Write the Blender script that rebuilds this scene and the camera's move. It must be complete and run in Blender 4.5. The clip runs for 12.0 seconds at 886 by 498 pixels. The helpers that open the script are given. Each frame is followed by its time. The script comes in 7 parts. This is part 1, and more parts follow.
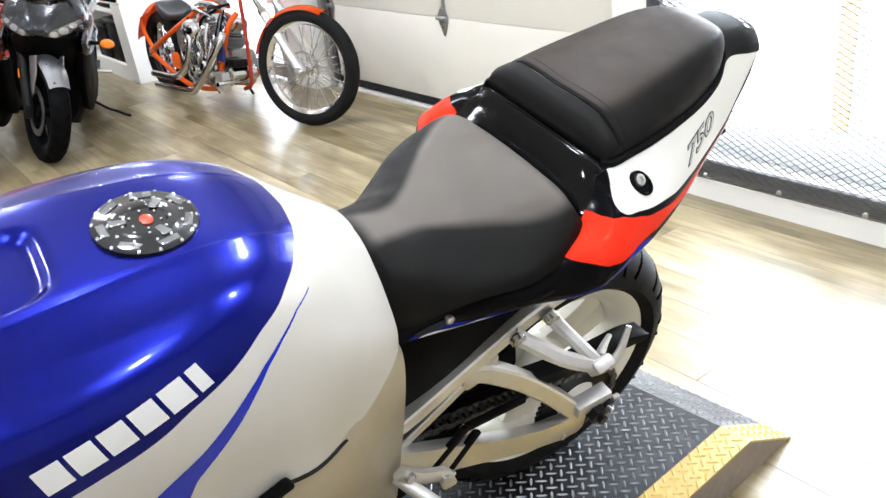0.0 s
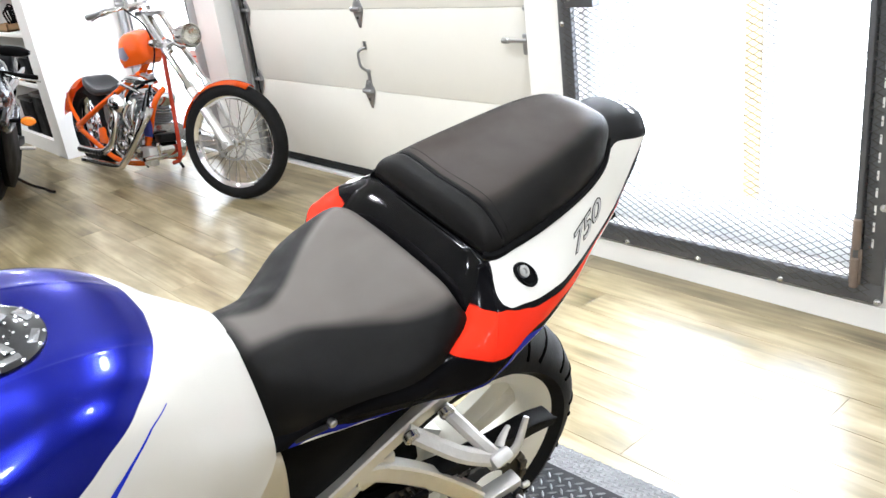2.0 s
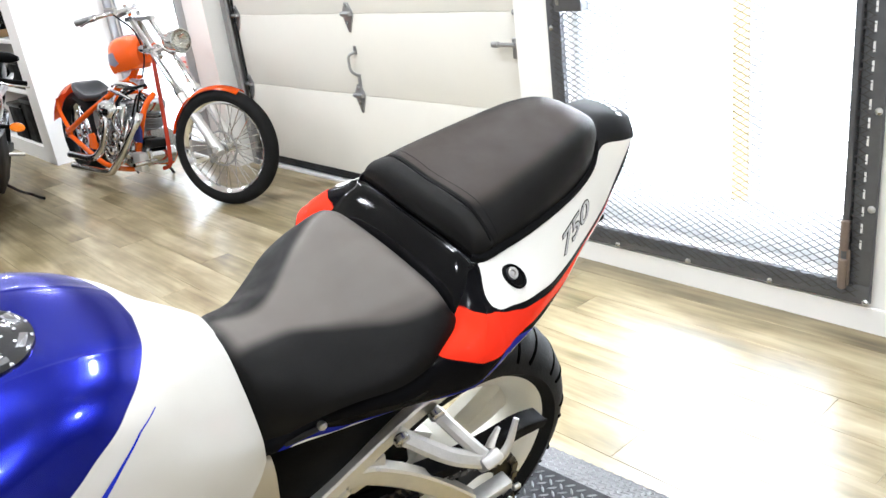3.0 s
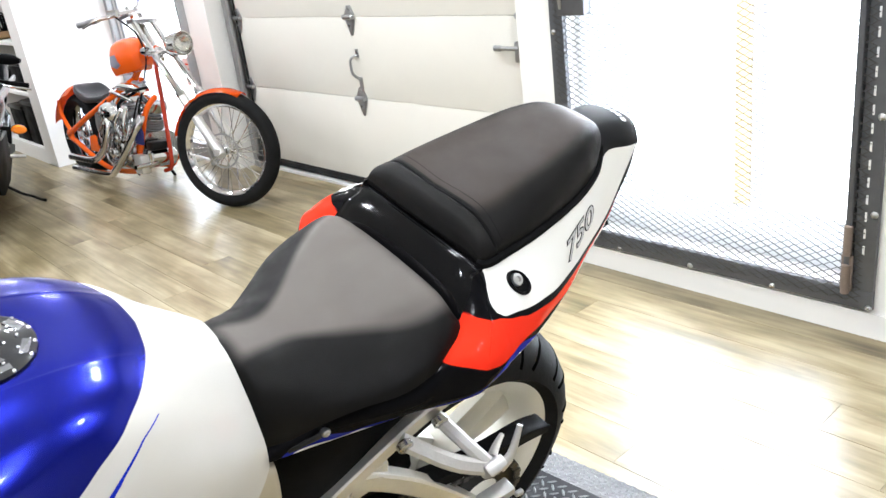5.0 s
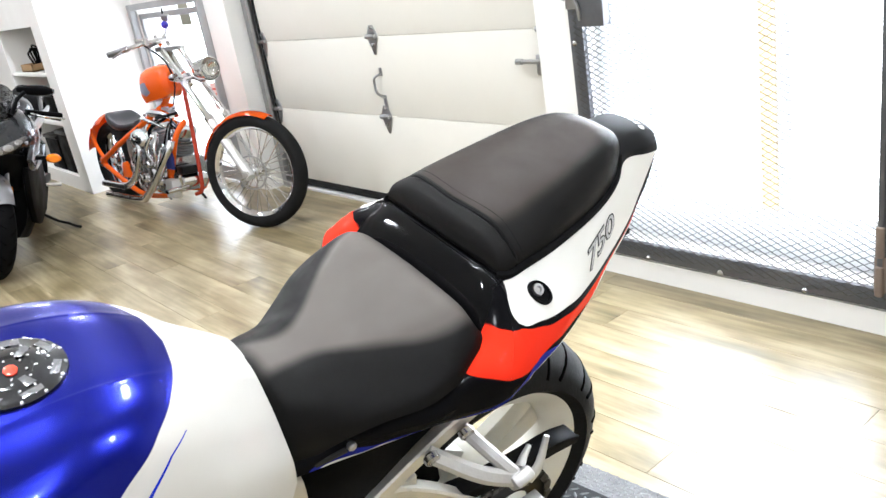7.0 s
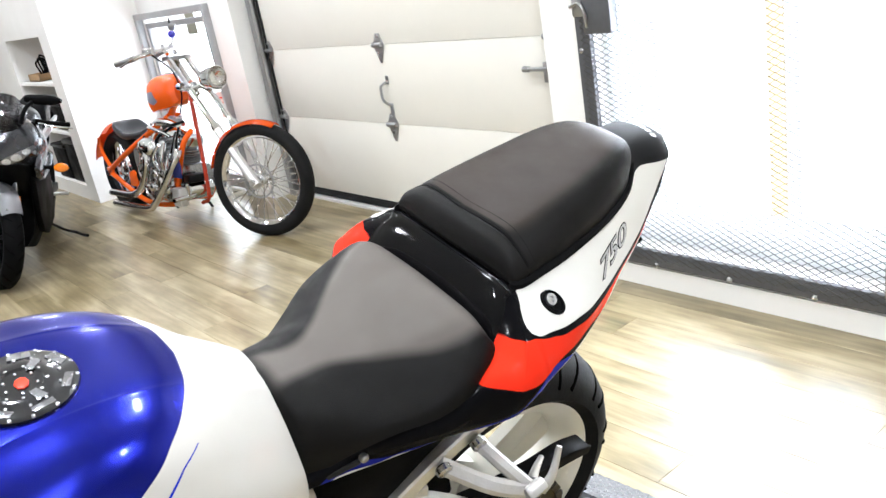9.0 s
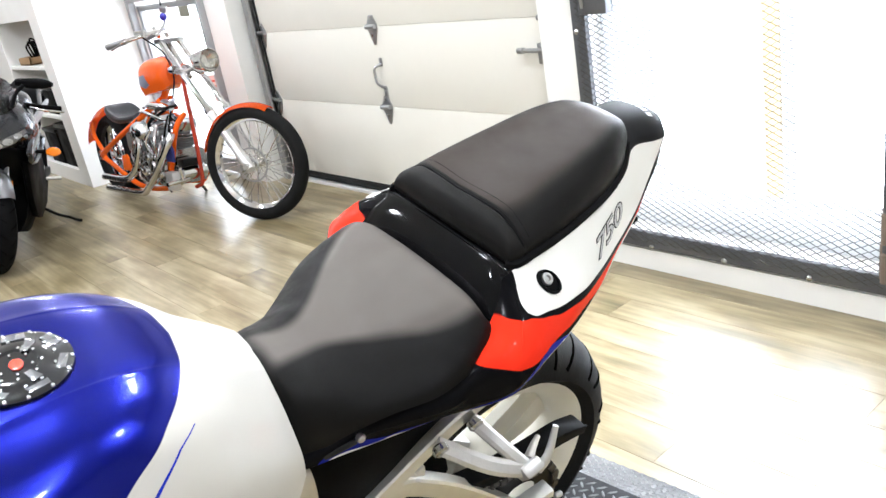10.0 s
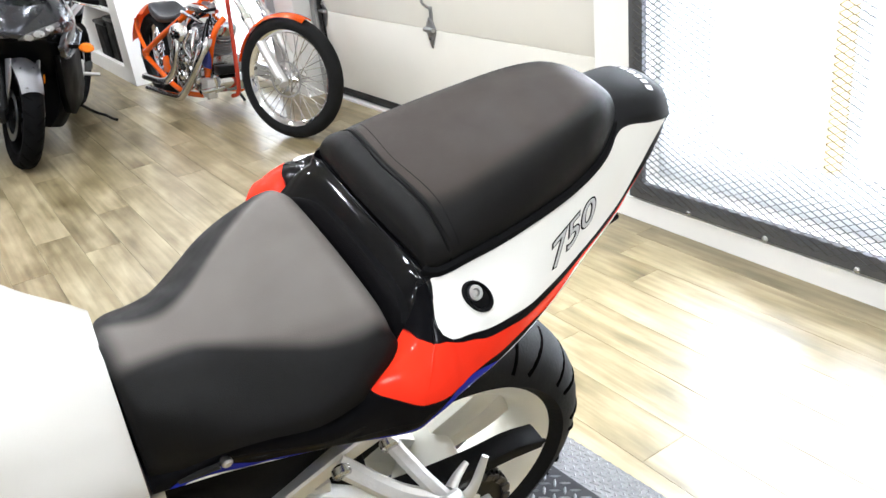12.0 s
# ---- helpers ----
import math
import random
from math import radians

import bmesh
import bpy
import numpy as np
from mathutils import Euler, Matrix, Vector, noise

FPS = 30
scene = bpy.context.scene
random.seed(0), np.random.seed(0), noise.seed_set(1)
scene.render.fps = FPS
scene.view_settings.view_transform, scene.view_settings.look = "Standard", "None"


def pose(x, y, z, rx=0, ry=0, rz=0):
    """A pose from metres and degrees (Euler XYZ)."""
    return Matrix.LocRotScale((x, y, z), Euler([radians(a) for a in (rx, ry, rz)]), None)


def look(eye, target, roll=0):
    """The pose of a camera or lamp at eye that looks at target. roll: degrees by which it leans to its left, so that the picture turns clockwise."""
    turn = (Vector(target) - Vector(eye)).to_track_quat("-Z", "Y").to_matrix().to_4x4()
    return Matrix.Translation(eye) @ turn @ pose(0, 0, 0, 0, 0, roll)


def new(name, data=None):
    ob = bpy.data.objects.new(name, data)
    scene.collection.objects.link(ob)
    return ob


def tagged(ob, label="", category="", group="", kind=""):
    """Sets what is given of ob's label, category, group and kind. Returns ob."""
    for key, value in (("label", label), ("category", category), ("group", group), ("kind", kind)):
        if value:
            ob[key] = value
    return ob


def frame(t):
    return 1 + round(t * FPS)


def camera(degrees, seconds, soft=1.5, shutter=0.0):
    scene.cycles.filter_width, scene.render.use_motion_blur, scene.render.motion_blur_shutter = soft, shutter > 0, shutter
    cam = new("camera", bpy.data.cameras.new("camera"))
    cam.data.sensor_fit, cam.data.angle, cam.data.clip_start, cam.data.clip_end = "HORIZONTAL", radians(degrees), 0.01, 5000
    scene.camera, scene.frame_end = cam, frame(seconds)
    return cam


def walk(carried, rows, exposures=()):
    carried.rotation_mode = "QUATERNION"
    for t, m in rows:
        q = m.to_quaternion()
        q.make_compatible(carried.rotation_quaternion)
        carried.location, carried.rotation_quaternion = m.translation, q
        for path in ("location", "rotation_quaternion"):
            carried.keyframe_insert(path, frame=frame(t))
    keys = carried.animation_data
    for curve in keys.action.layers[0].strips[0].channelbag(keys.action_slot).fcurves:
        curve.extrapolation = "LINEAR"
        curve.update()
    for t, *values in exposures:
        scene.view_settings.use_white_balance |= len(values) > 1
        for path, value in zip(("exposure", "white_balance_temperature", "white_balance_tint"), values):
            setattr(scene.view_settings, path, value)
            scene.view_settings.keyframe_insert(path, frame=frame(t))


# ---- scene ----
cam = camera(57.0, 12.0)
PATH = [
    (0, (0.03, -0.049, 1.357), (-1.461, 0.963, 0.49), -7.6),
    (0.5, (0.053, 0.01, 1.374), (-1.373, 1.155, 0.564), -7.9),
    (1, (0.054, 0.049, 1.377), (-1.379, 1.211, 0.605), -8.7),
    (1.5, (0.056, 0.06, 1.376), (-1.387, 1.22, 0.619), -8.7),
    (2, (0.055, 0.052, 1.378), (-1.394, 1.211, 0.632), -7.5),
    (2.5, (0.059, 0.054, 1.378), (-1.379, 1.231, 0.639), -7.6),
    (3, (0.061, 0.052, 1.376), (-1.377, 1.229, 0.638), -7.6),
    (5, (0.053, 0.052, 1.379), (-1.387, 1.231, 0.647), -7.4),
    (5.5, (0.047, 0.056, 1.372), (-1.391, 1.228, 0.625), -8.4),
    (6, (0.048, 0.053, 1.366), (-1.431, 1.167, 0.608), -8.2),
    (6.5, (0.064, 0.065, 1.373), (-1.403, 1.225, 0.663), -9.6),
    (7, (0.07, 0.056, 1.377), (-1.427, 1.192, 0.69), -9.8),
    (9, (0.058, 0.055, 1.379), (-1.449, 1.186, 0.711), -10.1),
    (9.5, (0.058, 0.055, 1.38), (-1.439, 1.195, 0.702), -9.7),
    (10, (0.055, 0.054, 1.373), (-1.438, 1.182, 0.666), -10.3),
    (10.5, (0.037, 0.024, 1.366), (-1.453, 1.152, 0.655), -11.7),
    (11, (0.027, -0.011, 1.378), (-1.35, 1.194, 0.57), -8.3),
    (11.5, (0.03, 0.155, 1.369), (-1.423, 1.332, 0.66), -6.9),
    (12, (-0.026, 0.336, 1.35), (-1.562, 1.282, 0.487), -6.8),
]
walk(cam, [(t, look(eye, target, roll)) for t, eye, target, roll in PATH], [(0, 0.08, 5900, 10), (12, 0.08, 5900, 10)])


# ---- world, daylight, lamps ----
scene.view_settings.exposure = 0.0
world = bpy.data.worlds.new("world")
scene.world = world
world.use_nodes = True
_wn = world.node_tree
_sky = _wn.nodes.new("ShaderNodeTexSky")
_sky.sky_type = 'NISHITA'
_sky.sun_disc = False
_sky.sun_elevation, _sky.sun_rotation = radians(38), radians(10)
_wn.nodes["Background"].inputs[1].default_value = 0.12
_wn.links.new(_sky.outputs[0], _wn.nodes["Background"].inputs[0])


def area_lamp(name, m, sx, sy, watts, color=(1, 1, 1)):
    d = bpy.data.lights.new(name, 'AREA')
    d.shape, d.size, d.size_y, d.energy, d.color = 'RECTANGLE', sx, sy, watts, color
    ob = new(name, d)
    ob.matrix_world = m
    return ob


# daylight through the gate window and the far glazed door, both facing into the room
area_lamp("window_daylight", pose(-1.48, 2.66, 1.2, -90, 0, 0), 1.1, 1.9, 200, (0.97, 0.99, 1.0))
area_lamp("door_daylight", pose(-5.95, 2.72, 0.75, -90, 0, 0), 1.1, 1.2, 16, (0.97, 0.99, 1.0))
CEILING = 2.9
LAMPS = [(x, y) for x in (-7.2, -5.2, -3.2, -1.2, 0.8) for y in (-1.6, 0.1, 1.6)]
for lx, ly in LAMPS:
    d = bpy.data.lights.new("ceiling_lamp", 'AREA')
    d.shape, d.size, d.energy, d.color = 'DISK', 0.18, 26, (1.0, 0.985, 0.96)
    ob = new("ceiling_lamp", d)
    ob.matrix_world = pose(lx, ly, CEILING - 0.06)

# ---- building tools ----
def part(name, bm, material, parent=None, label="", smooth=True, sharp=38, m=None, extra=()):
    """Links a bmesh as one mesh object under a thing or a part."""
    bmesh.ops.recalc_face_normals(bm, faces=bm.faces)
    lim = radians(sharp)
    for f in bm.faces:
        f.smooth = smooth
    if smooth:
        for e in bm.edges:
            if len(e.link_faces) == 2 and e.calc_face_angle(0.0) > lim:
                e.smooth = False
    me = bpy.data.meshes.new(name)
    bm.to_mesh(me)
    bm.free()
    for mt in (material, *extra):
        me.materials.append(mt)
    ob = new(name, me)
    if parent is not None:
        ob.parent = parent
    if m is not None:
        ob.matrix_local = m
    if label:
        ob["label"] = label
    return ob


def thing(name, m, label, category, group="", kind=""):
    ob = new(name)
    ob.empty_display_size = 0.1
    ob.matrix_world = m
    return tagged(ob, label, category, group, kind)


def B():
    return bmesh.new()


def box(bm, size, at=(0, 0, 0), rot=(0, 0, 0), bevel=0.0, seg=2):
    v = bmesh.ops.create_cube(bm, size=1.0, matrix=pose(*at, *rot) @ Matrix.Diagonal((*size, 1)))["verts"]
    if bevel:
        e = list({e for x in v for e in x.link_edges})
        bmesh.ops.bevel(bm, geom=e, offset=bevel, segments=seg, affect='EDGES', profile=0.5)
    return bm


def frame_to(p0, p1):
    d = Vector(p1) - Vector(p0)
    return Matrix.Translation(p0) @ d.to_track_quat('Z', 'Y').to_matrix().to_4x4(), d.length


def cyl(bm, p0, p1, r0, r1=None, seg=20, bevel=0.0):
    """A capped cylinder or cone from p0 to p1."""
    r1 = r0 if r1 is None else r1
    m, h = frame_to(p0, p1)
    b = min(bevel, h * 0.45, r0 * 0.9 if r0 else 1, r1 * 0.9 if r1 else 1)
    prof = [(0, 0), (r0 - b, 0), (r0, b), (r1, h - b), (r1 - b, h), (0, h)] if b > 0 else [(0, 0), (r0, 0), (r1, h), (0, h)]
    return lathe(bm, prof, m, seg)


def lathe(bm, prof, m=Matrix(), seg=32, close=False):
    """Revolves (radius, height) points round the z axis of m."""
    rings = []
    for r, z in prof:
        if r < 1e-6:
            rings.append([bm.verts.new(m @ Vector((0, 0, z)))])
        else:
            rings.append([bm.verts.new(m @ Vector((r * math.cos(2 * math.pi * k / seg), r * math.sin(2 * math.pi * k / seg), z))) for k in range(seg)])
    pairs = list(zip(rings, rings[1:]))
    if close:
        pairs.append((rings[-1], rings[0]))
    for a, b in pairs:
        for k in range(seg):
            n = (k + 1) % seg
            if len(a) == 1 and len(b) == 1:
                continue
            if len(a) == 1:
                bm.faces.new((a[0], b[k], b[n]))
            elif len(b) == 1:
                bm.faces.new((a[k], a[n], b[0]))
            else:
                bm.faces.new((a[k], a[n], b[n], b[k]))
    return bm


def spline(pts, n):
    """Catmull-Rom through the points, n steps a stretch."""
    p = np.array(pts, float)
    if len(p) < 3 or n < 2:
        return [tuple(x) for x in p]
    q = np.vstack([2 * p[0] - p[1], p, 2 * p[-1] - p[-2]])
    out = []
    for i in range(1, len(q) - 2):
        for k in range(n):
            t = k / n
            out.append(0.5 * (2 * q[i] + (q[i + 1] - q[i - 1]) * t + (2 * q[i - 1] - 5 * q[i] + 4 * q[i + 1] - q[i + 2]) * t * t
                              + (3 * q[i] - q[i - 1] - 3 * q[i + 1] + q[i + 2]) * t ** 3))
    out.append(q[-2])
    return [tuple(x) for x in out]


def tube(bm, pts, r, seg=10, n=6, close=False, flat=1.0):
    """A round bar along a smooth line. r: one radius or one at each end."""
    line = [Vector(p) for p in (spline(pts, n) if len(pts) > 2 else pts)]
    r0, r1 = r if isinstance(r, tuple) else (r, r)
    rings, up = [], None
    for i, p in enumerate(line):
        a = line[i - 1] if (i or close) else p
        b = line[(i + 1) % len(line)] if (i + 1 < len(line) or close) else p
        d = (b - a).normalized()
        if up is None:
            up = d.orthogonal().normalized()
        up = (up - d * up.dot(d)).normalized()
        side = d.cross(up)
        rr = r0 + (r1 - r0) * i / max(1, len(line) - 1)
        rings.append([bm.verts.new(p + up * rr * math.cos(2 * math.pi * k / seg) + side * rr * flat * math.sin(2 * math.pi * k / seg)) for k in range(seg)])
    for i in range(len(rings) - (0 if close else 1)):
        a, b = rings[i], rings[(i + 1) % len(rings)]
        for k in range(seg):
            bm.faces.new((a[k], a[(k + 1) % seg], b[(k + 1) % seg], b[k]))
    if not close:
        bm.faces.new(rings[0][::-1])
        bm.faces.new(rings[-1])
    return bm


def bar(bm, pts, w, h, n=6, up=(0, 0, 1), taper=1.0, c=0.15):
    """A rectangular bar, rounded at the corners, along a smooth line; h lies along up."""
    line = [Vector(p) for p in (spline(pts, n) if len(pts) > 2 else pts)]
    shape = [(-.5 + c, -.5), (.5 - c, -.5), (.5, -.5 + c), (.5, .5 - c), (.5 - c, .5), (-.5 + c, .5), (-.5, .5 - c), (-.5, -.5 + c)]
    rings = []
    for i, p in enumerate(line):
        d = (line[min(i + 1, len(line) - 1)] - line[max(i - 1, 0)]).normalized()
        u = Vector(up)
        u = (u - d * u.dot(d)).normalized()
        s = d.cross(u)
        k = 1 + (taper - 1) * i / max(1, len(line) - 1)
        rings.append([bm.verts.new(p + s * a * w + u * b * h * k) for a, b in shape])
    for a, b in zip(rings, rings[1:]):
        for k in range(8):
            bm.faces.new((a[k], a[(k + 1) % 8], b[(k + 1) % 8], b[k]))
    bm.faces.new(rings[0][::-1])
    bm.faces.new(rings[-1])
    return bm


def plate(bm, pts, m, t, bevel=0.0):
    """A flat outline in m's xy plane, t thick along its z."""
    lo = [bm.verts.new(m @ Vector((x, y, 0))) for x, y in pts]
    hi = [bm.verts.new(m @ Vector((x, y, t))) for x, y in pts]
    f = [bm.faces.new(lo[::-1]), bm.faces.new(hi)]
    for k in range(len(pts)):
        n = (k + 1) % len(pts)
        f.append(bm.faces.new((lo[k], lo[n], hi[n], hi[k])))
    if bevel:
        e = [e for e in f[1].edges] + [e for e in f[0].edges]
        bmesh.ops.bevel(bm, geom=e, offset=bevel, segments=2, affect='EDGES', profile=0.5)
    return bm


def loft(keys, ny=6, nr=5, bottom=True, caps=(True, True), shape=None, pick=None):
    """A mirrored body: keys are (y, [(x, z), ...]) with half sections from the top middle down the left side."""
    ys = np.array([k[0] for k in keys], float)
    half = np.array([k[1] for k in keys], float)
    dense = []
    for j in range(half.shape[1]):
        dense.append(spline(np.column_stack([ys, half[:, j, :]]), ny))
    dense = np.array(dense).transpose(1, 0, 2)
    bm, rows = B(), []
    for sec in dense:
        h = np.array(spline(np.vstack([[sec[1][0], -sec[1][1], sec[1][2]], sec]), nr))[nr:]
        h[0, 1] = 0.0
        full = [(-x, y, z) for y, x, z in h[:0:-1]] + [(x, y, z) for y, x, z in h]
        if shape:
            full = [shape(*p) for p in full]
        rows.append([bm.verts.new(p) for p in full])
    n = len(rows[0])
    mid = n // 2
    for a, b in zip(rows, rows[1:]):
        for k in range(n - 1 + (1 if bottom else 0)):
            f = bm.faces.new((a[k], a[(k + 1) % n], b[(k + 1) % n], b[k]))
            if pick:
                f.material_index = pick(abs(k + 0.5 - mid) / mid, *f.calc_center_median())
    if caps[0]:
        bm.faces.new(rows[0])
    if caps[1]:
        bm.faces.new(rows[-1][::-1])
    return bm


# ---- materials ----
def mat(name, color, rough=0.5, metal=0.0, grain=0.0, scale=40.0, bump=0.0, coat=0.0, wear=0.0, tint=None, stretch=(1, 1, 1), spec=0.5, bump_scale=None, random_tone=0.0):
    """A surface with fine grain, larger uneven wear and relief."""
    m = bpy.data.materials.new(name)
    m.use_nodes = True
    nt = m.node_tree
    bs = nt.nodes["Principled BSDF"]
    bs.inputs["Roughness"].default_value, bs.inputs["Metallic"].default_value = rough, metal
    bs.inputs["Specular IOR Level"].default_value = spec
    bs.inputs["Coat Weight"].default_value, bs.inputs["Coat Roughness"].default_value = coat, 0.04
    bs.inputs["Base Color"].default_value = (*color, 1)
    tc = nt.nodes.new("ShaderNodeTexCoord")
    mp = nt.nodes.new("ShaderNodeMapping")
    mp.inputs["Scale"].default_value = stretch
    nt.links.new(tc.outputs["Object"], mp.inputs[0])

    def noise_tex(s, detail=4.0):
        n = nt.nodes.new("ShaderNodeTexNoise")
        n.inputs["Scale"].default_value, n.inputs["Detail"].default_value = s, detail
        nt.links.new(mp.outputs[0], n.inputs["Vector"])
        return n
    fine = noise_tex(scale)
    big = noise_tex(max(scale * 0.08, 1.2), 3.0)
    last = None
    if grain or wear or random_tone:
        dark = tint or tuple(c * 0.55 for c in color)
        mx = nt.nodes.new("ShaderNodeMix")
        mx.data_type = 'RGBA'
        mx.inputs[6].default_value, mx.inputs[7].default_value = (*color, 1), (*dark, 1)
        f = nt.nodes.new("ShaderNodeMath")
        f.operation = 'MULTIPLY'
        f.inputs[1].default_value = grain
        nt.links.new(fine.outputs[0], f.inputs[0])
        g = nt.nodes.new("ShaderNodeMath")
        g.operation = 'MULTIPLY_ADD'
        g.inputs[1].default_value = wear
        nt.links.new(big.outputs[0], g.inputs[0])
        nt.links.new(f.outputs[0], g.inputs[2])
        src = g
        if random_tone:
            oi = nt.nodes.new("ShaderNodeObjectInfo")
            h = nt.nodes.new("ShaderNodeMath")
            h.operation = 'MULTIPLY_ADD'
            h.inputs[1].default_value = random_tone
            nt.links.new(oi.outputs["Random"], h.inputs[0])
            nt.links.new(g.outputs[0], h.inputs[2])
            src = h
        nt.links.new(src.outputs[0], mx.inputs[0])
        nt.links.new(mx.outputs[2], bs.inputs["Base Color"])
        last = mx
    if grain or wear:
        rr = nt.nodes.new("ShaderNodeMapRange")
        rr.inputs[1].default_value, rr.inputs[2].default_value = 0.3, 0.7
        rr.inputs[3].default_value, rr.inputs[4].default_value = max(0.02, rough * 0.8), min(1, rough * 1.25)
        nt.links.new(big.outputs[0], rr.inputs[0])
        nt.links.new(rr.outputs[0], bs.inputs["Roughness"])
    if bump:
        bp = nt.nodes.new("ShaderNodeBump")
        bp.inputs["Strength"].default_value, bp.inputs["Distance"].default_value = bump, 0.002
        bn = noise_tex(bump_scale or scale * 2)
        nt.links.new(bn.outputs[0], bp.inputs["Height"])
        nt.links.new(bp.outputs[0], bs.inputs["Normal"])
    return m


def glow(name, color, strength):
    m = bpy.data.materials.new(name)
    m.use_nodes = True
    bs = m.node_tree.nodes["Principled BSDF"]
    bs.inputs["Base Color"].default_value = (0, 0, 0, 1)
    bs.inputs["Emission Color"].default_value, bs.inputs["Emission Strength"].default_value = (*color, 1), strength
    return m


def glass(name, color=(1, 1, 1), rough=0.0):
    m = bpy.data.materials.new(name)
    m.use_nodes = True
    bs = m.node_tree.nodes["Principled BSDF"]
    bs.inputs["Base Color"].default_value, bs.inputs["Roughness"].default_value = (*color, 1), rough
    bs.inputs["Transmission Weight"].default_value, bs.inputs["IOR"].default_value = 1.0, 1.45
    return m


WALL = mat("wall_paint", (0.80, 0.79, 0.76), 0.6, grain=0.06, wear=0.08, scale=60, bump=0.15)
TRIM = mat("trim_paint", (0.82, 0.81, 0.78), 0.45, grain=0.05, wear=0.12, scale=30, bump=0.1)
CEIL = mat("ceiling_paint", (0.78, 0.78, 0.76), 0.8, grain=0.05, scale=80)
PANEL = mat("garage_panel", (0.72, 0.70, 0.635), 0.5, grain=0.05, wear=0.14, scale=25, bump=0.12)
RUBBERSEAL = mat("rubber_seal", (0.015, 0.015, 0.015), 0.7, grain=0.2, scale=60, spec=0.18)
GALV = mat("galvanised_steel", (0.44, 0.445, 0.45), 0.36, 0.95, grain=0.3, wear=0.3, scale=50)
GATESTEEL = mat("gate_steel", (0.15, 0.155, 0.165), 0.5, 0.5, grain=0.35, wear=0.5, scale=40, bump=0.3, tint=(0.06, 0.06, 0.066))
RUST = mat("rusty_hinge", (0.26, 0.20, 0.16), 0.7, 0.4, grain=0.5, wear=0.5, scale=60, bump=0.4)
MESHWIRE = mat("mesh_wire", (0.085, 0.083, 0.08), 0.6, 0.0, grain=0.3, spec=0.2)
CHROME = mat("chrome", (0.74, 0.74, 0.75), 0.09, 1.0, grain=0.05, wear=0.12, scale=20)
STEELBOLT = mat("bolt_steel", (0.6, 0.6, 0.6), 0.28, 1.0, grain=0.3, scale=200)
ALU = mat("brushed_aluminium", (0.74, 0.72, 0.67), 0.34, 0.85, grain=0.25, wear=0.25, scale=70, bump=0.12)
ALUCAST = mat("cast_aluminium", (0.72, 0.71, 0.69), 0.42, 0.75, grain=0.3, wear=0.3, scale=120, bump=0.25)
FRAMEPAINT = mat("frame_paint", (0.50, 0.455, 0.36), 0.36, 0.55, grain=0.15, wear=0.2, scale=40, coat=0.2)
BLACKPLASTIC = mat("black_plastic", (0.004, 0.004, 0.0044), 0.6, grain=0.3, wear=0.3, scale=120, bump=0.1, spec=0.06)
BLACKMETAL = mat("black_metal", (0.007, 0.007, 0.0075), 0.4, 0.0, grain=0.3, wear=0.4, scale=60, bump=0.1, spec=0.18)
TYRE = mat("tyre_rubber", (0.006, 0.006, 0.0063), 0.72, grain=0.35, wear=0.4, scale=90, bump=0.35, tint=(0.013, 0.0127, 0.0124), spec=0.14)
GROOVE = mat("tyre_groove", (0.002, 0.002, 0.002), 0.9, spec=0.0)
SEATVINYL = mat("seat_vinyl", (0.0045, 0.0041, 0.0038), 0.5, grain=0.25, wear=0.3, scale=300, bump=0.2, bump_scale=700, spec=0.15)
PILLIONVINYL = mat("pillion_vinyl", (0.0075, 0.0070, 0.0066), 0.47, grain=0.25, wear=0.4, scale=300, bump=0.2, bump_scale=700, spec=0.12)
GLOSSBLACK = mat("gloss_black", (0.003, 0.003, 0.0035), 0.07, grain=0.1, wear=0.25, scale=30, coat=0.0, bump=0.01, spec=0.22)
WHITEWHEEL = mat("white_wheel", (0.84, 0.83, 0.77), 0.35, grain=0.05, wear=0.2, scale=20, tint=(0.52, 0.49, 0.40))
DECAL = mat("decal_white", (0.75, 0.75, 0.74), 0.3, grain=0.03, coat=0.3)
DECALGREY = mat("decal_grey", (0.50, 0.50, 0.49), 0.35, grain=0.05, coat=0.3)
REDPAINT = mat("red_paint", (0.75, 0.035, 0.012), 0.2, grain=0.03, wear=0.05, scale=30, coat=0.7)
ORANGE = mat("orange_paint", (0.74, 0.10, 0.006), 0.2, grain=0.03, wear=0.08, scale=30, coat=0.35, spec=0.3)
AMBER = mat("amber_lens", (0.85, 0.22, 0.01), 0.15, coat=0.6)

# ---- the room ----
WALL_Y, DOOR_Y = 2.51, 2.67      # inner face of the outer wall; plane of the roller door
X0, X1, Y0 = -9.6, 2.6, -4.2
CORNER_X, NICHE_Y = -6.62, 1.80


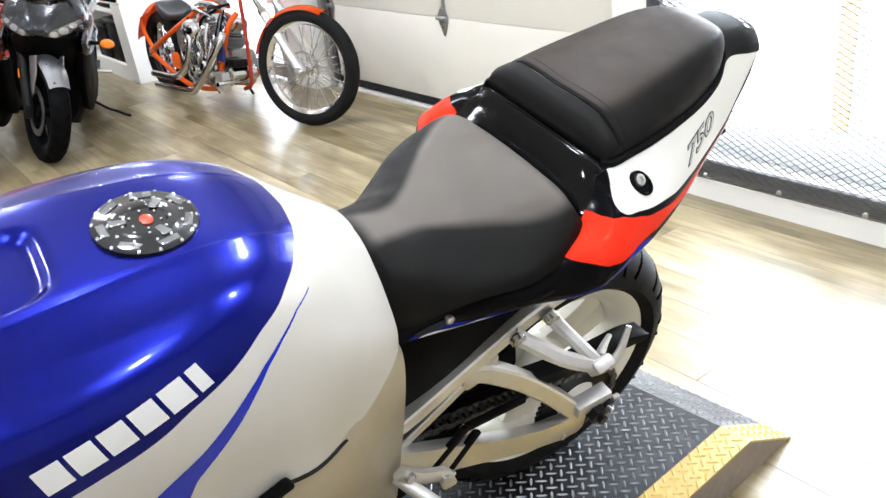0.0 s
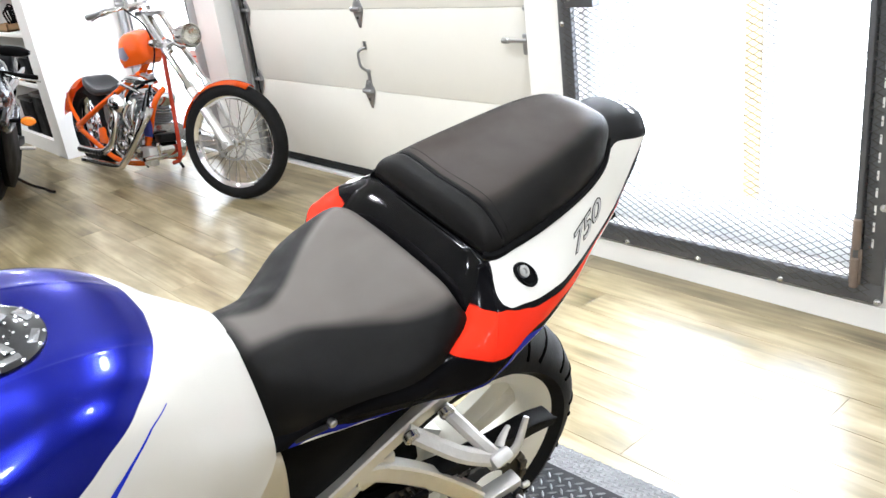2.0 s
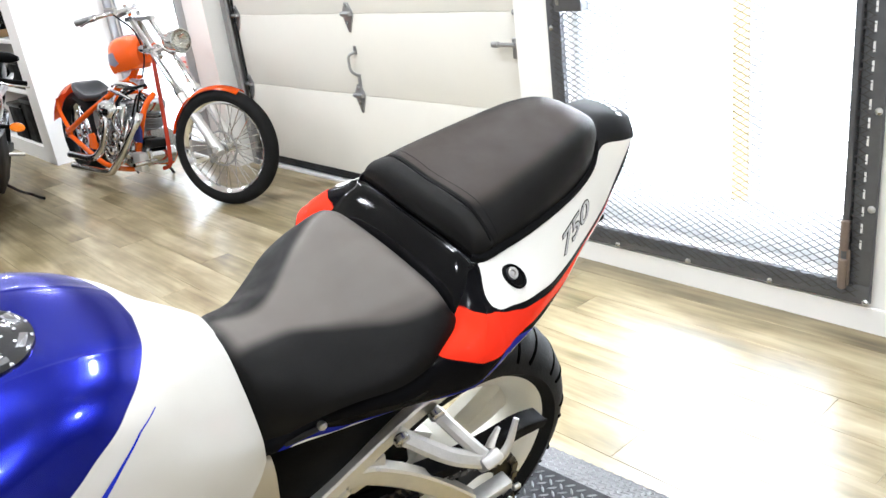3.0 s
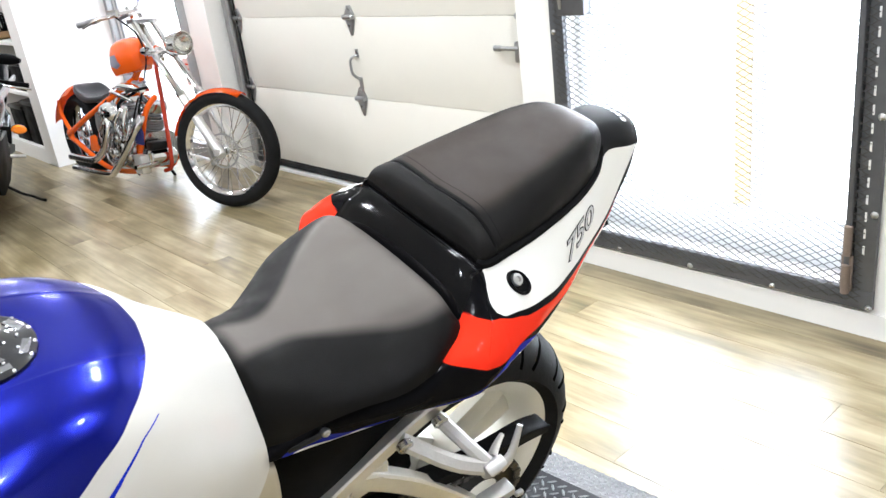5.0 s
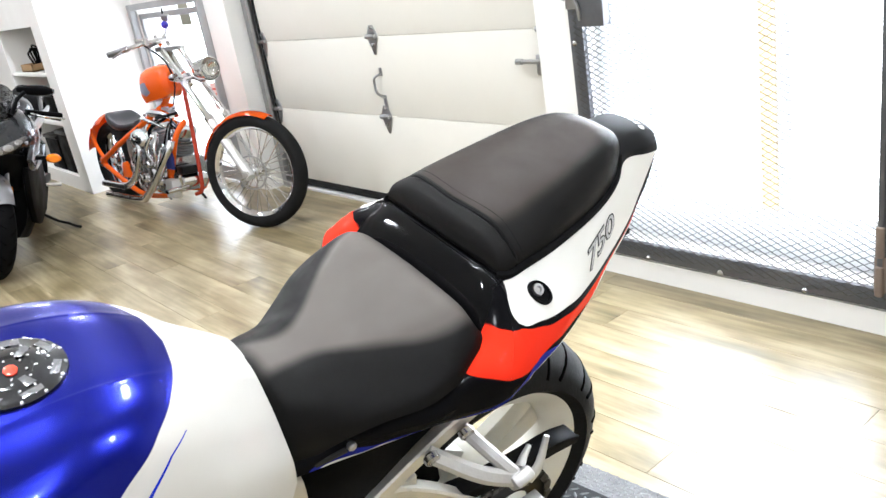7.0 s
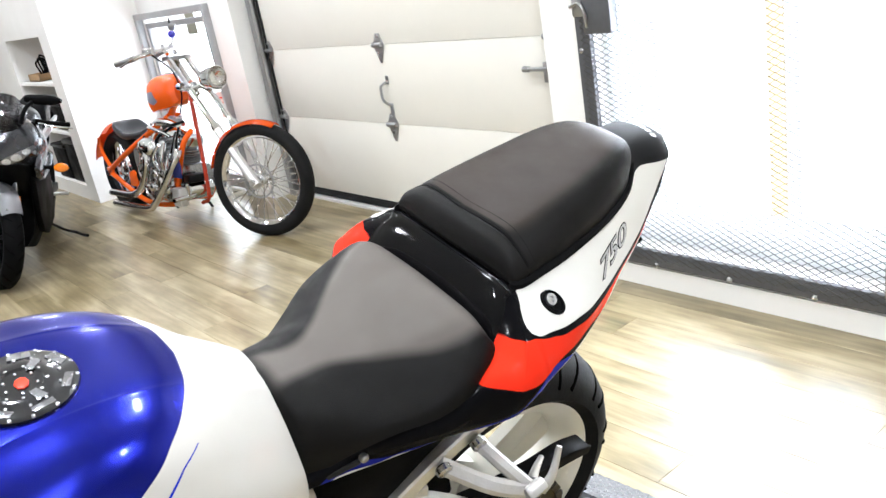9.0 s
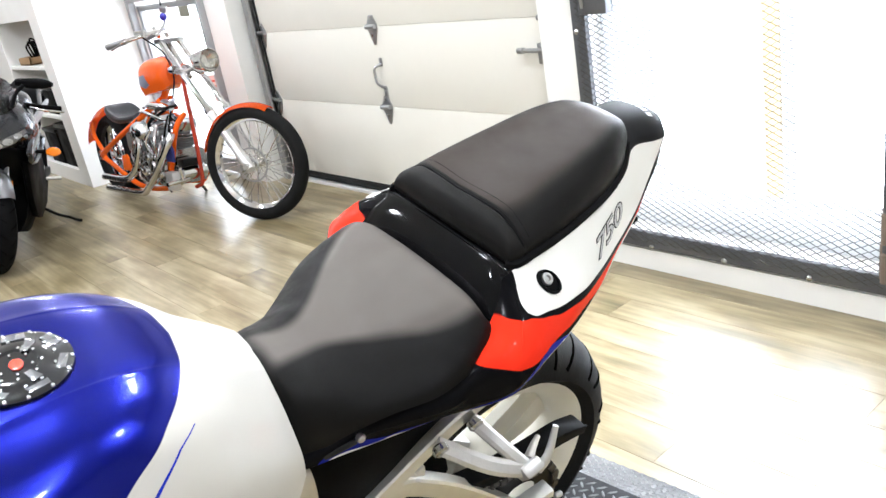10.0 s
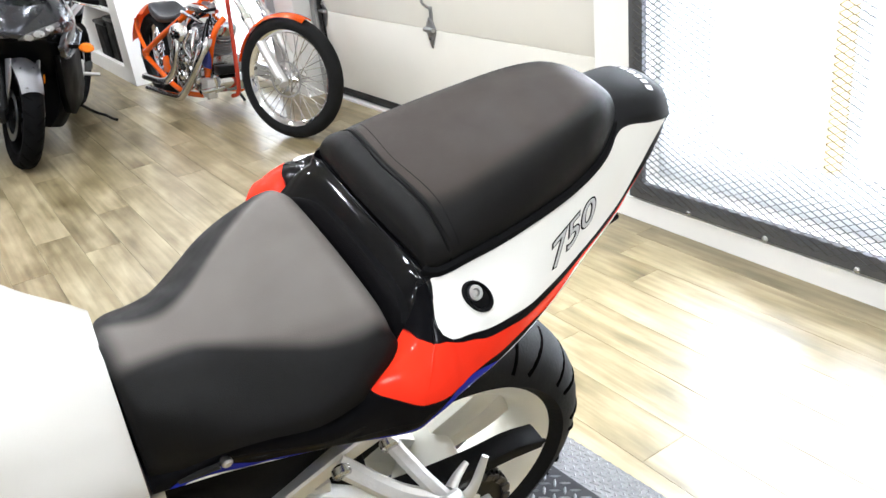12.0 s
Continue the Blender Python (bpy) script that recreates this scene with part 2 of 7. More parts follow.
def wood_floor_material():
    m = bpy.data.materials.new("oak_plank")
    m.use_nodes = True
    nt = m.node_tree
    bs = nt.nodes["Principled BSDF"]
    tc, oi = nt.nodes.new("ShaderNodeTexCoord"), nt.nodes.new("ShaderNodeObjectInfo")
    add = nt.nodes.new("ShaderNodeVectorMath")
    add.operation = 'MULTIPLY_ADD'
    add.inputs[1].default_value = (37.0, 19.0, 5.0)
    nt.links.new(oi.outputs["Random"], add.inputs[0])
    nt.links.new(tc.outputs["Object"], add.inputs[2])

    def grain(sx, sy, detail, dist):
        mp, n = nt.nodes.new("ShaderNodeMapping"), nt.nodes.new("ShaderNodeTexNoise")
        mp.inputs["Scale"].default_value = (sx, sy, 1)
        n.inputs["Scale"].default_value, n.inputs["Detail"].default_value, n.inputs["Distortion"].default_value = 1.0, detail, dist
        nt.links.new(add.outputs[0], mp.inputs[0])
        nt.links.new(mp.outputs[0], n.inputs["Vector"])
        return n
    streak, cloud = grain(1.6, 42.0, 4.0, 0.15), grain(3.0, 10.0, 5.0, 0.3)
    ramp = nt.nodes.new("ShaderNodeValToRGB")
    ramp.color_ramp.elements[0].position, ramp.color_ramp.elements[0].color = 0.24, (0.070, 0.048, 0.016, 1)
    ramp.color_ramp.elements[1].position, ramp.color_ramp.elements[1].color = 0.78, (0.42, 0.352, 0.225, 1)
    e = ramp.color_ramp.elements.new(0.5)
    e.color = (0.215, 0.172, 0.090, 1)
    a = nt.nodes.new("ShaderNodeMath")
    a.operation = 'MULTIPLY_ADD'
    a.inputs[1].default_value = 0.42
    b = nt.nodes.new("ShaderNodeMath")
    b.operation = 'MULTIPLY_ADD'
    b.inputs[1].default_value = 0.80
    c = nt.nodes.new("ShaderNodeMath")
    c.operation = 'MULTIPLY_ADD'
    c.inputs[1].default_value, c.inputs[2].default_value = 0.16, -0.16
    nt.links.new(streak.outputs[0], a.inputs[0])
    nt.links.new(cloud.outputs[0], b.inputs[0])
    nt.links.new(oi.outputs["Random"], c.inputs[0])
    nt.links.new(c.outputs[0], b.inputs[2])
    nt.links.new(b.outputs[0], a.inputs[2])
    nt.links.new(a.outputs[0], ramp.inputs[0])
    nt.links.new(ramp.outputs[0], bs.inputs["Base Color"])
    rr = nt.nodes.new("ShaderNodeMapRange")
    rr.inputs[3].default_value, rr.inputs[4].default_value = 0.24, 0.44
    nt.links.new(cloud.outputs[0], rr.inputs[0])
    nt.links.new(rr.outputs[0], bs.inputs["Roughness"])
    bp = nt.nodes.new("ShaderNodeBump")
    bp.inputs["Strength"].default_value, bp.inputs["Distance"].default_value = 0.12, 0.002
    nt.links.new(streak.outputs[0], bp.inputs["Height"])
    nt.links.new(bp.outputs[0], bs.inputs["Normal"])
    bs.inputs["Coat Weight"].default_value, bs.inputs["Coat Roughness"].default_value = 0.40, 0.24
    return m


OAK = wood_floor_material()


def structure(name, bm, material, label, category, smooth=False, extra=()):
    return tagged(part(name, bm, material, smooth=smooth, extra=extra), label, category, kind="structure")


ground = box(B(), (60, 60, 0.1), (0, 0, -0.17))
structure("ground", ground, mat("outdoor_concrete", (0.45, 0.44, 0.42), 0.85, grain=0.3, scale=8), "pale concrete ground outside the showroom", "ground")
floor = structure("floor", box(B(), (X1 - X0 + 0.4, 2.75 - Y0 + 0.2, 0.1), ((X0 + X1) / 2, (2.75 + Y0) / 2, -0.058), bevel=0.0),
                  mat("floor_joint", (0.22, 0.17, 0.11), 0.6, grain=0.4), "pale oak-look plank floor with a satin shine", "floor")

H = CEILING
DARKWALL = mat("grey_wall_paint", (0.58, 0.58, 0.59), 0.6, grain=0.1, wear=0.1, scale=60, bump=0.15)


def wall_boxes(boxes):
    bm = B()
    for x0, x1, y0, y1, z0, z1 in boxes:
        box(bm, (x1 - x0, y1 - y0, z1 - z0), ((x0 + x1) / 2, (y0 + y1) / 2, (z0 + z1) / 2))
    return bm


# the outer wall: glazed door opening, pier, roller-door opening, pier, gate window opening, rest
WD0, WD1, WDZ = -6.55, -5.36, 1.30
GD0, GD1, GDZ = -5.02, -2.30, 2.45
GW0, GW1, GWB, GWZ = -2.06, -0.94, 0.16, 2.2
OUT = 2.85
structure("wall_north", wall_boxes([
    (CORNER_X - 0.2, WD0, WALL_Y, OUT, -0.008, H), (WD0, WD1, WALL_Y, OUT, WDZ, H), (WD1, GD0, WALL_Y, OUT, -0.008, H),
    (GD0, GD1, WALL_Y, OUT, GDZ, H), (GD1, GW0, WALL_Y, OUT, -0.008, H), (GW0, GW1, WALL_Y, OUT, -0.008, GWB),
    (GW0, GW1, WALL_Y, OUT, GWZ, H), (GW1, X1, WALL_Y, OUT, -0.008, H)]), WALL, "white painted wall with a roller door and a barred window", "wall")
structure("wall_corner", wall_boxes([(CORNER_X - 0.2, CORNER_X, NICHE_Y, WALL_Y, -0.008, H)]), WALL, "white painted return wall beside the glazed door", "wall")
NX0, NX1 = -7.95, -6.86
structure("wall_niche", wall_boxes([
    (NX1, CORNER_X - 0.2, NICHE_Y, NICHE_Y + 0.45, -0.008, H), (CORNER_X - 0.2, CORNER_X, NICHE_Y - 0.0, NICHE_Y + 0.002, 0, 0.01),
    (NX0, NX1, NICHE_Y, NICHE_Y + 0.45, -0.008, 0.12), (NX0, NX1, NICHE_Y, NICHE_Y + 0.45, 1.31, H), (NX0, NX1, NICHE_Y + 0.40, NICHE_Y + 0.45, 0.12, 1.31),
    (X0, NX0, NICHE_Y, NICHE_Y + 0.45, -0.008, H)]), WALL, "white painted wall with a recessed shelf niche", "wall")
structure("wall_west", wall_boxes([(X0 - 0.2, X0, Y0 - 0.2, NICHE_Y + 0.45, -0.008, H)]), WALL, "white painted end wall of the showroom", "wall")
structure("wall_south", wall_boxes([(X0, X1, Y0 - 0.2, Y0, -0.008, H)]), DARKWALL, "pale grey painted rear wall of the showroom", "wall")
structure("wall_east", wall_boxes([(X1, X1 + 0.2, Y0 - 0.2, OUT, -0.008, H)]), DARKWALL, "pale grey painted side wall of the showroom", "wall")
structure("ceiling", wall_boxes([(X0 - 0.2, X1 + 0.2, Y0 - 0.2, OUT, H, H + 0.15)]), CEIL, "plain white ceiling", "ceiling")
bb = wall_boxes([(GD1 + 0.01, X1, WALL_Y - 0.012, WALL_Y - 0.001, 0, 0.085)])
structure("baseboard", bb, TRIM, "white painted baseboard along the wall", "baseboard")

# sky and distance outside the openings
structure("backdrop", wall_boxes([(-9, 3.5, 4.0, 4.05, -0.1, 5.0)]), glow("daylight_backdrop", (0.97, 0.99, 1.0), 6.0), "overexposed daylight outside the windows", "backdrop")

# ceiling lamp fittings
for lx, ly in LAMPS:
    lf = thing("ceiling_light", pose(lx, ly, CEILING), "round white recessed ceiling light", "ceiling light", group="ceiling lights")
    part("rim", lathe(B(), [(0.10, -0.012), (0.13, -0.012), (0.135, 0.0), (0.10, 0.0)], seg=28, close=True), TRIM, lf)
    part("diffuser", lathe(B(), [(0, -0.004), (0.099, -0.004), (0.099, -0.001), (0, -0.001)], seg=28), glow("lamp_diffuser", (1.0, 0.96, 0.9), 6.0) if lx == LAMPS[0][0] and ly == LAMPS[0][1] else bpy.data.materials["lamp_diffuser"], lf)

# niche shelves and the things on them
for z in (0.56, 0.955):
    sh = tagged(part("shelf", box(B(), (NX1 - NX0 - 0.004, 0.39, 0.03), ((NX0 + NX1) / 2, NICHE_Y + 0.205, z - 0.015), bevel=0.004), TRIM, smooth=False),
                "white painted board shelf in the wall niche", "shelf", "niche shelves")
tray = thing("storage_tray", pose(-7.55, NICHE_Y + 0.14, 0.955), "shallow tan wooden tray with dark straps on the shelf", "tray")
TAN = mat("tan_wood", (0.42, 0.26, 0.12), 0.6, grain=0.3, scale=40)
bm = box(B(), (0.34, 0.2, 0.012), (0, 0, 0.006))
for sx, sy, px, py in ((0.34, 0.012, 0, 0.094), (0.34, 0.012, 0, -0.094), (0.012, 0.2, 0.164, 0), (0.012, 0.2, -0.164, 0)):
    box(bm, (sx, sy, 0.06), (px, py, 0.03))
part("body", bm, TAN, tray, smooth=False)
bm = B()
for k in range(3):
    tube(bm, [(-0.12 + k * 0.08, 0, 0.04), (-0.13 + k * 0.09, -0.02, 0.14 + 0.03 * k), (-0.05 + k * 0.07, 0.02, 0.16), (-0.02 + k * 0.06, 0, 0.04)], 0.008, 8)
part("strap", bm, BLACKPLASTIC, tray, "looped dark rubber straps")
for k, (x, z, w, h) in enumerate(((-7.1, 0.12, 0.34, 0.36), (-7.5, 0.12, 0.36, 0.30), (-7.15, 0.56, 0.3, 0.22), (-7.55, 0.56, 0.28, 0.16))):
    cr = thing("storage_bin", pose(x, NICHE_Y + 0.17, z), "dark plastic storage bin on the niche shelf", "bin", "storage bins")
    bm = box(B(), (w, 0.28, h * 0.9), (0, 0, h * 0.45), bevel=0.012)
    part("body", bm, BLACKPLASTIC, cr)
    part("lid", box(B(), (w + 0.02, 0.3, h * 0.1), (0, 0, h * 0.95), bevel=0.008), BLACKMETAL, cr)

# ---- roller door ----
BRIGHTSTRIP = mat("bright_gap", (0.85, 0.85, 0.84), 0.35, 0.3, grain=0.1, wear=0.2)
gd = thing("garage_door", pose(0, 0, 0), "cream sectional roller door with galvanised hinges", "garage door", kind="structure")
SEC = 0.440
DX0, DX1 = -4.93, -2.33
for k in range(5):
    z0 = 0.070 + (0.477 if k else 0) + SEC * max(0, k - 1)
    h = 0.477 if k == 0 else SEC
    bm = box(B(), (DX1 - DX0, 0.045, h - 0.0018), ((DX0 + DX1) / 2, DOOR_Y + 0.022, z0 + h / 2), bevel=0.0018)
    sec = part("door_section", bm, PANEL, gd, sharp=30)
    if k == 0:
        continue
    for hx in (-4.905, -3.672, -2.40):
        b2 = plate(B(), [(-0.046, -0.010), (-0.008, -0.098), (0.008, -0.098), (0.046, -0.010), (0.046, 0.010), (0.016, 0.060), (-0.016, 0.060), (-0.046, 0.010)],
                   pose(hx, DOOR_Y, z0, 90, 0, 0), 0.006, 0.002)
        cyl(b2, (hx - 0.042, DOOR_Y - 0.016, z0), (hx + 0.042, DOOR_Y - 0.016, z0), 0.013, seg=14, bevel=0.003)
        hg = part("hinge", b2, GALV, gd)
        b3 = B()
        for dz in (-0.045, 0.045):
            cyl(b3, (hx, DOOR_Y - 0.014, z0 + dz), (hx, DOOR_Y, z0 + dz), 0.008, seg=6)
        part("bolt", b3, STEELBOLT, hg)
        if hx != -3.672:
            s = -1 if hx < -3.5 else 1
            b4 = cyl(B(), (hx + s * 0.03, DOOR_Y - 0.02, z0), (hx + s * 0.055, DOOR_Y - 0.02, z0), 0.006, seg=10)
            cyl(b4, (hx + s * 0.045, DOOR_Y - 0.02, z0), (hx + s * 0.065, DOOR_Y - 0.02, z0), 0.020, seg=18, bevel=0.004)
            part("roller", b4, GALV, hg)
part("backing_sheet", box(B(), (GD1 - GD0 - 0.004, 0.004, 2.44), ((GD0 + GD1) / 2, DOOR_Y + 0.05, 1.225)), PANEL, gd, smooth=False)
# lift handle over the lower hinge
hx = -3.662
b = tube(B(), [(hx + 0.004, DOOR_Y, 0.785), (hx - 0.012, DOOR_Y - 0.035, 0.770), (hx - 0.020, DOOR_Y - 0.038, 0.735), (hx - 0.012, DOOR_Y - 0.036, 0.685), (hx + 0.006, DOOR_Y, 0.650)], 0.0075, 12)
box(b, (0.026, 0.006, 0.045), (hx + 0.005, DOOR_Y - 0.002, 0.795), bevel=0.002)
box(b, (0.030, 0.006, 0.070), (hx + 0.004, DOOR_Y - 0.002, 0.630), bevel=0.002)
part("handle", b, GALV, gd, "galvanised pull handle")
b = box(B(), (0.055, 0.03, 0.09), (-2.425, DOOR_Y - 0.015, 0.835), bevel=0.006)
cyl(b, (-2.56, DOOR_Y - 0.03, 0.850), (-2.42, DOOR_Y - 0.03, 0.850), 0.010, seg=12, bevel=0.003)
cyl(b, (-2.572, DOOR_Y - 0.03, 0.850), (-2.53, DOOR_Y - 0.03, 0.850), 0.014, seg=12, bevel=0.004)
box(b, (0.02, 0.02, 0.13), (-2.405, DOOR_Y - 0.028, 0.845), bevel=0.004)
part("latch", b, GALV, gd, "galvanised slide latch")
part("bottom_seal", box(B(), (DX1 - DX0, 0.05, 0.050), ((DX0 + DX1) / 2, DOOR_Y + 0.02, 0.045), bevel=0.010), RUBBERSEAL, gd, "black rubber bottom seal")
# pale strip added to draw the bright gap line below the seal
part("threshold", box(B(), (DX1 - DX0 + 0.08, 0.09, 0.016), ((DX0 + DX1) / 2, DOOR_Y + 0.010, 0.008), bevel=0.004), BRIGHTSTRIP, gd, "pale strip for the bright gap line under the door")
for sx in (-4.955, -2.305):
    b = box(B(), (0.004, 0.065, 2.4), (sx - 0.03 if sx < -3 else sx + 0.03, DOOR_Y - 0.02, 1.2))
    box(b, (0.05, 0.004, 2.4), (sx - 0.005 if sx < -3 else sx + 0.005, DOOR_Y - 0.055, 1.2))
    box(b, (0.012, 0.02, 2.4), (sx + 0.018 if sx < -3 else sx - 0.018, DOOR_Y - 0.046, 1.2))
    part("track", b, GALV, gd, smooth=False)
    b = box(B(), (0.016, 0.012, 2.38), (sx + 0.030 if sx < -3 else sx - 0.030, DOOR_Y - 0.006, 1.2), bevel=0.003)
    part("edge_seal", b, RUBBERSEAL, gd, smooth=False)

# ---- barred window: inner frame, panes and the mesh gate over it ----
# solid white frame made translucent so the lamp behind makes it look overexposed
BACKLIT = bpy.data.materials.new("backlit_frame")
BACKLIT.use_nodes = True
_n = BACKLIT.node_tree.nodes
_t, _m = _n.new("ShaderNodeBsdfTranslucent"), _n.new("ShaderNodeMixShader")
_t.inputs[0].default_value = (0.42, 0.425, 0.43, 1)
_n["Principled BSDF"].inputs["Base Color"].default_value = (0.8, 0.8, 0.79, 1)
_m.inputs[0].default_value = 0.6
BACKLIT.node_tree.links.new(_n["Principled BSDF"].outputs[0], _m.inputs[1])
BACKLIT.node_tree.links.new(_t.outputs[0], _m.inputs[2])
BACKLIT.node_tree.links.new(_m.outputs[0], _n["Material Output"].inputs[0])
win = thing("window_1", pose(0, 0, 0), "tall white-framed window behind a steel mesh gate", "window", kind="structure")
FY = 2.60
def wframe(name, x0, x1, z0, z1, y=FY, t=0.012, par=win, mt=BACKLIT, bev=0.0):
    return part(name, box(B(), (x1 - x0, t, z1 - z0), ((x0 + x1) / 2, y + t / 2, (z0 + z1) / 2), bevel=bev), mt, par, sharp=30)
wframe("window_frame", GW0, -1.83, GWB, GWZ)
wframe("window_frame", -1.00, GW1, GWB, GWZ)
wframe("window_frame", -1.83, -1.00, GWB, 0.335)
wframe("window_frame", -1.83, -1.00, GWZ - 0.1, GWZ)
# yellowish mullion, translucent too, so that it glows from behind
BACKLITAMBER = BACKLIT.copy()
BACKLITAMBER.name = "backlit_amber"
for nd in BACKLITAMBER.node_tree.nodes:
    if nd.type == 'BSDF_TRANSLUCENT':
        nd.inputs[0].default_value = (0.43, 0.365, 0.245, 1)
mull = wframe("mullion", -1.395, -1.335, 0.335, GWZ - 0.1, mt=BACKLITAMBER)
wframe("mullion", -1.335, -1.29, 0.335, GWZ - 0.1, y=FY + 0.012)
PANEGLASS = glass("window_glass")
for x0, x1 in ((-1.83, -1.395), (-1.29, -1.00)):
    p = part("pane", box(B(), (x1 - x0, 0.005, GWZ - 0.435), ((x0 + x1) / 2, FY + 0.03, (0.335 + GWZ - 0.1) / 2)), PANEGLASS, win, smooth=False)
    p.visible_shadow = False

gate = thing("mesh_gate", pose(0, 0, 0), "dark steel framed security gate with expanded metal mesh", "security gate")
GX0, GX1, GZ0, GZ1, GT = -2.105, -0.858, 0.098, 2.32, 0.022
GF = 0.066
gy = WALL_Y - GT / 2 - 0.002
for nm, x0, x1, z0, z1 in (("gate_rail", GX0, GX1, GZ0, GZ0 + GF), ("gate_rail", GX0, GX1, GZ1 - GF, GZ1), ("gate_stile", GX0, GX0 + GF, GZ0 + GF, GZ1 - GF), ("gate_stile", GX1 - GF, GX1, GZ0 + GF, GZ1 - GF)):
    part(nm, box(B(), (x1 - x0, GT, z1 - z0), ((x0 + x1) / 2, gy, (z0 + z1) / 2), bevel=0.003), GATESTEEL, gate, sharp=30)
# inner upright channel with bright slots along the free side
part("channel", box(B(), (0.018, 0.035, GZ1 - GZ0 - 2 * GF), (GX1 - GF - 0.013, gy - 0.01, (GZ0 + GZ1) / 2), bevel=0.003), GATESTEEL, gate, sharp=30)
for k in range(30):
    z = 0.30 + k * 0.055
    part("slot", box(B(), (0.006, 0.003, 0.03), (GX1 - GF * 0.55, gy - GT / 2 - 0.0005, z)), DECAL, gate, "bright slot in the upright", smooth=False)
for z in (0.20, 0.33):
    part("hinge_pin", cyl(B(), (GX1 - GF - 0.012, gy - 0.028, z - 0.05), (GX1 - GF - 0.012, gy - 0.028, z + 0.05), 0.013, seg=14, bevel=0.003), RUST, gate, "rust-brown hinge barrel")
part("kick_plate", box(B(), (0.036, 0.008, 0.12), (GX1 - GF - 0.012, gy - 0.022, 0.22), bevel=0.002), RUST, gate, "rust-brown hinge plate")
gb = [(-2.135 + 0.317 * k, GZ0 + 0.008) for k in range(1, 5)] + [(GX0 + 0.02, z) for z in (0.55, 0.95, 1.35, 1.75, 2.15)] + [(GX1 - 0.012, z) for z in (0.42, 0.72, 1.05, 1.45, 1.85, 2.2)]
for x, z in gb:
    y = gy - GT / 2
    part("bolt", lathe(B(), [(0, 0.008), (0.006, 0.007), (0.011, 0.003), (0.012, 0), (0, 0)], pose(x, y, z, 90, 0, 0), 14), STEELBOLT, gate)
part("lock_box", box(B(), (0.13, 0.045, 0.24), (GX0 + GF + 0.065, gy - 0.02, 1.135), bevel=0.004), GATESTEEL, gate, "dark steel lock box")
b = box(B(), (0.05, 0.02, 0.1), (GX0 + 0.035, gy - 0.022, 1.13), bevel=0.004)
tube(b, [(GX0 + 0.01, gy - 0.04, 1.12), (GX0 + 0.06, gy - 0.05, 1.13), (GX0 + 0.085, gy - 0.05, 1.09), (GX0 + 0.085, gy - 0.04, 1.04)], 0.007, 10)
part("latch", b, GALV, gate, "galvanised gate latch")
# expanded metal: staggered diamonds with twisted strands
verts, faces = [], []
mx0, mx1, mz0, mz1 = GX0 + GF - 0.02, GX1 - GF + 0.01, GZ0 + GF - 0.03, GZ1 - GF + 0.02
cw, ch, st = 0.0475, 0.0235, 0.00115
my = gy - GT / 2 - 0.003
nx, nz = int((mx1 - mx0) / cw) + 1, int((mz1 - mz0) / ch) + 1


def strand(a, b):
    dx, dz = b[0] - a[0], b[2] - a[2]
    l = math.hypot(dx, dz)
    ox, oz = -dz / l * st, dx / l * st
    i = len(verts)
    for p in (a, b):
        verts.extend([(p[0] + ox, p[1] - st, p[2] + oz), (p[0] - ox, p[1] - st, p[2] - oz), (p[0] - ox, p[1] + st, p[2] - oz), (p[0] + ox, p[1] + st, p[2] + oz)])
    for k in range(4):
        n = (k + 1) % 4
        faces.append((i + k, i + n, i + 4 + n, i + 4 + k))


for r in range(nz):
    z = mz0 + r * ch
    for c in range(nx):
        x = mx0 + c * cw
        for s in (-1, 1):
            for v in (-1, 1):
                strand((x + s * cw * 0.06, my + 0.002 * v, z), (x + s * cw * 0.44, my - 0.002 * v, z + v * ch / 2))
    for c in range(nx):
        x = mx0 + c * cw
        strand((x - cw * 0.06, my, z), (x + cw * 0.06, my, z))
        strand((x + cw * 0.44, my, z + ch / 2), (x + cw * 0.56, my, z + ch / 2))
me = bpy.data.meshes.new("mesh_panel")
me.from_pydata(verts, [], faces)
me.materials.append(MESHWIRE)
mp_ob = new("mesh_panel", me)
mp_ob.parent = gate
tagged(mp_ob, "dark expanded metal mesh with diamond openings", kind="stuff")

# ---- glazed door behind the orange motorcycle ----
gdoor = thing("door_1", pose(0, 0, 0), "grey steel framed glazed door, bright with daylight", "door", kind="structure")
DGREY = mat("door_grey_steel", (0.40, 0.405, 0.41), 0.45, 0.5, grain=0.25, wear=0.3, scale=40)
for nm, x0, x1, z0, z1, y in (("door_frame", WD0 - 0.06, WD0 - 0.004, 0, WDZ + 0.045, 2.459), ("door_frame", WD1 + 0.010, WD1 + 0.045, 0, WDZ + 0.045, 2.459), ("door_frame", WD0 - 0.004, WD1 + 0.010, WDZ - 0.002, WDZ + 0.045, 2.459),
                              ("door_rail", WD0 + 0.05, WD1 - 0.05, WDZ - 0.075, WDZ - 0.035, 2.515), ("door_stile", WD0 + 0.01, WD0 + 0.05, 0.02, WDZ - 0.035, 2.515),
                              ("door_stile", WD1 - 0.05, WD1 - 0.01, 0.02, WDZ - 0.035, 2.515), ("door_rail", WD0 + 0.05, WD1 - 0.05, 0.02, 0.12, 2.515)):
    part(nm, box(B(), (x1 - x0, 0.05, z1 - z0), ((x0 + x1) / 2, y + 0.025, (z0 + z1) / 2), bevel=0.004), DGREY, gdoor, sharp=30)
p = part("pane", box(B(), (WD1 - WD0 - 0.18, 0.005, WDZ - 0.27), ((WD0 + WD1) / 2, 2.54, (0.12 + WDZ - 0.15) / 2)), PANEGLASS, gdoor, smooth=False)
p.visible_shadow = False
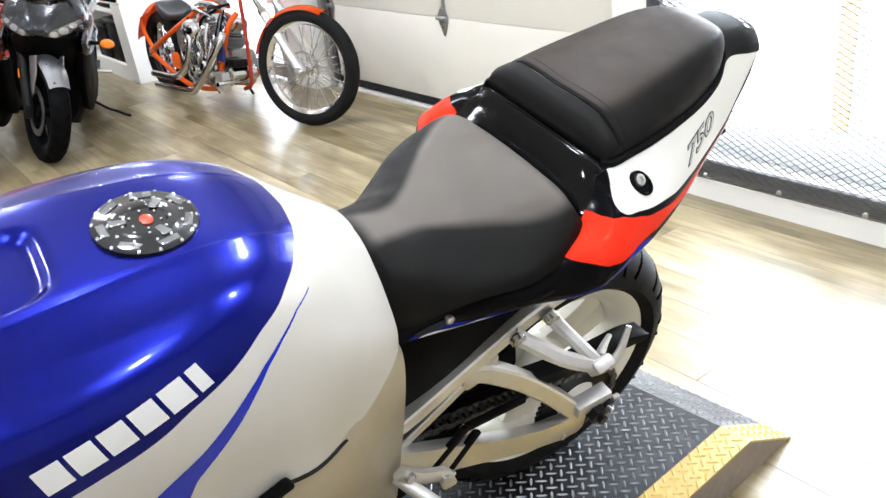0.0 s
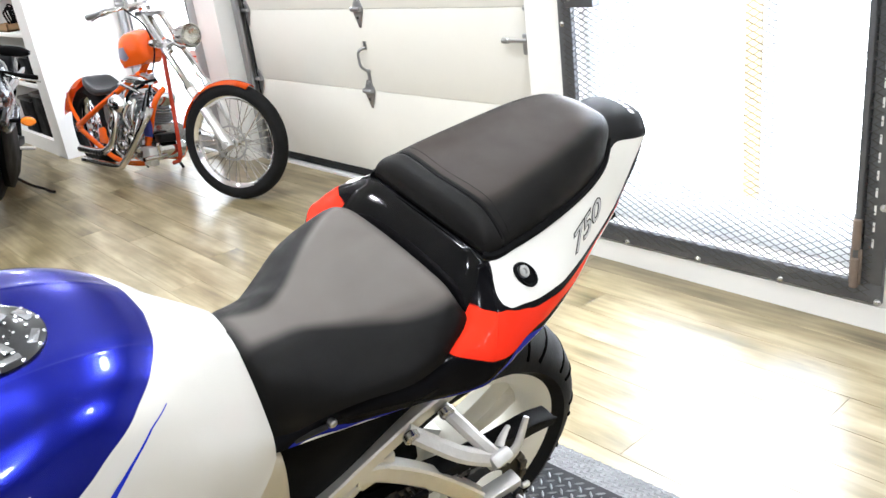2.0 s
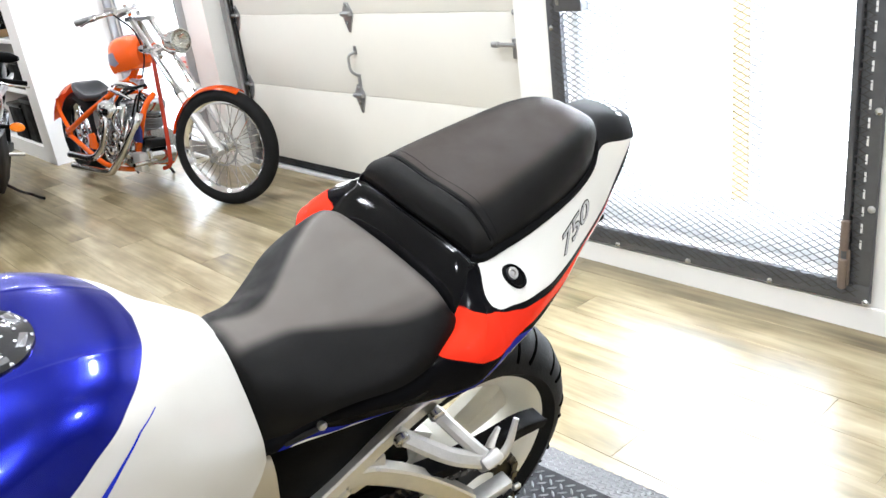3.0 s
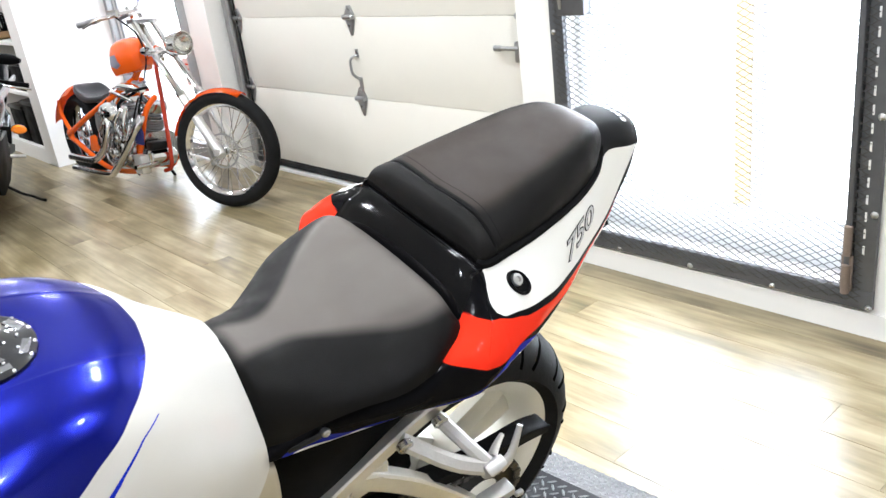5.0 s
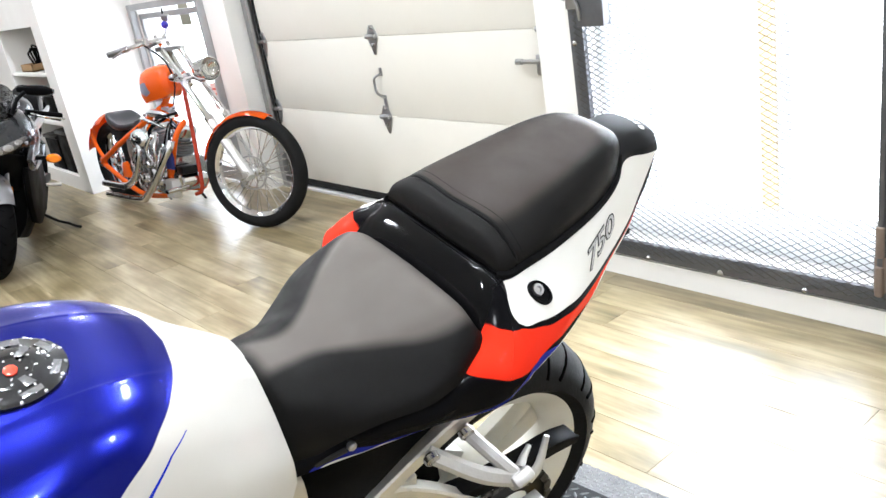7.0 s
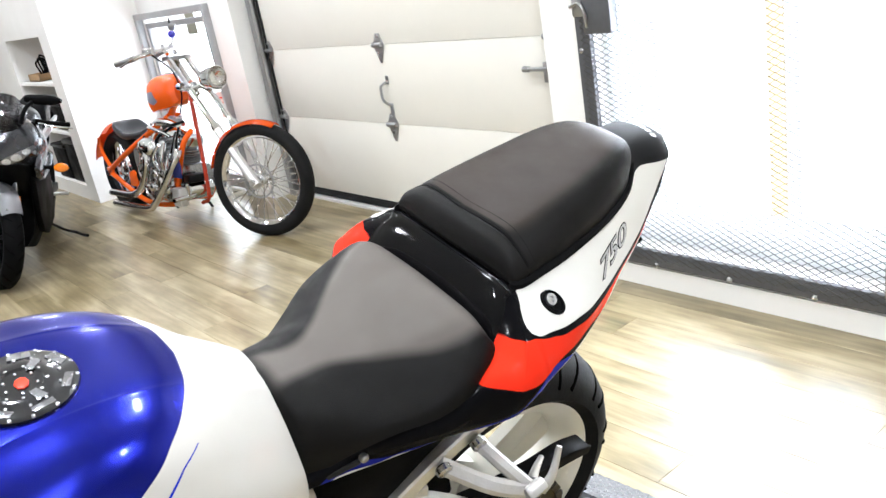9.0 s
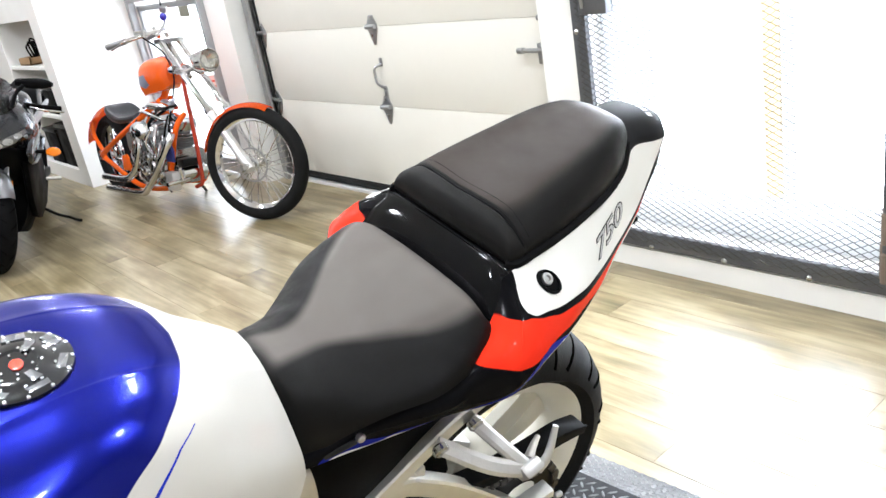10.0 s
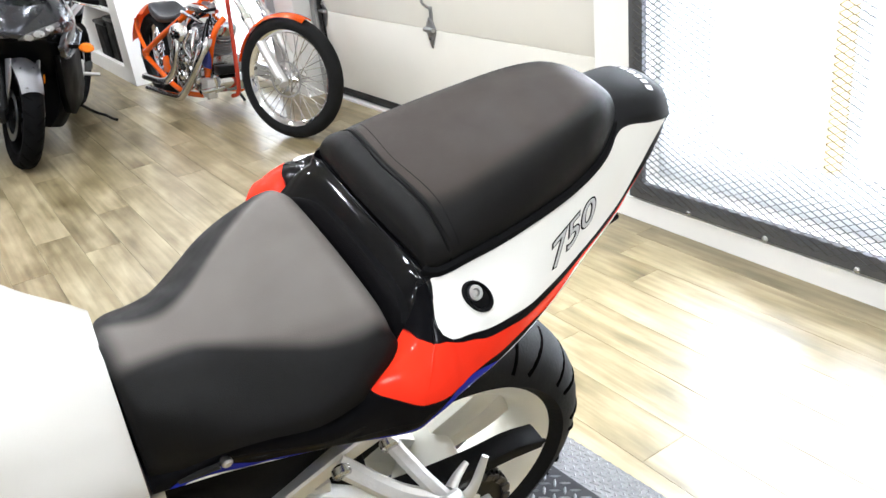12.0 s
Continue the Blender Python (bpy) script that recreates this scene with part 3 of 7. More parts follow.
PINK = mat("notice_paper", (0.72, 0.50, 0.46), 0.7, grain=0.15, scale=20)
pn = thing("notice_sign", pose(-5.515, 2.532, 0.54), "small faded red and white paper notice on the glazed door", "notice")
part("sheet", box(B(), (0.16, 0.003, 0.2), (0, 0, 0.1)), PINK, pn, smooth=False)
for k in range(4):
    part("text_bar", box(B(), (0.11 - 0.02 * (k % 2), 0.002, 0.012), (0, -0.003, 0.05 + 0.035 * k)), REDPAINT, pn, smooth=False)

# ---- low platform under the sport motorcycle ----
PLAT_H = 0.110
PM = pose(-0.788, 1.258, 0, 0, 0, 3.5)
plat = thing("ramp_platform", PM, "black diamond-plate motorcycle platform with yellow edge strips", "ramp")
DIAMOND = mat("diamond_plate", (0.018, 0.0188, 0.021), 0.55, 0.0, spec=0.15, grain=0.35, wear=0.5, scale=60, bump=0.15, tint=(0.03, 0.03, 0.033))
YELLOW = mat("yellow_paint", (0.42, 0.28, 0.04), 0.45, 0.1, grain=0.2, wear=0.55, scale=40, bump=0.15, tint=(0.30, 0.19, 0.05))
SIDE = mat("platform_side", (0.36, 0.30, 0.26), 0.6, 0.2, grain=0.4, wear=0.5, scale=50, tint=(0.08, 0.06, 0.05))
PW, PL, YW = 0.74, 2.5, 0.076         # width, length of the flat deck, yellow strip's width
RL = 0.185                            # length of the sloping end
# sloping end coloured lighter than the deck to imitate window light on it
LIP = mat("lit_lip_plate", (0.20, 0.203, 0.208), 0.6, 0.0, spec=0.10, grain=0.35, wear=0.5, scale=60, bump=0.15, tint=(0.05, 0.05, 0.052))
YLIP = mat("lit_yellow_paint", (0.60, 0.49, 0.21), 0.45, 0.1, grain=0.2, wear=0.55, scale=40, bump=0.15, tint=(0.45, 0.34, 0.14))


def deck(name, x0, x1, mt, lab, lip, lip_mt):
    """The flat deck and its sloping end, both of bent plate."""
    obs = []
    for nm, (ya, za), (yb, zb), mm, lb in ((name, (-PL, PLAT_H), (0, PLAT_H), mt, lab), (lip, (0, PLAT_H), (RL, 0.006), lip_mt, "scuffed sloping end plate, coloured lighter as if window-lit")):
        b = B()
        q = [b.verts.new(p) for p in ((x0, ya, za), (x1, ya, za), (x1, yb, zb), (x0, yb, zb), (x0, ya, za - 0.006), (x1, ya, za - 0.006), (x1, yb, zb - 0.006), (x0, yb, zb - 0.006))]
        for f in ((0, 1, 2, 3), (7, 6, 5, 4), (0, 4, 5, 1), (1, 5, 6, 2), (2, 6, 7, 3), (3, 7, 4, 0)):
            b.faces.new([q[i] for i in f])
        obs.append(part(nm, b, mm, plat, lb, smooth=False))
    return obs[0]


dk = deck("deck", -PW, -YW, DIAMOND, "black diamond-plate deck", "ramp_lip", LIP)
yl = deck("yellow_edge", -YW, 0, YELLOW, "worn yellow diamond-plate edge strip", "yellow_lip", YLIP)
b = plate(B(), [(-PL, 0), (RL, 0), (RL, 0.003), (0, PLAT_H - 0.006), (-PL, PLAT_H - 0.006)], pose(-0.004, 0, 0, 90, 0, 90), -0.004)
part("side_plate", b, SIDE, plat, "brown scuffed steel side plate", smooth=False)
b = plate(B(), [(-PL, 0), (RL, 0), (RL, 0.003), (0, PLAT_H - 0.006), (-PL, PLAT_H - 0.006)], pose(-PW, 0, 0, 90, 0, 90), 0.004)
part("side_plate", b, SIDE, plat, smooth=False)


def treads(x0, x1, name, par, mt):
    """Raised lozenges, turned this way and that."""
    vs, fs = [], []
    px, py = 0.0305, 0.0318
    hyp = math.hypot(RL, PLAT_H - 0.006)
    cs, sn = RL / hyp, (PLAT_H - 0.006) / hyp
    for iy in range(int((1.0 + hyp) / py)):
        for ix in range(int((x1 - x0) / px) + 1):
            for half in (0, 1):
                x, s = x0 + (ix + 0.25 + half * 0.5) * px, -1.0 + (iy + 0.3 + half * 0.5) * py
                if s > hyp - 0.010 or abs(s) < 0.006 or x > x1 - 0.007:
                    continue
                a = radians(45 if half else -45)
                i = len(vs)
                for u, v, h in ((-0.0132, 0, 0.0002), (-0.006, -0.0030, 0.0002), (0.006, -0.0030, 0.0002), (0.0132, 0, 0.0002), (0.006, 0.0030, 0.0002), (-0.006, 0.0030, 0.0002), (-0.0085, 0, 0.0030), (0.0085, 0, 0.0030)):
                    du, w = u * math.cos(a) - v * math.sin(a), s + u * math.sin(a) + v * math.cos(a)
                    vs.append((x + du, w, PLAT_H + h) if s < 0 else (x + du, w * cs + h * sn, PLAT_H - w * sn + h * cs))
                fs += [(i, i + 1, i + 6), (i + 1, i + 2, i + 7, i + 6), (i + 2, i + 3, i + 7), (i + 3, i + 4, i + 7), (i + 4, i + 5, i + 6, i + 7), (i + 5, i, i + 6)]
    me = bpy.data.meshes.new(name)
    me.from_pydata(vs, [], fs)
    me.materials.append(mt)
    ob = new(name, me)
    ob.parent = par
    return tagged(ob, kind="stuff")


WORN = mat("worn_tread", (0.27, 0.273, 0.28), 0.36, 0.85, grain=0.3, wear=0.5, scale=60)
YWORN = mat("worn_yellow_tread", (0.60, 0.44, 0.10), 0.4, 0.2, grain=0.2, wear=0.4, scale=60)
treads(-PW, -YW, "tread_pattern", dk, WORN)
treads(-YW, 0, "tread_pattern", yl, YWORN)

from mathutils.bvhtree import BVHTree

# ---- the sport motorcycle: x to its left, y to its rear, z up, from the rear tyre's footprint; it leans on its side stand ----
BIKE = pose(-1.083, 0.907, 0.109, 0, 18, -5.6)
bike = thing("sport_motorcycle", BIKE, "blue, white and red sport motorcycle leaning on a diamond-plate platform", "motorcycle")


def livery(name, base, layers, rough=0.2, coat=0.8, spec=0.4, metal=None):
    """Paint in fields: each layer is (colour, points (y, z) of its edge, above) over the ones before."""
    m = mat(name, base, rough, coat=coat, spec=spec)
    nt = m.node_tree
    bs = nt.nodes["Principled BSDF"]
    tc, sep = nt.nodes.new("ShaderNodeTexCoord"), nt.nodes.new("ShaderNodeSeparateXYZ")
    nt.links.new(tc.outputs["Object"], sep.inputs[0])

    def scaled(out, lo, hi):
        r = nt.nodes.new("ShaderNodeMapRange")
        r.inputs[1].default_value, r.inputs[2].default_value = lo, hi
        nt.links.new(out, r.inputs[0])
        return r.outputs[0]
    ylo, yhi, zlo, zhi = -1.2, 0.4, 0.5, 1.1
    yy, zz = scaled(sep.outputs[1], ylo, yhi), scaled(sep.outputs[2], zlo, zhi)
    out, down = nt.nodes.new("ShaderNodeMath"), nt.nodes.new("ShaderNodeMath")
    out.operation, down.operation = 'ABSOLUTE', 'SUBTRACT'
    nt.links.new(sep.outputs[0], out.inputs[0])
    nt.links.new(out.outputs[0], down.inputs[0])
    nt.links.new(sep.outputs[2], down.inputs[1])
    reach = scaled(down.outputs[0], -1.0, -0.5)
    rgb = nt.nodes.new("ShaderNodeRGB")
    rgb.outputs[0].default_value = (*base, 1)
    last = rgb.outputs[0]
    flake = None
    for color, tests in layers:
        mask = None
        for pts, above in tests:
            fc = nt.nodes.new("ShaderNodeFloatCurve")
            cv = fc.mapping.curves[0]
            if above == "round":
                pp = [((w + 1.0) / 0.5, (y - ylo) / (yhi - ylo)) for w, y in pts]
            else:
                pp = [((y - ylo) / (yhi - ylo), (z - zlo) / (zhi - zlo)) for y, z in pts]
            cv.points[0].location, cv.points[1].location = pp[0], pp[-1]
            for q in pp[1:-1]:
                cv.points.new(*q)
            for q in cv.points:
                q.handle_type = 'AUTO_CLAMPED'
            fc.mapping.update()
            nt.links.new(reach if above == "round" else yy, fc.inputs[1])
            d = nt.nodes.new("ShaderNodeMath")
            d.operation = 'SUBTRACT'
            over = above is True
            nt.links.new(yy if above == "round" else zz, d.inputs[0 if over else 1])
            nt.links.new(fc.outputs[0], d.inputs[1 if over else 0])
            g = nt.nodes.new("ShaderNodeMapRange")
            g.inputs[1].default_value, g.inputs[2].default_value = -0.0006, 0.0006
            nt.links.new(d.outputs[0], g.inputs[0])
            if mask is None:
                mask = g.outputs[0]
            else:
                k = nt.nodes.new("ShaderNodeMath")
                k.operation = 'MULTIPLY'
                nt.links.new(mask, k.inputs[0])
                nt.links.new(g.outputs[0], k.inputs[1])
                mask = k.outputs[0]
        if color is metal:
            flake = mask
        mx = nt.nodes.new("ShaderNodeMix")
        mx.data_type = 'RGBA'
        mx.inputs[7].default_value = (*color, 1)
        nt.links.new(mask, mx.inputs[0])
        nt.links.new(last, mx.inputs[6])
        last = mx.outputs[2]
    n = nt.nodes.new("ShaderNodeTexNoise")
    n.inputs["Scale"].default_value = 9.0
    nt.links.new(tc.outputs["Object"], n.inputs["Vector"])
    dirt = nt.nodes.new("ShaderNodeMix")
    dirt.data_type, dirt.blend_type = 'RGBA', 'MULTIPLY'
    dirt.inputs[7].default_value = (0.90, 0.88, 0.83, 1)
    nt.links.new(n.outputs[0], dirt.inputs[0])
    nt.links.new(last, dirt.inputs[6])
    nt.links.new(dirt.outputs[2], bs.inputs["Base Color"])
    if flake is not None:
        k = nt.nodes.new("ShaderNodeMath")
        k.operation = 'MULTIPLY'
        k.inputs[1].default_value = 0.8
        nt.links.new(flake, k.inputs[0])
        nt.links.new(k.outputs[0], bs.inputs["Metallic"])
        rr = nt.nodes.new("ShaderNodeMapRange")
        rr.inputs[3].default_value, rr.inputs[4].default_value = rough, 0.23
        nt.links.new(flake, rr.inputs[0])
        nt.links.new(rr.outputs[0], bs.inputs["Roughness"])
    return m


C_BLACK, C_WHITE, C_RED, C_BLUE = (0.004, 0.004, 0.005), (0.82, 0.82, 0.79), (0.86, 0.034, 0.012), (0.0050, 0.0095, 0.23)
WHITE_FRONT = [(-1.2, 0.86), (-0.172, 0.866), (-0.165, 0.889), (-0.163, 0.892), (-0.158, 0.903), (-0.149, 0.920), (-0.144, 1.0), (0.4, 1.09)]
WHITE_LOW = [(-1.2, 1.05), (-0.168, 0.91), (-0.165, 0.8885), (-0.162, 0.884), (-0.152, 0.8795), (-0.133, 0.8765), (-0.104, 0.871), (-0.069, 0.868), (-0.028, 0.8645), (0.019, 0.8645), (0.054, 0.865), (0.086, 0.867),
             (0.137, 0.876), (0.168, 0.885), (0.209, 0.9075), (0.241, 0.930), (0.267, 0.945), (0.4, 1.0)]
RED_TOP = [(-1.2, 0.86), (-0.25, 0.868), (-0.210, 0.866), (-0.199, 0.868), (-0.192, 0.873), (-0.187, 0.8775), (-0.167, 0.8795), (-0.144, 0.8735), (-0.124, 0.868), (-0.115, 0.8645), (-0.082, 0.8595), (-0.036, 0.8545), (0.02, 0.8565), (0.086, 0.861), (0.137, 0.870), (0.168, 0.880), (0.4, 0.99)]
RED_LOW = [(-1.2, 1.0), (-0.262, 0.86), (-0.244, 0.834), (-0.232, 0.8335), (-0.22, 0.8350), (-0.203, 0.832), (-0.194, 0.831), (-0.185, 0.8305), (-0.164, 0.834), (-0.141, 0.838), (-0.116, 0.838), (-0.089, 0.836), (-0.059, 0.836), (0.02, 0.838), (0.4, 0.95)]
EDGE = [(-1.2, 0.70), (-0.475, 0.739), (-0.43, 0.737), (-0.39, 0.730), (-0.34, 0.747), (-0.29, 0.764), (-0.245, 0.764), (-0.215, 0.784), (-0.196, 0.798), (-0.175, 0.807), (-0.149, 0.816), (-0.10, 0.819), (-0.05, 0.821), (0.015, 0.831), (0.4, 0.95)]
EDGE_BLUE = [(-1.2, 0.69), (-0.475, 0.73), (-0.44, 0.748), (-0.40, 0.748), (-0.38, 0.746), (-0.34, 0.759), (-0.29, 0.770), (-0.245, 0.774), (-0.215, 0.799), (-0.194, 0.815), (-0.182, 0.823), (-0.164, 0.833), (-0.141, 0.8375), (-0.122, 0.834), (-0.10, 0.828), (-0.06, 0.815), (0.4, 0.90)]
# white line beside the seat; further aft it paints the rim's pale reflection
EDGE_WHITE_SHEEN = [(y, z + (0.006 if -0.44 < y < -0.33 else 0.008 if -0.12 < y < 0.02 else 0.004 if y == -0.149 else -0.02)) for y, z in EDGE]
TAILPAINT = livery("tail_livery", C_BLACK, [
    (C_RED, [(RED_LOW, True), (RED_TOP, False)]),
    (C_WHITE, [(WHITE_LOW, True), (WHITE_FRONT, False)]),
    ((0.016, 0.022, 0.26), [(EDGE_BLUE, False)]),
    (C_WHITE, [(EDGE_WHITE_SHEEN, False)])], 0.14, 0.0, 0.06, C_BLUE)
# the seat unit is set a little askew on the frame
UNIT = pose(-0.0094, -0.149, 0, 0, 0, 3.9) @ pose(0, 0.149, 0)
TAIL = [
    (-0.475, [(0, 0.765), (0.07, 0.766), (0.084, 0.764), (0.094, 0.76), (0.101, 0.756), (0.106, 0.751), (0.108, 0.745), (0.106, 0.738), (0.08, 0.735)]),
    (-0.43, [(0, 0.77), (0.07, 0.77), (0.092, 0.769), (0.104, 0.767), (0.112, 0.762), (0.116, 0.755), (0.117, 0.744), (0.114, 0.737), (0.08, 0.72)]),
    (-0.39, [(0, 0.775), (0.07, 0.775), (0.096, 0.774), (0.11, 0.772), (0.118, 0.767), (0.122, 0.76), (0.121, 0.746), (0.118, 0.73), (0.08, 0.712)]),
    (-0.34, [(0, 0.79), (0.09, 0.79), (0.118, 0.792), (0.134, 0.792), (0.146, 0.788), (0.152, 0.778), (0.151, 0.766), (0.143, 0.747), (0.09, 0.71)]),
    (-0.29, [(0, 0.8), (0.1, 0.802), (0.132, 0.808), (0.15, 0.811), (0.165, 0.805), (0.175, 0.794), (0.177, 0.781), (0.168, 0.764), (0.1, 0.725)]),
    (-0.245, [(0, 0.825), (0.1, 0.828), (0.138, 0.832), (0.156, 0.836), (0.172, 0.834), (0.184, 0.826), (0.191, 0.803), (0.186, 0.764), (0.12, 0.745)]),
    (-0.215, [(0, 0.855), (0.1, 0.856), (0.136, 0.85), (0.154, 0.851), (0.175, 0.855), (0.199, 0.85), (0.215, 0.829), (0.21, 0.784), (0.13, 0.76)]),
    (-0.196, [(0, 0.874), (0.1, 0.874), (0.132, 0.871), (0.148, 0.8680), (0.174, 0.868), (0.201, 0.858), (0.219, 0.834), (0.214, 0.798), (0.13, 0.768)]),
    (-0.175, [(0, 0.906), (0.1, 0.904), (0.13, 0.899), (0.141, 0.895), (0.17, 0.886), (0.199, 0.87), (0.219, 0.838), (0.213, 0.807), (0.13, 0.775)]),
    (-0.163, [(0, 0.921), (0.09, 0.9195), (0.122, 0.914), (0.131, 0.909), (0.161, 0.896), (0.193, 0.876), (0.216, 0.841), (0.211, 0.812), (0.13, 0.78)]),
    (-0.157, [(0, 0.925), (0.09, 0.9235), (0.125, 0.919), (0.1335, 0.915), (0.161, 0.9), (0.192, 0.878), (0.215, 0.842), (0.2105, 0.814), (0.13, 0.78)]),
    (-0.149, [(0, 0.925), (0.09, 0.925), (0.127, 0.9235), (0.1346, 0.92), (0.162, 0.901), (0.191, 0.879), (0.213, 0.842), (0.2095, 0.816), (0.13, 0.782)]),
    (-0.1, [(0, 0.914), (0.09, 0.916), (0.125, 0.924), (0.133, 0.924), (0.163, 0.898), (0.19, 0.871), (0.203, 0.836), (0.196, 0.819), (0.12, 0.79)]),
    (-0.05, [(0, 0.916), (0.09, 0.92), (0.121, 0.929), (0.129, 0.928), (0.158, 0.898), (0.1825, 0.866), (0.187, 0.838), (0.181, 0.821), (0.11, 0.8)]),
    (0.015, [(0, 0.92), (0.08, 0.922), (0.111, 0.931), (0.1185, 0.93), (0.142, 0.899), (0.1615, 0.8645), (0.164, 0.846), (0.159, 0.831), (0.1, 0.81)]),
    (0.08, [(0, 0.925), (0.07, 0.926), (0.093, 0.934), (0.1005, 0.933), (0.12, 0.902), (0.136, 0.866), (0.137, 0.854), (0.131, 0.84), (0.08, 0.825)]),
    (0.148, [(0, 0.99), (0.045, 0.982), (0.068, 0.956), (0.0775, 0.948), (0.095, 0.914), (0.11, 0.878), (0.111, 0.869), (0.106, 0.858), (0.06, 0.845)]),
    (0.19, [(0, 0.996), (0.034, 0.991), (0.054, 0.972), (0.0595, 0.961), (0.076, 0.933), (0.092, 0.895), (0.093, 0.888), (0.088, 0.878), (0.05, 0.868)]),
    (0.24, [(0, 0.994), (0.036, 0.989), (0.057, 0.970), (0.0615, 0.955), (0.068, 0.938), (0.073, 0.919), (0.073, 0.912), (0.067, 0.904), (0.04, 0.898)]),
    (0.275, [(0, 0.985), (0.032, 0.98), (0.05, 0.962), (0.055, 0.948), (0.0555, 0.944), (0.0555, 0.939), (0.054, 0.934), (0.048, 0.929), (0.03, 0.925)]),
    (0.293, [(0, 0.970), (0.026, 0.967), (0.039, 0.952), (0.043, 0.946), (0.0435, 0.942), (0.0435, 0.939), (0.042, 0.935), (0.037, 0.932), (0.02, 0.93)]),
    (0.302, [(0, 0.952), (0.014, 0.951), (0.02, 0.948), (0.023, 0.945), (0.024, 0.943), (0.024, 0.941), (0.023, 0.938), (0.018, 0.936), (0.01, 0.935)]),
]
SATINBLACK = mat("satin_black", (0.012, 0.012, 0.013), 0.55, grain=0.2, wear=0.3, scale=60, spec=0.16)
tail = part("tail_fairing", loft(TAIL, 8, 6, pick=lambda u, x, y, z: (2 if y > 0.16 else 1) if u < 0.375 and y > -0.20 else 0), TAILPAINT, bike, "black, white and red tail fairing", sharp=50, extra=(GLOSSBLACK, SATINBLACK), m=UNIT)
# raised fold down each flank, from the cowl through the red field
for s in (1, -1):
    part("fold", tube(B(), [(s * 0.1596, -0.1641, 0.8955), (s * 0.1838, -0.1748, 0.8796), (s * 0.1962, -0.1837, 0.8675), (s * 0.2059, -0.1921, 0.8551), (s * 0.2173, -0.2056, 0.8350)], 0.0014, 8, 6), TAILPAINT, tail)

SEAT = [
    (-0.472, [(0, 0.868), (0.03, 0.858), (0.05, 0.843), (0.068, 0.826), (0.09, 0.793), (0.101, 0.748)]),
    (-0.455, [(0, 0.863), (0.035, 0.858), (0.062, 0.846), (0.084, 0.828), (0.102, 0.793), (0.1055, 0.754)]),
    (-0.41, [(0, 0.853), (0.034, 0.851), (0.062, 0.843), (0.095, 0.823), (0.115, 0.797), (0.121, 0.773)]),
    (-0.36, [(0, 0.858), (0.04, 0.857), (0.066, 0.85), (0.098, 0.834), (0.135, 0.812), (0.146, 0.796)]),
    (-0.31, [(0, 0.875), (0.065, 0.872), (0.092, 0.864), (0.122, 0.851), (0.16, 0.829), (0.171, 0.812)]),
    (-0.27, [(0, 0.892), (0.085, 0.886), (0.114, 0.875), (0.142, 0.863), (0.168, 0.843), (0.176, 0.823)]),
    (-0.24, [(0, 0.901), (0.095, 0.896), (0.128, 0.884), (0.15, 0.871), (0.167, 0.851), (0.172, 0.831)]),
    (-0.218, [(0, 0.902), (0.098, 0.898), (0.131, 0.888), (0.148, 0.876), (0.159, 0.865), (0.166, 0.85)]),
    (-0.203, [(0, 0.894), (0.096, 0.89), (0.126, 0.881), (0.141, 0.873), (0.151, 0.868), (0.157, 0.861)]),
    (-0.196, [(0, 0.882), (0.09, 0.878), (0.12, 0.869), (0.132, 0.862), (0.146, 0.862), (0.151, 0.857)]),
]


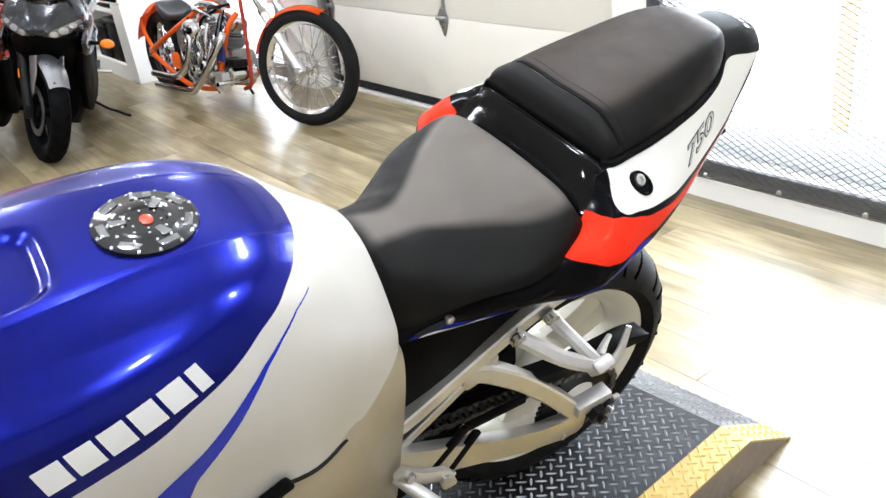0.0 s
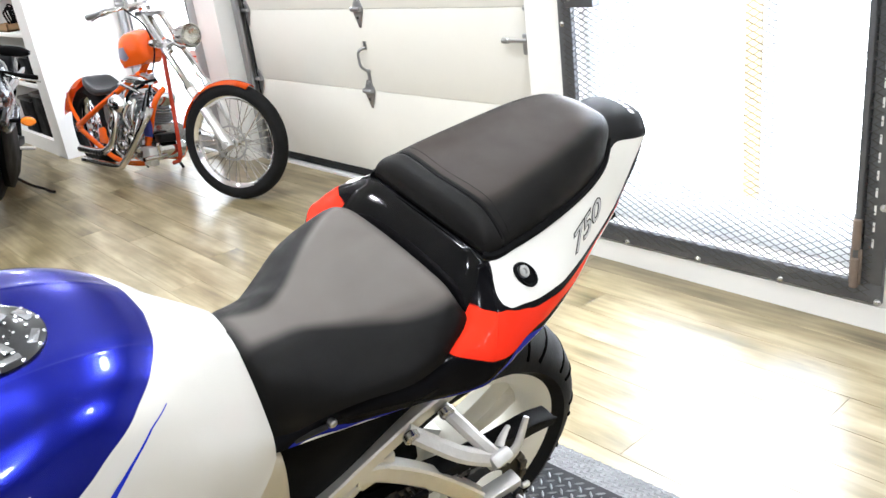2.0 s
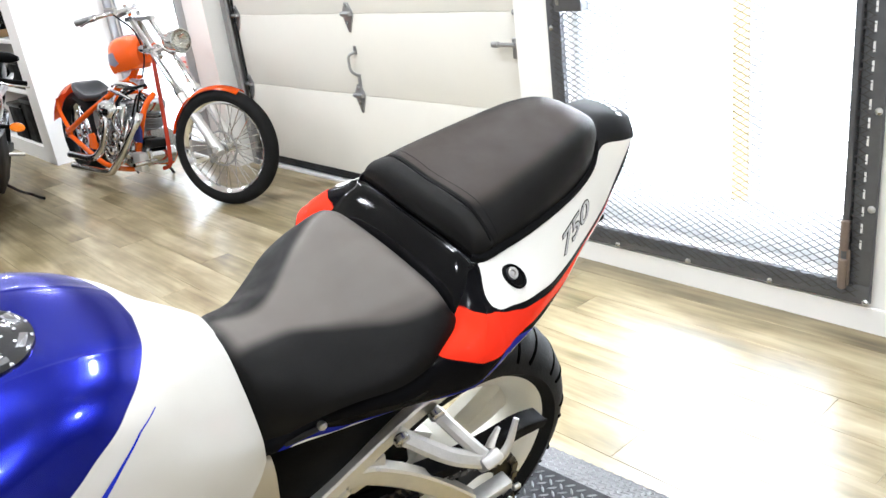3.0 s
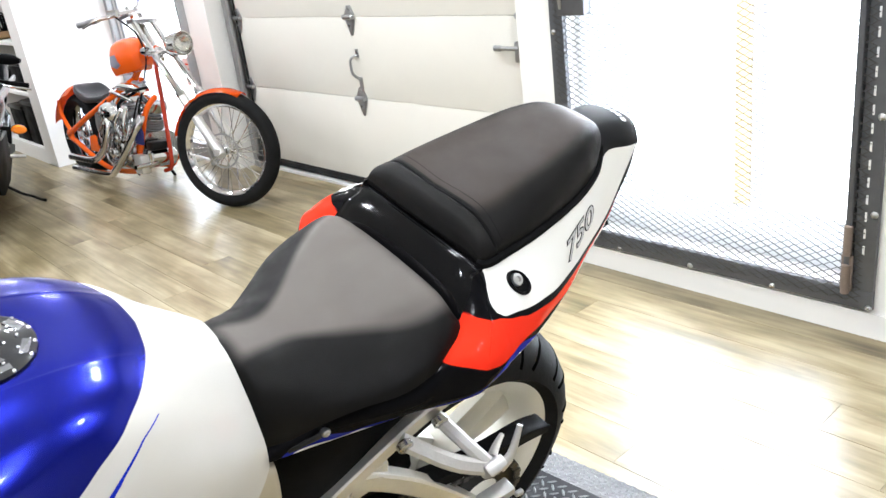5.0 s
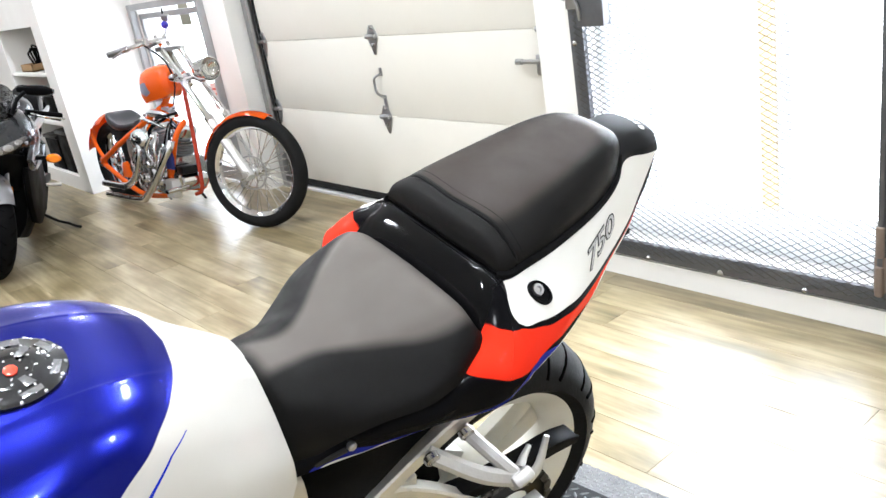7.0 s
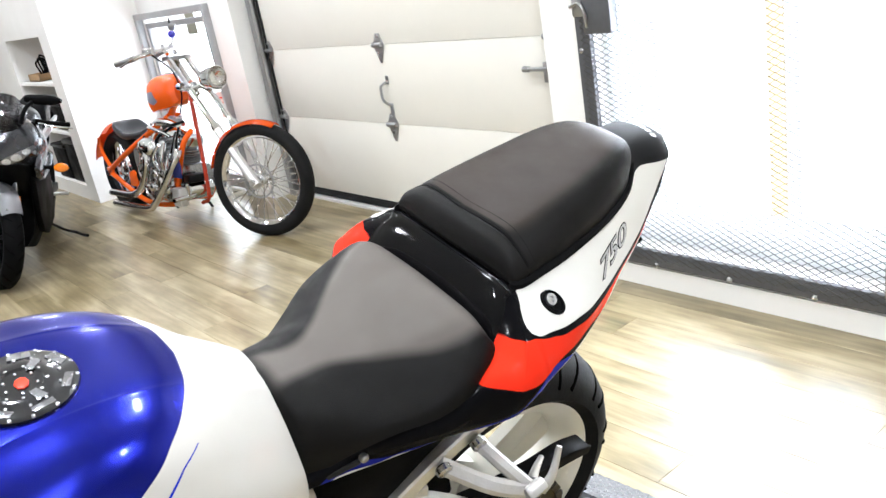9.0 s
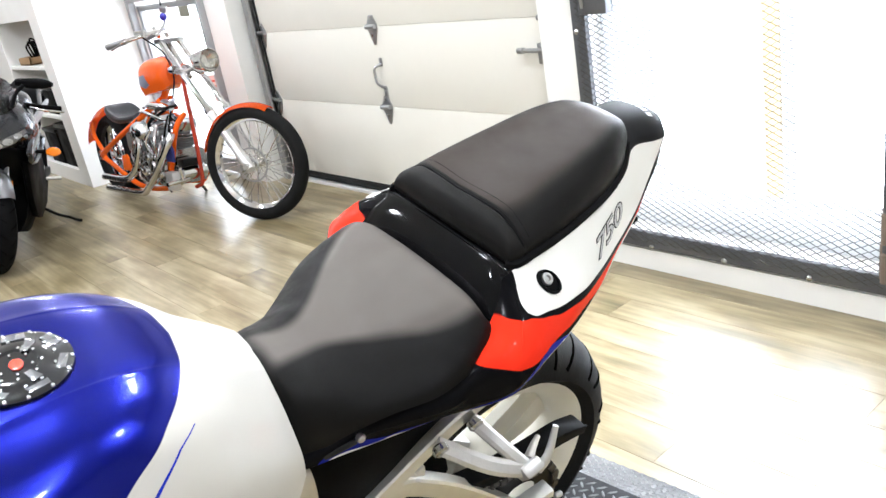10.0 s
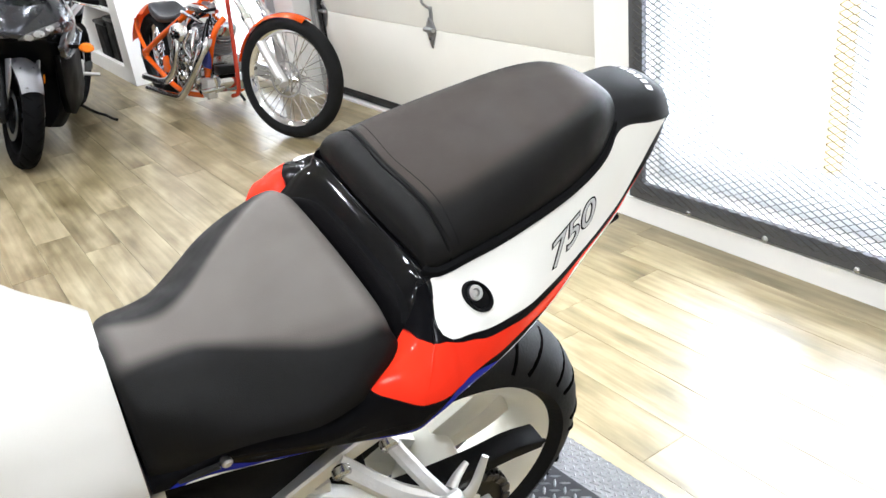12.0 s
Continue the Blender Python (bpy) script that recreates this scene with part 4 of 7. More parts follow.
def seat_material(m, crease, c0, c1, fade, nose_fade):
    """Black vinyl with a paler top field that ends along the crease; the rider seat's imitates sheen."""
    y0, y1 = crease[0][0], crease[-1][0]
    nt = m.node_tree
    bs = nt.nodes["Principled BSDF"]
    src = bs.inputs["Base Color"].links[0].from_socket
    tc, sep = nt.nodes.new("ShaderNodeTexCoord"), nt.nodes.new("ShaderNodeSeparateXYZ")
    nt.links.new(tc.outputs["Object"], sep.inputs[0])
    ab = nt.nodes.new("ShaderNodeMath")
    ab.operation = 'ABSOLUTE'
    nt.links.new(sep.outputs[0], ab.inputs[0])
    yy = nt.nodes.new("ShaderNodeMapRange")
    yy.inputs[1].default_value, yy.inputs[2].default_value = y0, y1
    nt.links.new(sep.outputs[1], yy.inputs[0])
    fc = nt.nodes.new("ShaderNodeFloatCurve")
    cv = fc.mapping.curves[0]
    pp = [((y - y0) / (y1 - y0), x / 0.2) for y, x in crease]
    cv.points[0].location, cv.points[1].location = pp[0], pp[-1]
    for q in pp[1:-1]:
        cv.points.new(*q)
    fc.mapping.update()
    nt.links.new(yy.outputs[0], fc.inputs[1])
    d = nt.nodes.new("ShaderNodeMath")
    d.operation = 'MULTIPLY_ADD'
    d.inputs[1].default_value = -5.0
    nt.links.new(ab.outputs[0], d.inputs[0])
    nt.links.new(fc.outputs[0], d.inputs[2])
    g = nt.nodes.new("ShaderNodeMapRange")
    g.interpolation_type = 'SMOOTHSTEP'
    g.inputs[1].default_value, g.inputs[2].default_value = fade
    nt.links.new(d.outputs[0], g.inputs[0])
    mx = nt.nodes.new("ShaderNodeMix")
    mx.data_type = 'RGBA'
    n = nt.nodes.new("ShaderNodeTexNoise")
    n.inputs["Scale"].default_value = 14.0
    nt.links.new(tc.outputs["Object"], n.inputs["Vector"])
    grey = nt.nodes.new("ShaderNodeMix")
    grey.data_type = 'RGBA'
    grey.inputs[6].default_value, grey.inputs[7].default_value = (*c0, 1), (*c1, 1)
    nt.links.new(n.outputs[0], grey.inputs[0])
    nose = nt.nodes.new("ShaderNodeMapRange")
    nose.interpolation_type = 'SMOOTHSTEP'
    nose.inputs[1].default_value, nose.inputs[2].default_value = nose_fade
    nt.links.new(sep.outputs[1], nose.inputs[0])
    both = nt.nodes.new("ShaderNodeMath")
    both.operation = 'MULTIPLY'
    nt.links.new(g.outputs[0], both.inputs[0])
    nt.links.new(nose.outputs[0], both.inputs[1])
    nt.links.new(both.outputs[0], mx.inputs[0])
    nt.links.new(src, mx.inputs[6])
    nt.links.new(grey.outputs[2], mx.inputs[7])
    nt.links.new(mx.outputs[2], bs.inputs["Base Color"])
    return m


# the rider seat's grey field paints in the gloss its top takes from overhead
SEAT_CREASE = [(-0.5, 0.040), (-0.47, 0.036), (-0.426, 0.029), (-0.395, 0.030), (-0.365, 0.045), (-0.335, 0.068), (-0.305, 0.092), (-0.275, 0.115), (-0.25, 0.128), (-0.23, 0.133), (-0.19, 0.130)]
part("rider_seat", loft(SEAT, 8, 6), seat_material(SEATVINYL, SEAT_CREASE, (0.098, 0.086, 0.077), (0.132, 0.118, 0.106), (-0.06, 0.06), (-0.474, -0.446)), bike, "black vinyl rider seat with a grey sheen painted on top", sharp=70, m=UNIT)


def bow(x, y, z):
    """The front of the pillion seat curves back towards its sides."""
    return x, y + 0.011 * max(0.0, min(1.0, (-0.09 - y) / 0.03)) * (x / 0.13) ** 2, z


PILLION = [
    (-0.16, [(0, 0.94), (0.08, 0.938), (0.112, 0.934), (0.121, 0.93), (0.122, 0.926)]),
    (-0.158, [(0, 0.958), (0.08, 0.955), (0.114, 0.946), (0.126, 0.934), (0.126, 0.925)]),
    (-0.15, [(0, 0.974), (0.078, 0.97), (0.112, 0.957), (0.129, 0.938), (0.13, 0.924)]),
    (-0.137, [(0, 0.981), (0.074, 0.977), (0.106, 0.963), (0.129, 0.942), (0.131, 0.925)]),
    (-0.129, [(0, 0.98), (0.074, 0.976), (0.105, 0.962), (0.128, 0.942), (0.131, 0.926)]),
    (-0.118, [(0, 0.9845), (0.074, 0.981), (0.104, 0.967), (0.127, 0.945), (0.13, 0.9265)]),
    (-0.05, [(0, 0.995), (0.072, 0.991), (0.1, 0.978), (0.121, 0.953), (0.1265, 0.9305)]),
    (0.03, [(0, 1.006), (0.068, 1.002), (0.093, 0.989), (0.109, 0.963), (0.1125, 0.934)]),
    (0.09, [(0, 1.014), (0.062, 1.01), (0.083, 0.999), (0.0945, 0.972), (0.0965, 0.937)]),
    (0.135, [(0, 1.018), (0.052, 1.014), (0.069, 1.004), (0.079, 0.98), (0.0805, 0.946)]),
    (0.162, [(0, 1.013), (0.04, 1.01), (0.054, 1.001), (0.0625, 0.983), (0.064, 0.956)]),
    (0.18, [(0, 1.003), (0.028, 1.001), (0.04, 0.995), (0.047, 0.984), (0.048, 0.968)]),
    (0.191, [(0, 0.99), (0.012, 0.989), (0.018, 0.987), (0.022, 0.983), (0.023, 0.978)]),
]
PILLION_CREASE = [(-0.17, 0.0), (-0.130, 0.0), (-0.118, 0.092), (-0.02, 0.090), (0.05, 0.080), (0.10, 0.069), (0.14, 0.054), (0.18, 0.02)]
pil = part("pillion_seat", loft(PILLION, 8, 6, shape=bow), seat_material(PILLIONVINYL, PILLION_CREASE, (0.029, 0.0225, 0.0185), (0.039, 0.030, 0.0245), (-0.02, 0.12), (-0.135, -0.122)), bike, "black pillion seat with a brown-black top panel", sharp=70, m=UNIT)
pil_tree = BVHTree.FromPolygons([v.co for v in pil.data.vertices], [f.vertices for f in pil.data.polygons])


def seat_line(y, sink, r, bend=0.0):
    """A cord across the pillion seat, half let into its cover."""
    pts = []
    for k in range(25):
        a = radians(-88 + 176 * k / 24)
        d = Vector((math.sin(a), 0, math.cos(a)))
        yy = y + bend * abs(math.sin(a)) ** 2
        hit, n, *_ = pil_tree.ray_cast(Vector((0, yy, .925)) + d * 0.3, -d)
        if hit is not None and hit.z > .926:
            pts.append(tuple(hit - d * sink))
    return tube(B(), pts, r, 8, 2)


part("seam", seat_line(-0.133, 0.0006, 0.0022, 0.011), BLACKPLASTIC, pil, "dark piping across the seat")
for y in (-0.117,):
    part("stitching", seat_line(y, 0.0004, 0.0006, 0.009), BLACKPLASTIC, pil)
# black bars stand in for the shadow under the pillion seat's edge
for s in (1, -1):
    part("seat_gasket", tube(B(), [bow(s * (h[-1][0] + 0.0005), y, h[-1][1] - 0.001) for y, h in PILLION], 0.0072, 8, 4), BLACKPLASTIC, pil, "black strip for the shadow gap under the seat")

TANK = [
    (-1.12, [(0, 0.86), (0.04, 0.857), (0.064, 0.852), (0.076, 0.847), (0.1, 0.83), (0.125, 0.8), (0.13, 0.77), (0.12, 0.7)]),
    (-1.05, [(0, 0.925), (0.05, 0.923), (0.084, 0.917), (0.096, 0.911), (0.13, 0.893), (0.17, 0.858), (0.185, 0.79), (0.17, 0.67)]),
    (-0.95, [(0, 0.963), (0.055, 0.9625), (0.089, 0.96), (0.101, 0.956), (0.15, 0.935), (0.196, 0.896), (0.212, 0.81), (0.195, 0.655)]),
    (-0.85, [(0, 0.974), (0.055, 0.9738), (0.087, 0.9725), (0.099, 0.969), (0.152, 0.947), (0.199, 0.912), (0.215, 0.825), (0.2, 0.65)]),
    (-0.75, [(0, 0.975), (0.053, 0.9752), (0.078, 0.9745), (0.09, 0.9715), (0.146, 0.954), (0.19, 0.917), (0.212, 0.83), (0.2, 0.655)]),
    (-0.68, [(0, 0.971), (0.05, 0.9715), (0.07, 0.9706), (0.082, 0.969), (0.134, 0.955), (0.176, 0.913), (0.204, 0.83), (0.196, 0.67)]),
    (-0.62, [(0, 0.959), (0.042, 0.9588), (0.062, 0.9575), (0.074, 0.956), (0.118, 0.943), (0.159, 0.905), (0.192, 0.82), (0.189, 0.662)]),
    (-0.57, [(0, 0.938), (0.036, 0.937), (0.054, 0.9345), (0.066, 0.931), (0.106, 0.915), (0.142, 0.881), (0.178, 0.81), (0.173, 0.67)]),
    (-0.53, [(0, 0.911), (0.034, 0.909), (0.05, 0.905), (0.062, 0.9), (0.096, 0.878), (0.126, 0.851), (0.16, 0.8), (0.164, 0.695)]),
    (-0.49, [(0, 0.884), (0.028, 0.881), (0.042, 0.877), (0.054, 0.872), (0.084, 0.851), (0.108, 0.831), (0.14, 0.79), (0.148, 0.729)]),
    (-0.47, [(0, 0.868), (0.024, 0.865), (0.038, 0.861), (0.048, 0.857), (0.076, 0.838), (0.098, 0.819), (0.128, 0.783), (0.134, 0.748)]),
]
# the blue ends along a line given as (outward and downward reach, distance aft)
BLUE_END = [(-1.0, -0.553), (-0.935, -0.562), (-0.905, -0.566), (-0.877, -0.5715), (-0.84, -0.5875), (-0.82, -0.599), (-0.798, -0.615), (-0.771, -0.635), (-0.745, -0.663), (-0.721, -0.687), (-0.70, -0.714), (-0.678, -0.752), (-0.651, -0.80), (-0.633, -0.859), (-0.60, -1.0), (-0.5, -1.2)]
TANKPAINT = livery("tank_livery", (0.60, 0.590, 0.560), [(C_BLUE, [(BLUE_END, "round")])], 0.2, 0.22, 0.3, C_BLUE)


def tank_dent(x, y, z):
    """The recess ahead of the filler cap, with steep rounded walls."""
    if z < 0.85:
        return x, y, z
    r = ((abs(y + 0.94) / 0.112) ** 5 + (abs(x - 0.012) / 0.066) ** 5) ** 0.2
    d = min(1.0, max(0.0, (1.04 - r) / 0.22))
    return x, y, z - 0.013 * d * d * (3 - 2 * d)


# dark bars drawn where the gap below the tank is only shaded
for s in (1, -1):
    part("tank_seal", tube(B(), [(s * (h[-1][0] + 0.0005), y, h[-1][1] - 0.004) for y, h in TANK if -0.9 < y < -0.55], 0.0032, 8, 5), RUBBERSEAL, bike, "dark strip for the shaded gap under the tank's lower edge")
tank = part("fuel_tank", loft(TANK, 18, 12, shape=tank_dent), TANKPAINT, bike, "blue over white fuel tank", sharp=70)


def rear_wheel(parent, r, w, rim_r, rim_mat, name="rear_wheel", grooves=True, spokes=3):
    """A tyre on a cast wheel, turning about x through (0, 0, 0) of parent."""
    ax = pose(0, 0, 0, 0, 90, 0)
    wh = part(name, lathe(B(), [(rim_r - 0.012, -w * .36), (rim_r + 0.004, -w * .40), (rim_r + 0.006, -w * .36), (rim_r - 0.004, -w * .30), (rim_r - 0.026, -w * .14), (rim_r - 0.026, w * .14), (rim_r - 0.004, w * .30),
                                (rim_r + 0.006, w * .36), (rim_r + 0.004, w * .40), (rim_r - 0.012, w * .36), (rim_r - 0.03, w * .30), (rim_r - 0.045, w * .12), (rim_r - 0.045, -w * .12), (rim_r - 0.03, -w * .30)], ax, 64, True), rim_mat, parent, "cream white cast wheel")
    cr = w / 2
    prof = []
    for k in range(-7, 8):
        a = radians(k * 11.5)
        prof.append((r - cr * 0.92 * (1 - math.cos(a)) * 1.0, cr * math.sin(a) / math.sin(radians(80.5))))
    prof = [(rim_r, -w * .38), (rim_r + 0.012, -w * .44), *prof, (rim_r + 0.012, w * .44), (rim_r, w * .38)]
    ty = part("tyre", lathe(B(), prof, ax, 72, True), TYRE, wh, "black street tyre with wide grooves")
    hub = part("hub", lathe(B(), [(0.0, -w * .42), (0.045, -w * .42), (0.055, -w * .34), (0.06, -w * .1), (0.06, w * .1), (0.055, w * .34), (0.045, w * .42), (0, w * .42)], ax, 36), rim_mat, wh)
    for k in range(spokes):
        a = 2 * math.pi * k / spokes + 0.5
        c, s = math.cos(a), math.sin(a)
        for o in (-0.30, 0.30):
            c2, s2 = math.cos(a + o * 0.55), math.sin(a + o * 0.55)
            part("spoke", bar(B(), [(0, 0.045 * math.cos(a + o), 0.045 * math.sin(a + o)), (0.004, (rim_r * .55) * math.cos(a + o * 0.7), (rim_r * .55) * math.sin(a + o * 0.7)), (0.0, (rim_r - 0.03) * c2, (rim_r - 0.03) * s2)], 0.034, 0.058, 5, up=(0, -s, c)), rim_mat, wh)
    if grooves:
        for k in range(26):
            a0 = 2 * math.pi * k / 26
            for s in (-1, 1):
                pts = []
                for q in range(6):
                    lat = s * (0.10 + 0.72 * q / 5)
                    a = a0 + (0.10 if s > 0 else 0.0) + 0.16 * (q / 5) ** 1.4 * (1 if k % 2 else 0.35)
                    ang = radians(80.5) * lat
                    rr = r - cr * 0.92 * (1 - math.cos(ang)) - 0.0018
                    pts.append((cr * math.sin(ang) / math.sin(radians(80.5)), rr * math.cos(a), rr * math.sin(a)))
                part("groove", tube(B(), pts, 0.0030, 5, 2, flat=1.6), GROOVE, ty)
    return wh


AY = -0.04                             # the axle, fore and aft
hubm = pose(-0.055, AY, 0.305)
wheel = rear_wheel(bike, 0.315, 0.185, 0.222, WHITEWHEEL)
wheel.matrix_local = hubm

# swing arm: flat-sided beam and upper brace on both sides, cross piece, adjusters
BEAM = [(-0.50, .495), (-0.40, .444), (-0.312, .400), (-0.259, .372), (-0.205, .346), (-0.151, .326), (-0.092, .314), (-0.050, .311), (-0.034, .302), (-0.036, .262), (-0.050, .252), (-0.088, .256), (-0.176, .280), (-0.249, .309), (-0.338, .346), (-0.42, .385), (-0.50, .43)]
for s in (1, -1):
    sa = part("swing_arm", plate(B(), BEAM, pose(s * .0935 if s > 0 else -.1155, 0, 0, 90, 0, 90), 0.022, 0.003), ALU, bike, "brushed aluminium swing arm beam", sharp=30)
    b = bar(B(), [(s * .090, -0.33, .568), (s * .091, -0.295, .558), (s * .092, -0.224, .500), (s * .094, -0.165, .440), (s * .098, -0.105, .372), (s * .101, -0.062, .318), (s * .102, -0.045, .296)], 0.030, 0.034, 6, c=0.12)
    part("brace", b, ALU, sa, sharp=30)
    b = box(B(), (0.032, 0.082, 0.030), (s * .112, -0.032, .338), (4, 0, 0), bevel=0.004)
    part("adjuster", b, ALUCAST, sa)
    b = cyl(B(), (s * .112, -0.028, .318), (s * .142, -0.028, .318), 0.021, seg=6, bevel=0.003)
    cyl(b, (s * .142, -0.028, .318), (s * .154, -0.028, .318), 0.011, seg=14, bevel=0.002)
    box(b, (0.014, 0.018, 0.034), (s * .128, 0.002, .320), (20, 0, 0), bevel=0.003)
    part("axle_nut", b, BLACKMETAL, sa)
    part("adjuster_bolt", cyl(B(), (s * .126, 0.012, .330), (s * .126, 0.030, .328), 0.006, seg=12, bevel=0.002), STEELBOLT, sa)
    part("adjuster_bolt", cyl(B(), (s * .138, -0.010, .332), (s * .150, -0.008, .332), 0.005, seg=10, bevel=0.0015), STEELBOLT, sa)
    part("beam_bolt", cyl(B(), (s * .115, -0.090, .268), (s * .121, -0.090, .268), 0.007, seg=14, bevel=0.002), STEELBOLT, sa)
b = bar(B(), [(-.100, -0.305, .552), (0, -0.315, .56), (.100, -0.305, .552)], 0.042, 0.040, 6)
part("swing_arm_bridge", b, ALU, bike)
b = box(B(), (0.030, 0.050, 0.040), (.083, -0.283, .556), (0, 0, 8), bevel=0.006)
cyl(b, (.098, -0.285, .556), (.106, -0.285, .556), 0.014, seg=18, bevel=0.003)
part("bridge_cap", b, ALUCAST, bike)

# sprocket, chain and chain guard
b = lathe(B(), [(0.045, -0.003), (0.088, -0.003), (0.088, 0.003), (0.045, 0.003)], pose(.082, AY, .315, 0, 90, 0), 44, True)
for k in range(44):
    a = 2 * math.pi * k / 44
    box(b, (0.005, 0.007, 0.010), (.082, AY + 0.091 * math.cos(a), .315 + 0.091 * math.sin(a)), (math.degrees(a) - 90, 0, 0))
part("sprocket", b, BLACKMETAL, bike, "dark toothed rear sprocket")
CHAINSTEEL = mat("chain_steel", (0.075, 0.072, 0.07), 0.38, 0.8, grain=0.4, wear=0.4, scale=120)
def chain_link(bm, p, d, wide):
    a = math.degrees(math.atan2(d[2], d[1]))
    for s in (-1, 1):
        o = (0.0105 if wide else 0.0078) * s
        box(bm, (0.0024, 0.0170, 0.0150), (p[0] + o, p[1], p[2]), (a, 0, 0), bevel=0.002, seg=1)
    q = Vector(p) + Vector((0, d[1], d[2])) * 0.0079
    cyl(bm, q - Vector((0.010, 0, 0)), q + Vector((0.010, 0, 0)), 0.0042, seg=8)
top0, top1 = Vector((.082, AY, .402)), Vector((.082, -0.56, .475))
bot0, bot1 = Vector((.082, AY, .228)), Vector((.082, -0.56, .400))
bm = B()
for a, c in ((top0, top1), (bot0, bot1)):
    d = (c - a).normalized()
    for k in range(int((c - a).length / 0.0159)):
        chain_link(bm, a + d * (k * 0.0159), d, k % 2)
for k in range(18):
    a = radians(88 - k * 10.2)
    chain_link(bm, Vector((.082, AY + 0.088 * math.cos(a), .315 + 0.088 * math.sin(a))), Vector((0, -math.sin(a), math.cos(a))), k % 2)
part("drive_chain", bm, CHAINSTEEL, bike, "greasy dark roller chain", smooth=False)
b = bar(B(), [(.082, -0.20, .470), (.082, -0.12, .456), (.082, -0.03, .448), (.080, 0.045, .447), (.078, 0.100, .432)], 0.036, 0.012, 6)
plate(b, [(-0.20, .45), (-0.12, .432), (-0.02, .425), (0.05, .425), (0.102, .418), (0.108, .434), (0.05, .452), (-0.03, .453), (-0.12, .461), (-0.20, .475)], pose(.092, 0, 0, 90, 0, 90), 0.006, 0.002)
part("chain_guard", b, BLACKPLASTIC, bike, "black plastic chain guard", sharp=30)
for a, c in (((.112, -0.385, .385), (.112, -0.325, .452)), ((.112, -0.352, .352), (.112, -0.300, .425)), ((.112, -0.325, .452), (.108, -0.20, .445))):
    part("guard_stay", bar(B(), [a, c], 0.010, 0.018), BLACKPLASTIC, bike)

# subframe rails, inner fender, frame
for s in (1, -1):
    part("subframe_rail", bar(B(), [(s * .098, -0.49, .505), (s * .098, -0.42, .538), (s * .098, -0.22, .648), (s * .095, -0.05, .70)], 0.026, 0.028, 6, c=0.12), ALU, bike)
    part("subframe_stay", bar(B(), [(s * .090, -0.45, .452), (s * .090, -0.36, .516), (s * .088, -0.28, .575)], 0.018, 0.018, 5), ALU, bike)
b = loft([(-0.46, [(0, .70), (.06, .70), (.085, .66), (.085, .50), (.07, .40)]), (-0.36, [(0, .725), (.07, .72), (.095, .69), (.095, .56), (.08, .50)]), (-0.25, [(0, .70), (.07, .70), (.09, .68), (.09, .60), (.075, .56)]),
          (-0.12, [(0, .70), (.07, .70), (.085, .69), (.085, .655), (.07, .635)]), (0.05, [(0, .75), (.06, .75), (.07, .74), (.07, .70), (.06, .69)])], 4, 3)
part("inner_fender", b, BLACKPLASTIC, bike, "black plastic inner fender")
FR = [(-1.05, [(0, .66), (.10, .66), (.165, .64), (.175, .55), (.15, .42)]), (-0.85, [(0, .66), (.12, .665), (.185, .64), (.192, .54), (.165, .40)]), (-0.66, [(0, .68), (.12, .685), (.178, .665), (.185, .54), (.16, .36)]),
      (-0.55, [(0, .73), (.11, .735), (.160, .72), (.172, .60), (.150, .34)]), (-0.475, [(0, .73), (.09, .73), (.130, .722), (.140, .61), (.122, .34)]), (-0.455, [(0, .725), (.085, .725), (.122, .712), (.130, .61), (.114, .36)])]
part("main_frame", loft(FR, 5, 4), FRAMEPAINT, bike, "pale champagne aluminium frame", sharp=50)
b = box(B(), (0.012, 0.075, 0.022), (.205, -0.695, .668), (24, 0, 0), bevel=0.005)
part("side_clip", b, BLACKPLASTIC, bike)
b = loft([(-1.0, [(0, .42), (.12, .42), (.16, .38), (.17, .28), (.14, .18)]), (-0.75, [(0, .42), (.13, .42), (.17, .38), (.175, .26), (.14, .15)]), (-0.5, [(0, .40), (.12, .40), (.15, .36), (.15, .27), (.12, .20)])], 4, 3)
part("engine_block", b, BLACKMETAL, bike, "dark engine block")

# passenger peg bracket and peg
DISCBOLT = mat("dull_bolt", (0.22, 0.215, 0.21), 0.4, 0.8, grain=0.3, scale=150)
PB = Vector((.197, -0.137, .585))
for a, r in (((.113, -0.188, .652), 0.012), ((.118, -0.256, .644), 0.015)):
    part("peg_strut", bar(B(), [a, tuple(Vector(a).lerp(PB, 0.5) + Vector((0.012, 0, -0.006 if r > 0.013 else 0.0))), tuple(PB)], 1.75 * r, 1.5 * r, 5, c=0.25, up=(1, 0, 0.6)), ALUCAST, bike, "cast aluminium passenger peg strut")
    part("strut_bolt", cyl(B(), Vector(a) + Vector((.004, 0, 0.002)), Vector(a) + Vector((.018, 0, -0.002)), 0.013, seg=16, bevel=0.003), STEELBOLT, bike)
b = box(B(), (0.022, 0.036, 0.050), tuple(PB), (18, 30, 10), bevel=0.006)
part("peg_knuckle", b, ALUCAST, bike)
part("peg_bolt", cyl(B(), PB + Vector((.008, -.003, .006)), PB + Vector((.017, -.005, .010)), 0.0075, seg=6, bevel=0.0015), DISCBOLT, bike)
for pts in ([PB + Vector((-0.010, 0.006, 0.010)), PB + Vector((-0.020, 0.022, 0.016)), Vector((.168, -0.097, .606))],
            [PB + Vector((0.004, 0.012, -0.006)), PB + Vector((0.006, 0.030, 0.016)), Vector((.191, -0.085, .642))]):
    part("passenger_peg", tube(B(), [tuple(p) for p in pts], (0.0095, 0.0048), 12, 5, flat=0.8), ALUCAST, bike, "tapered cast aluminium peg prong")
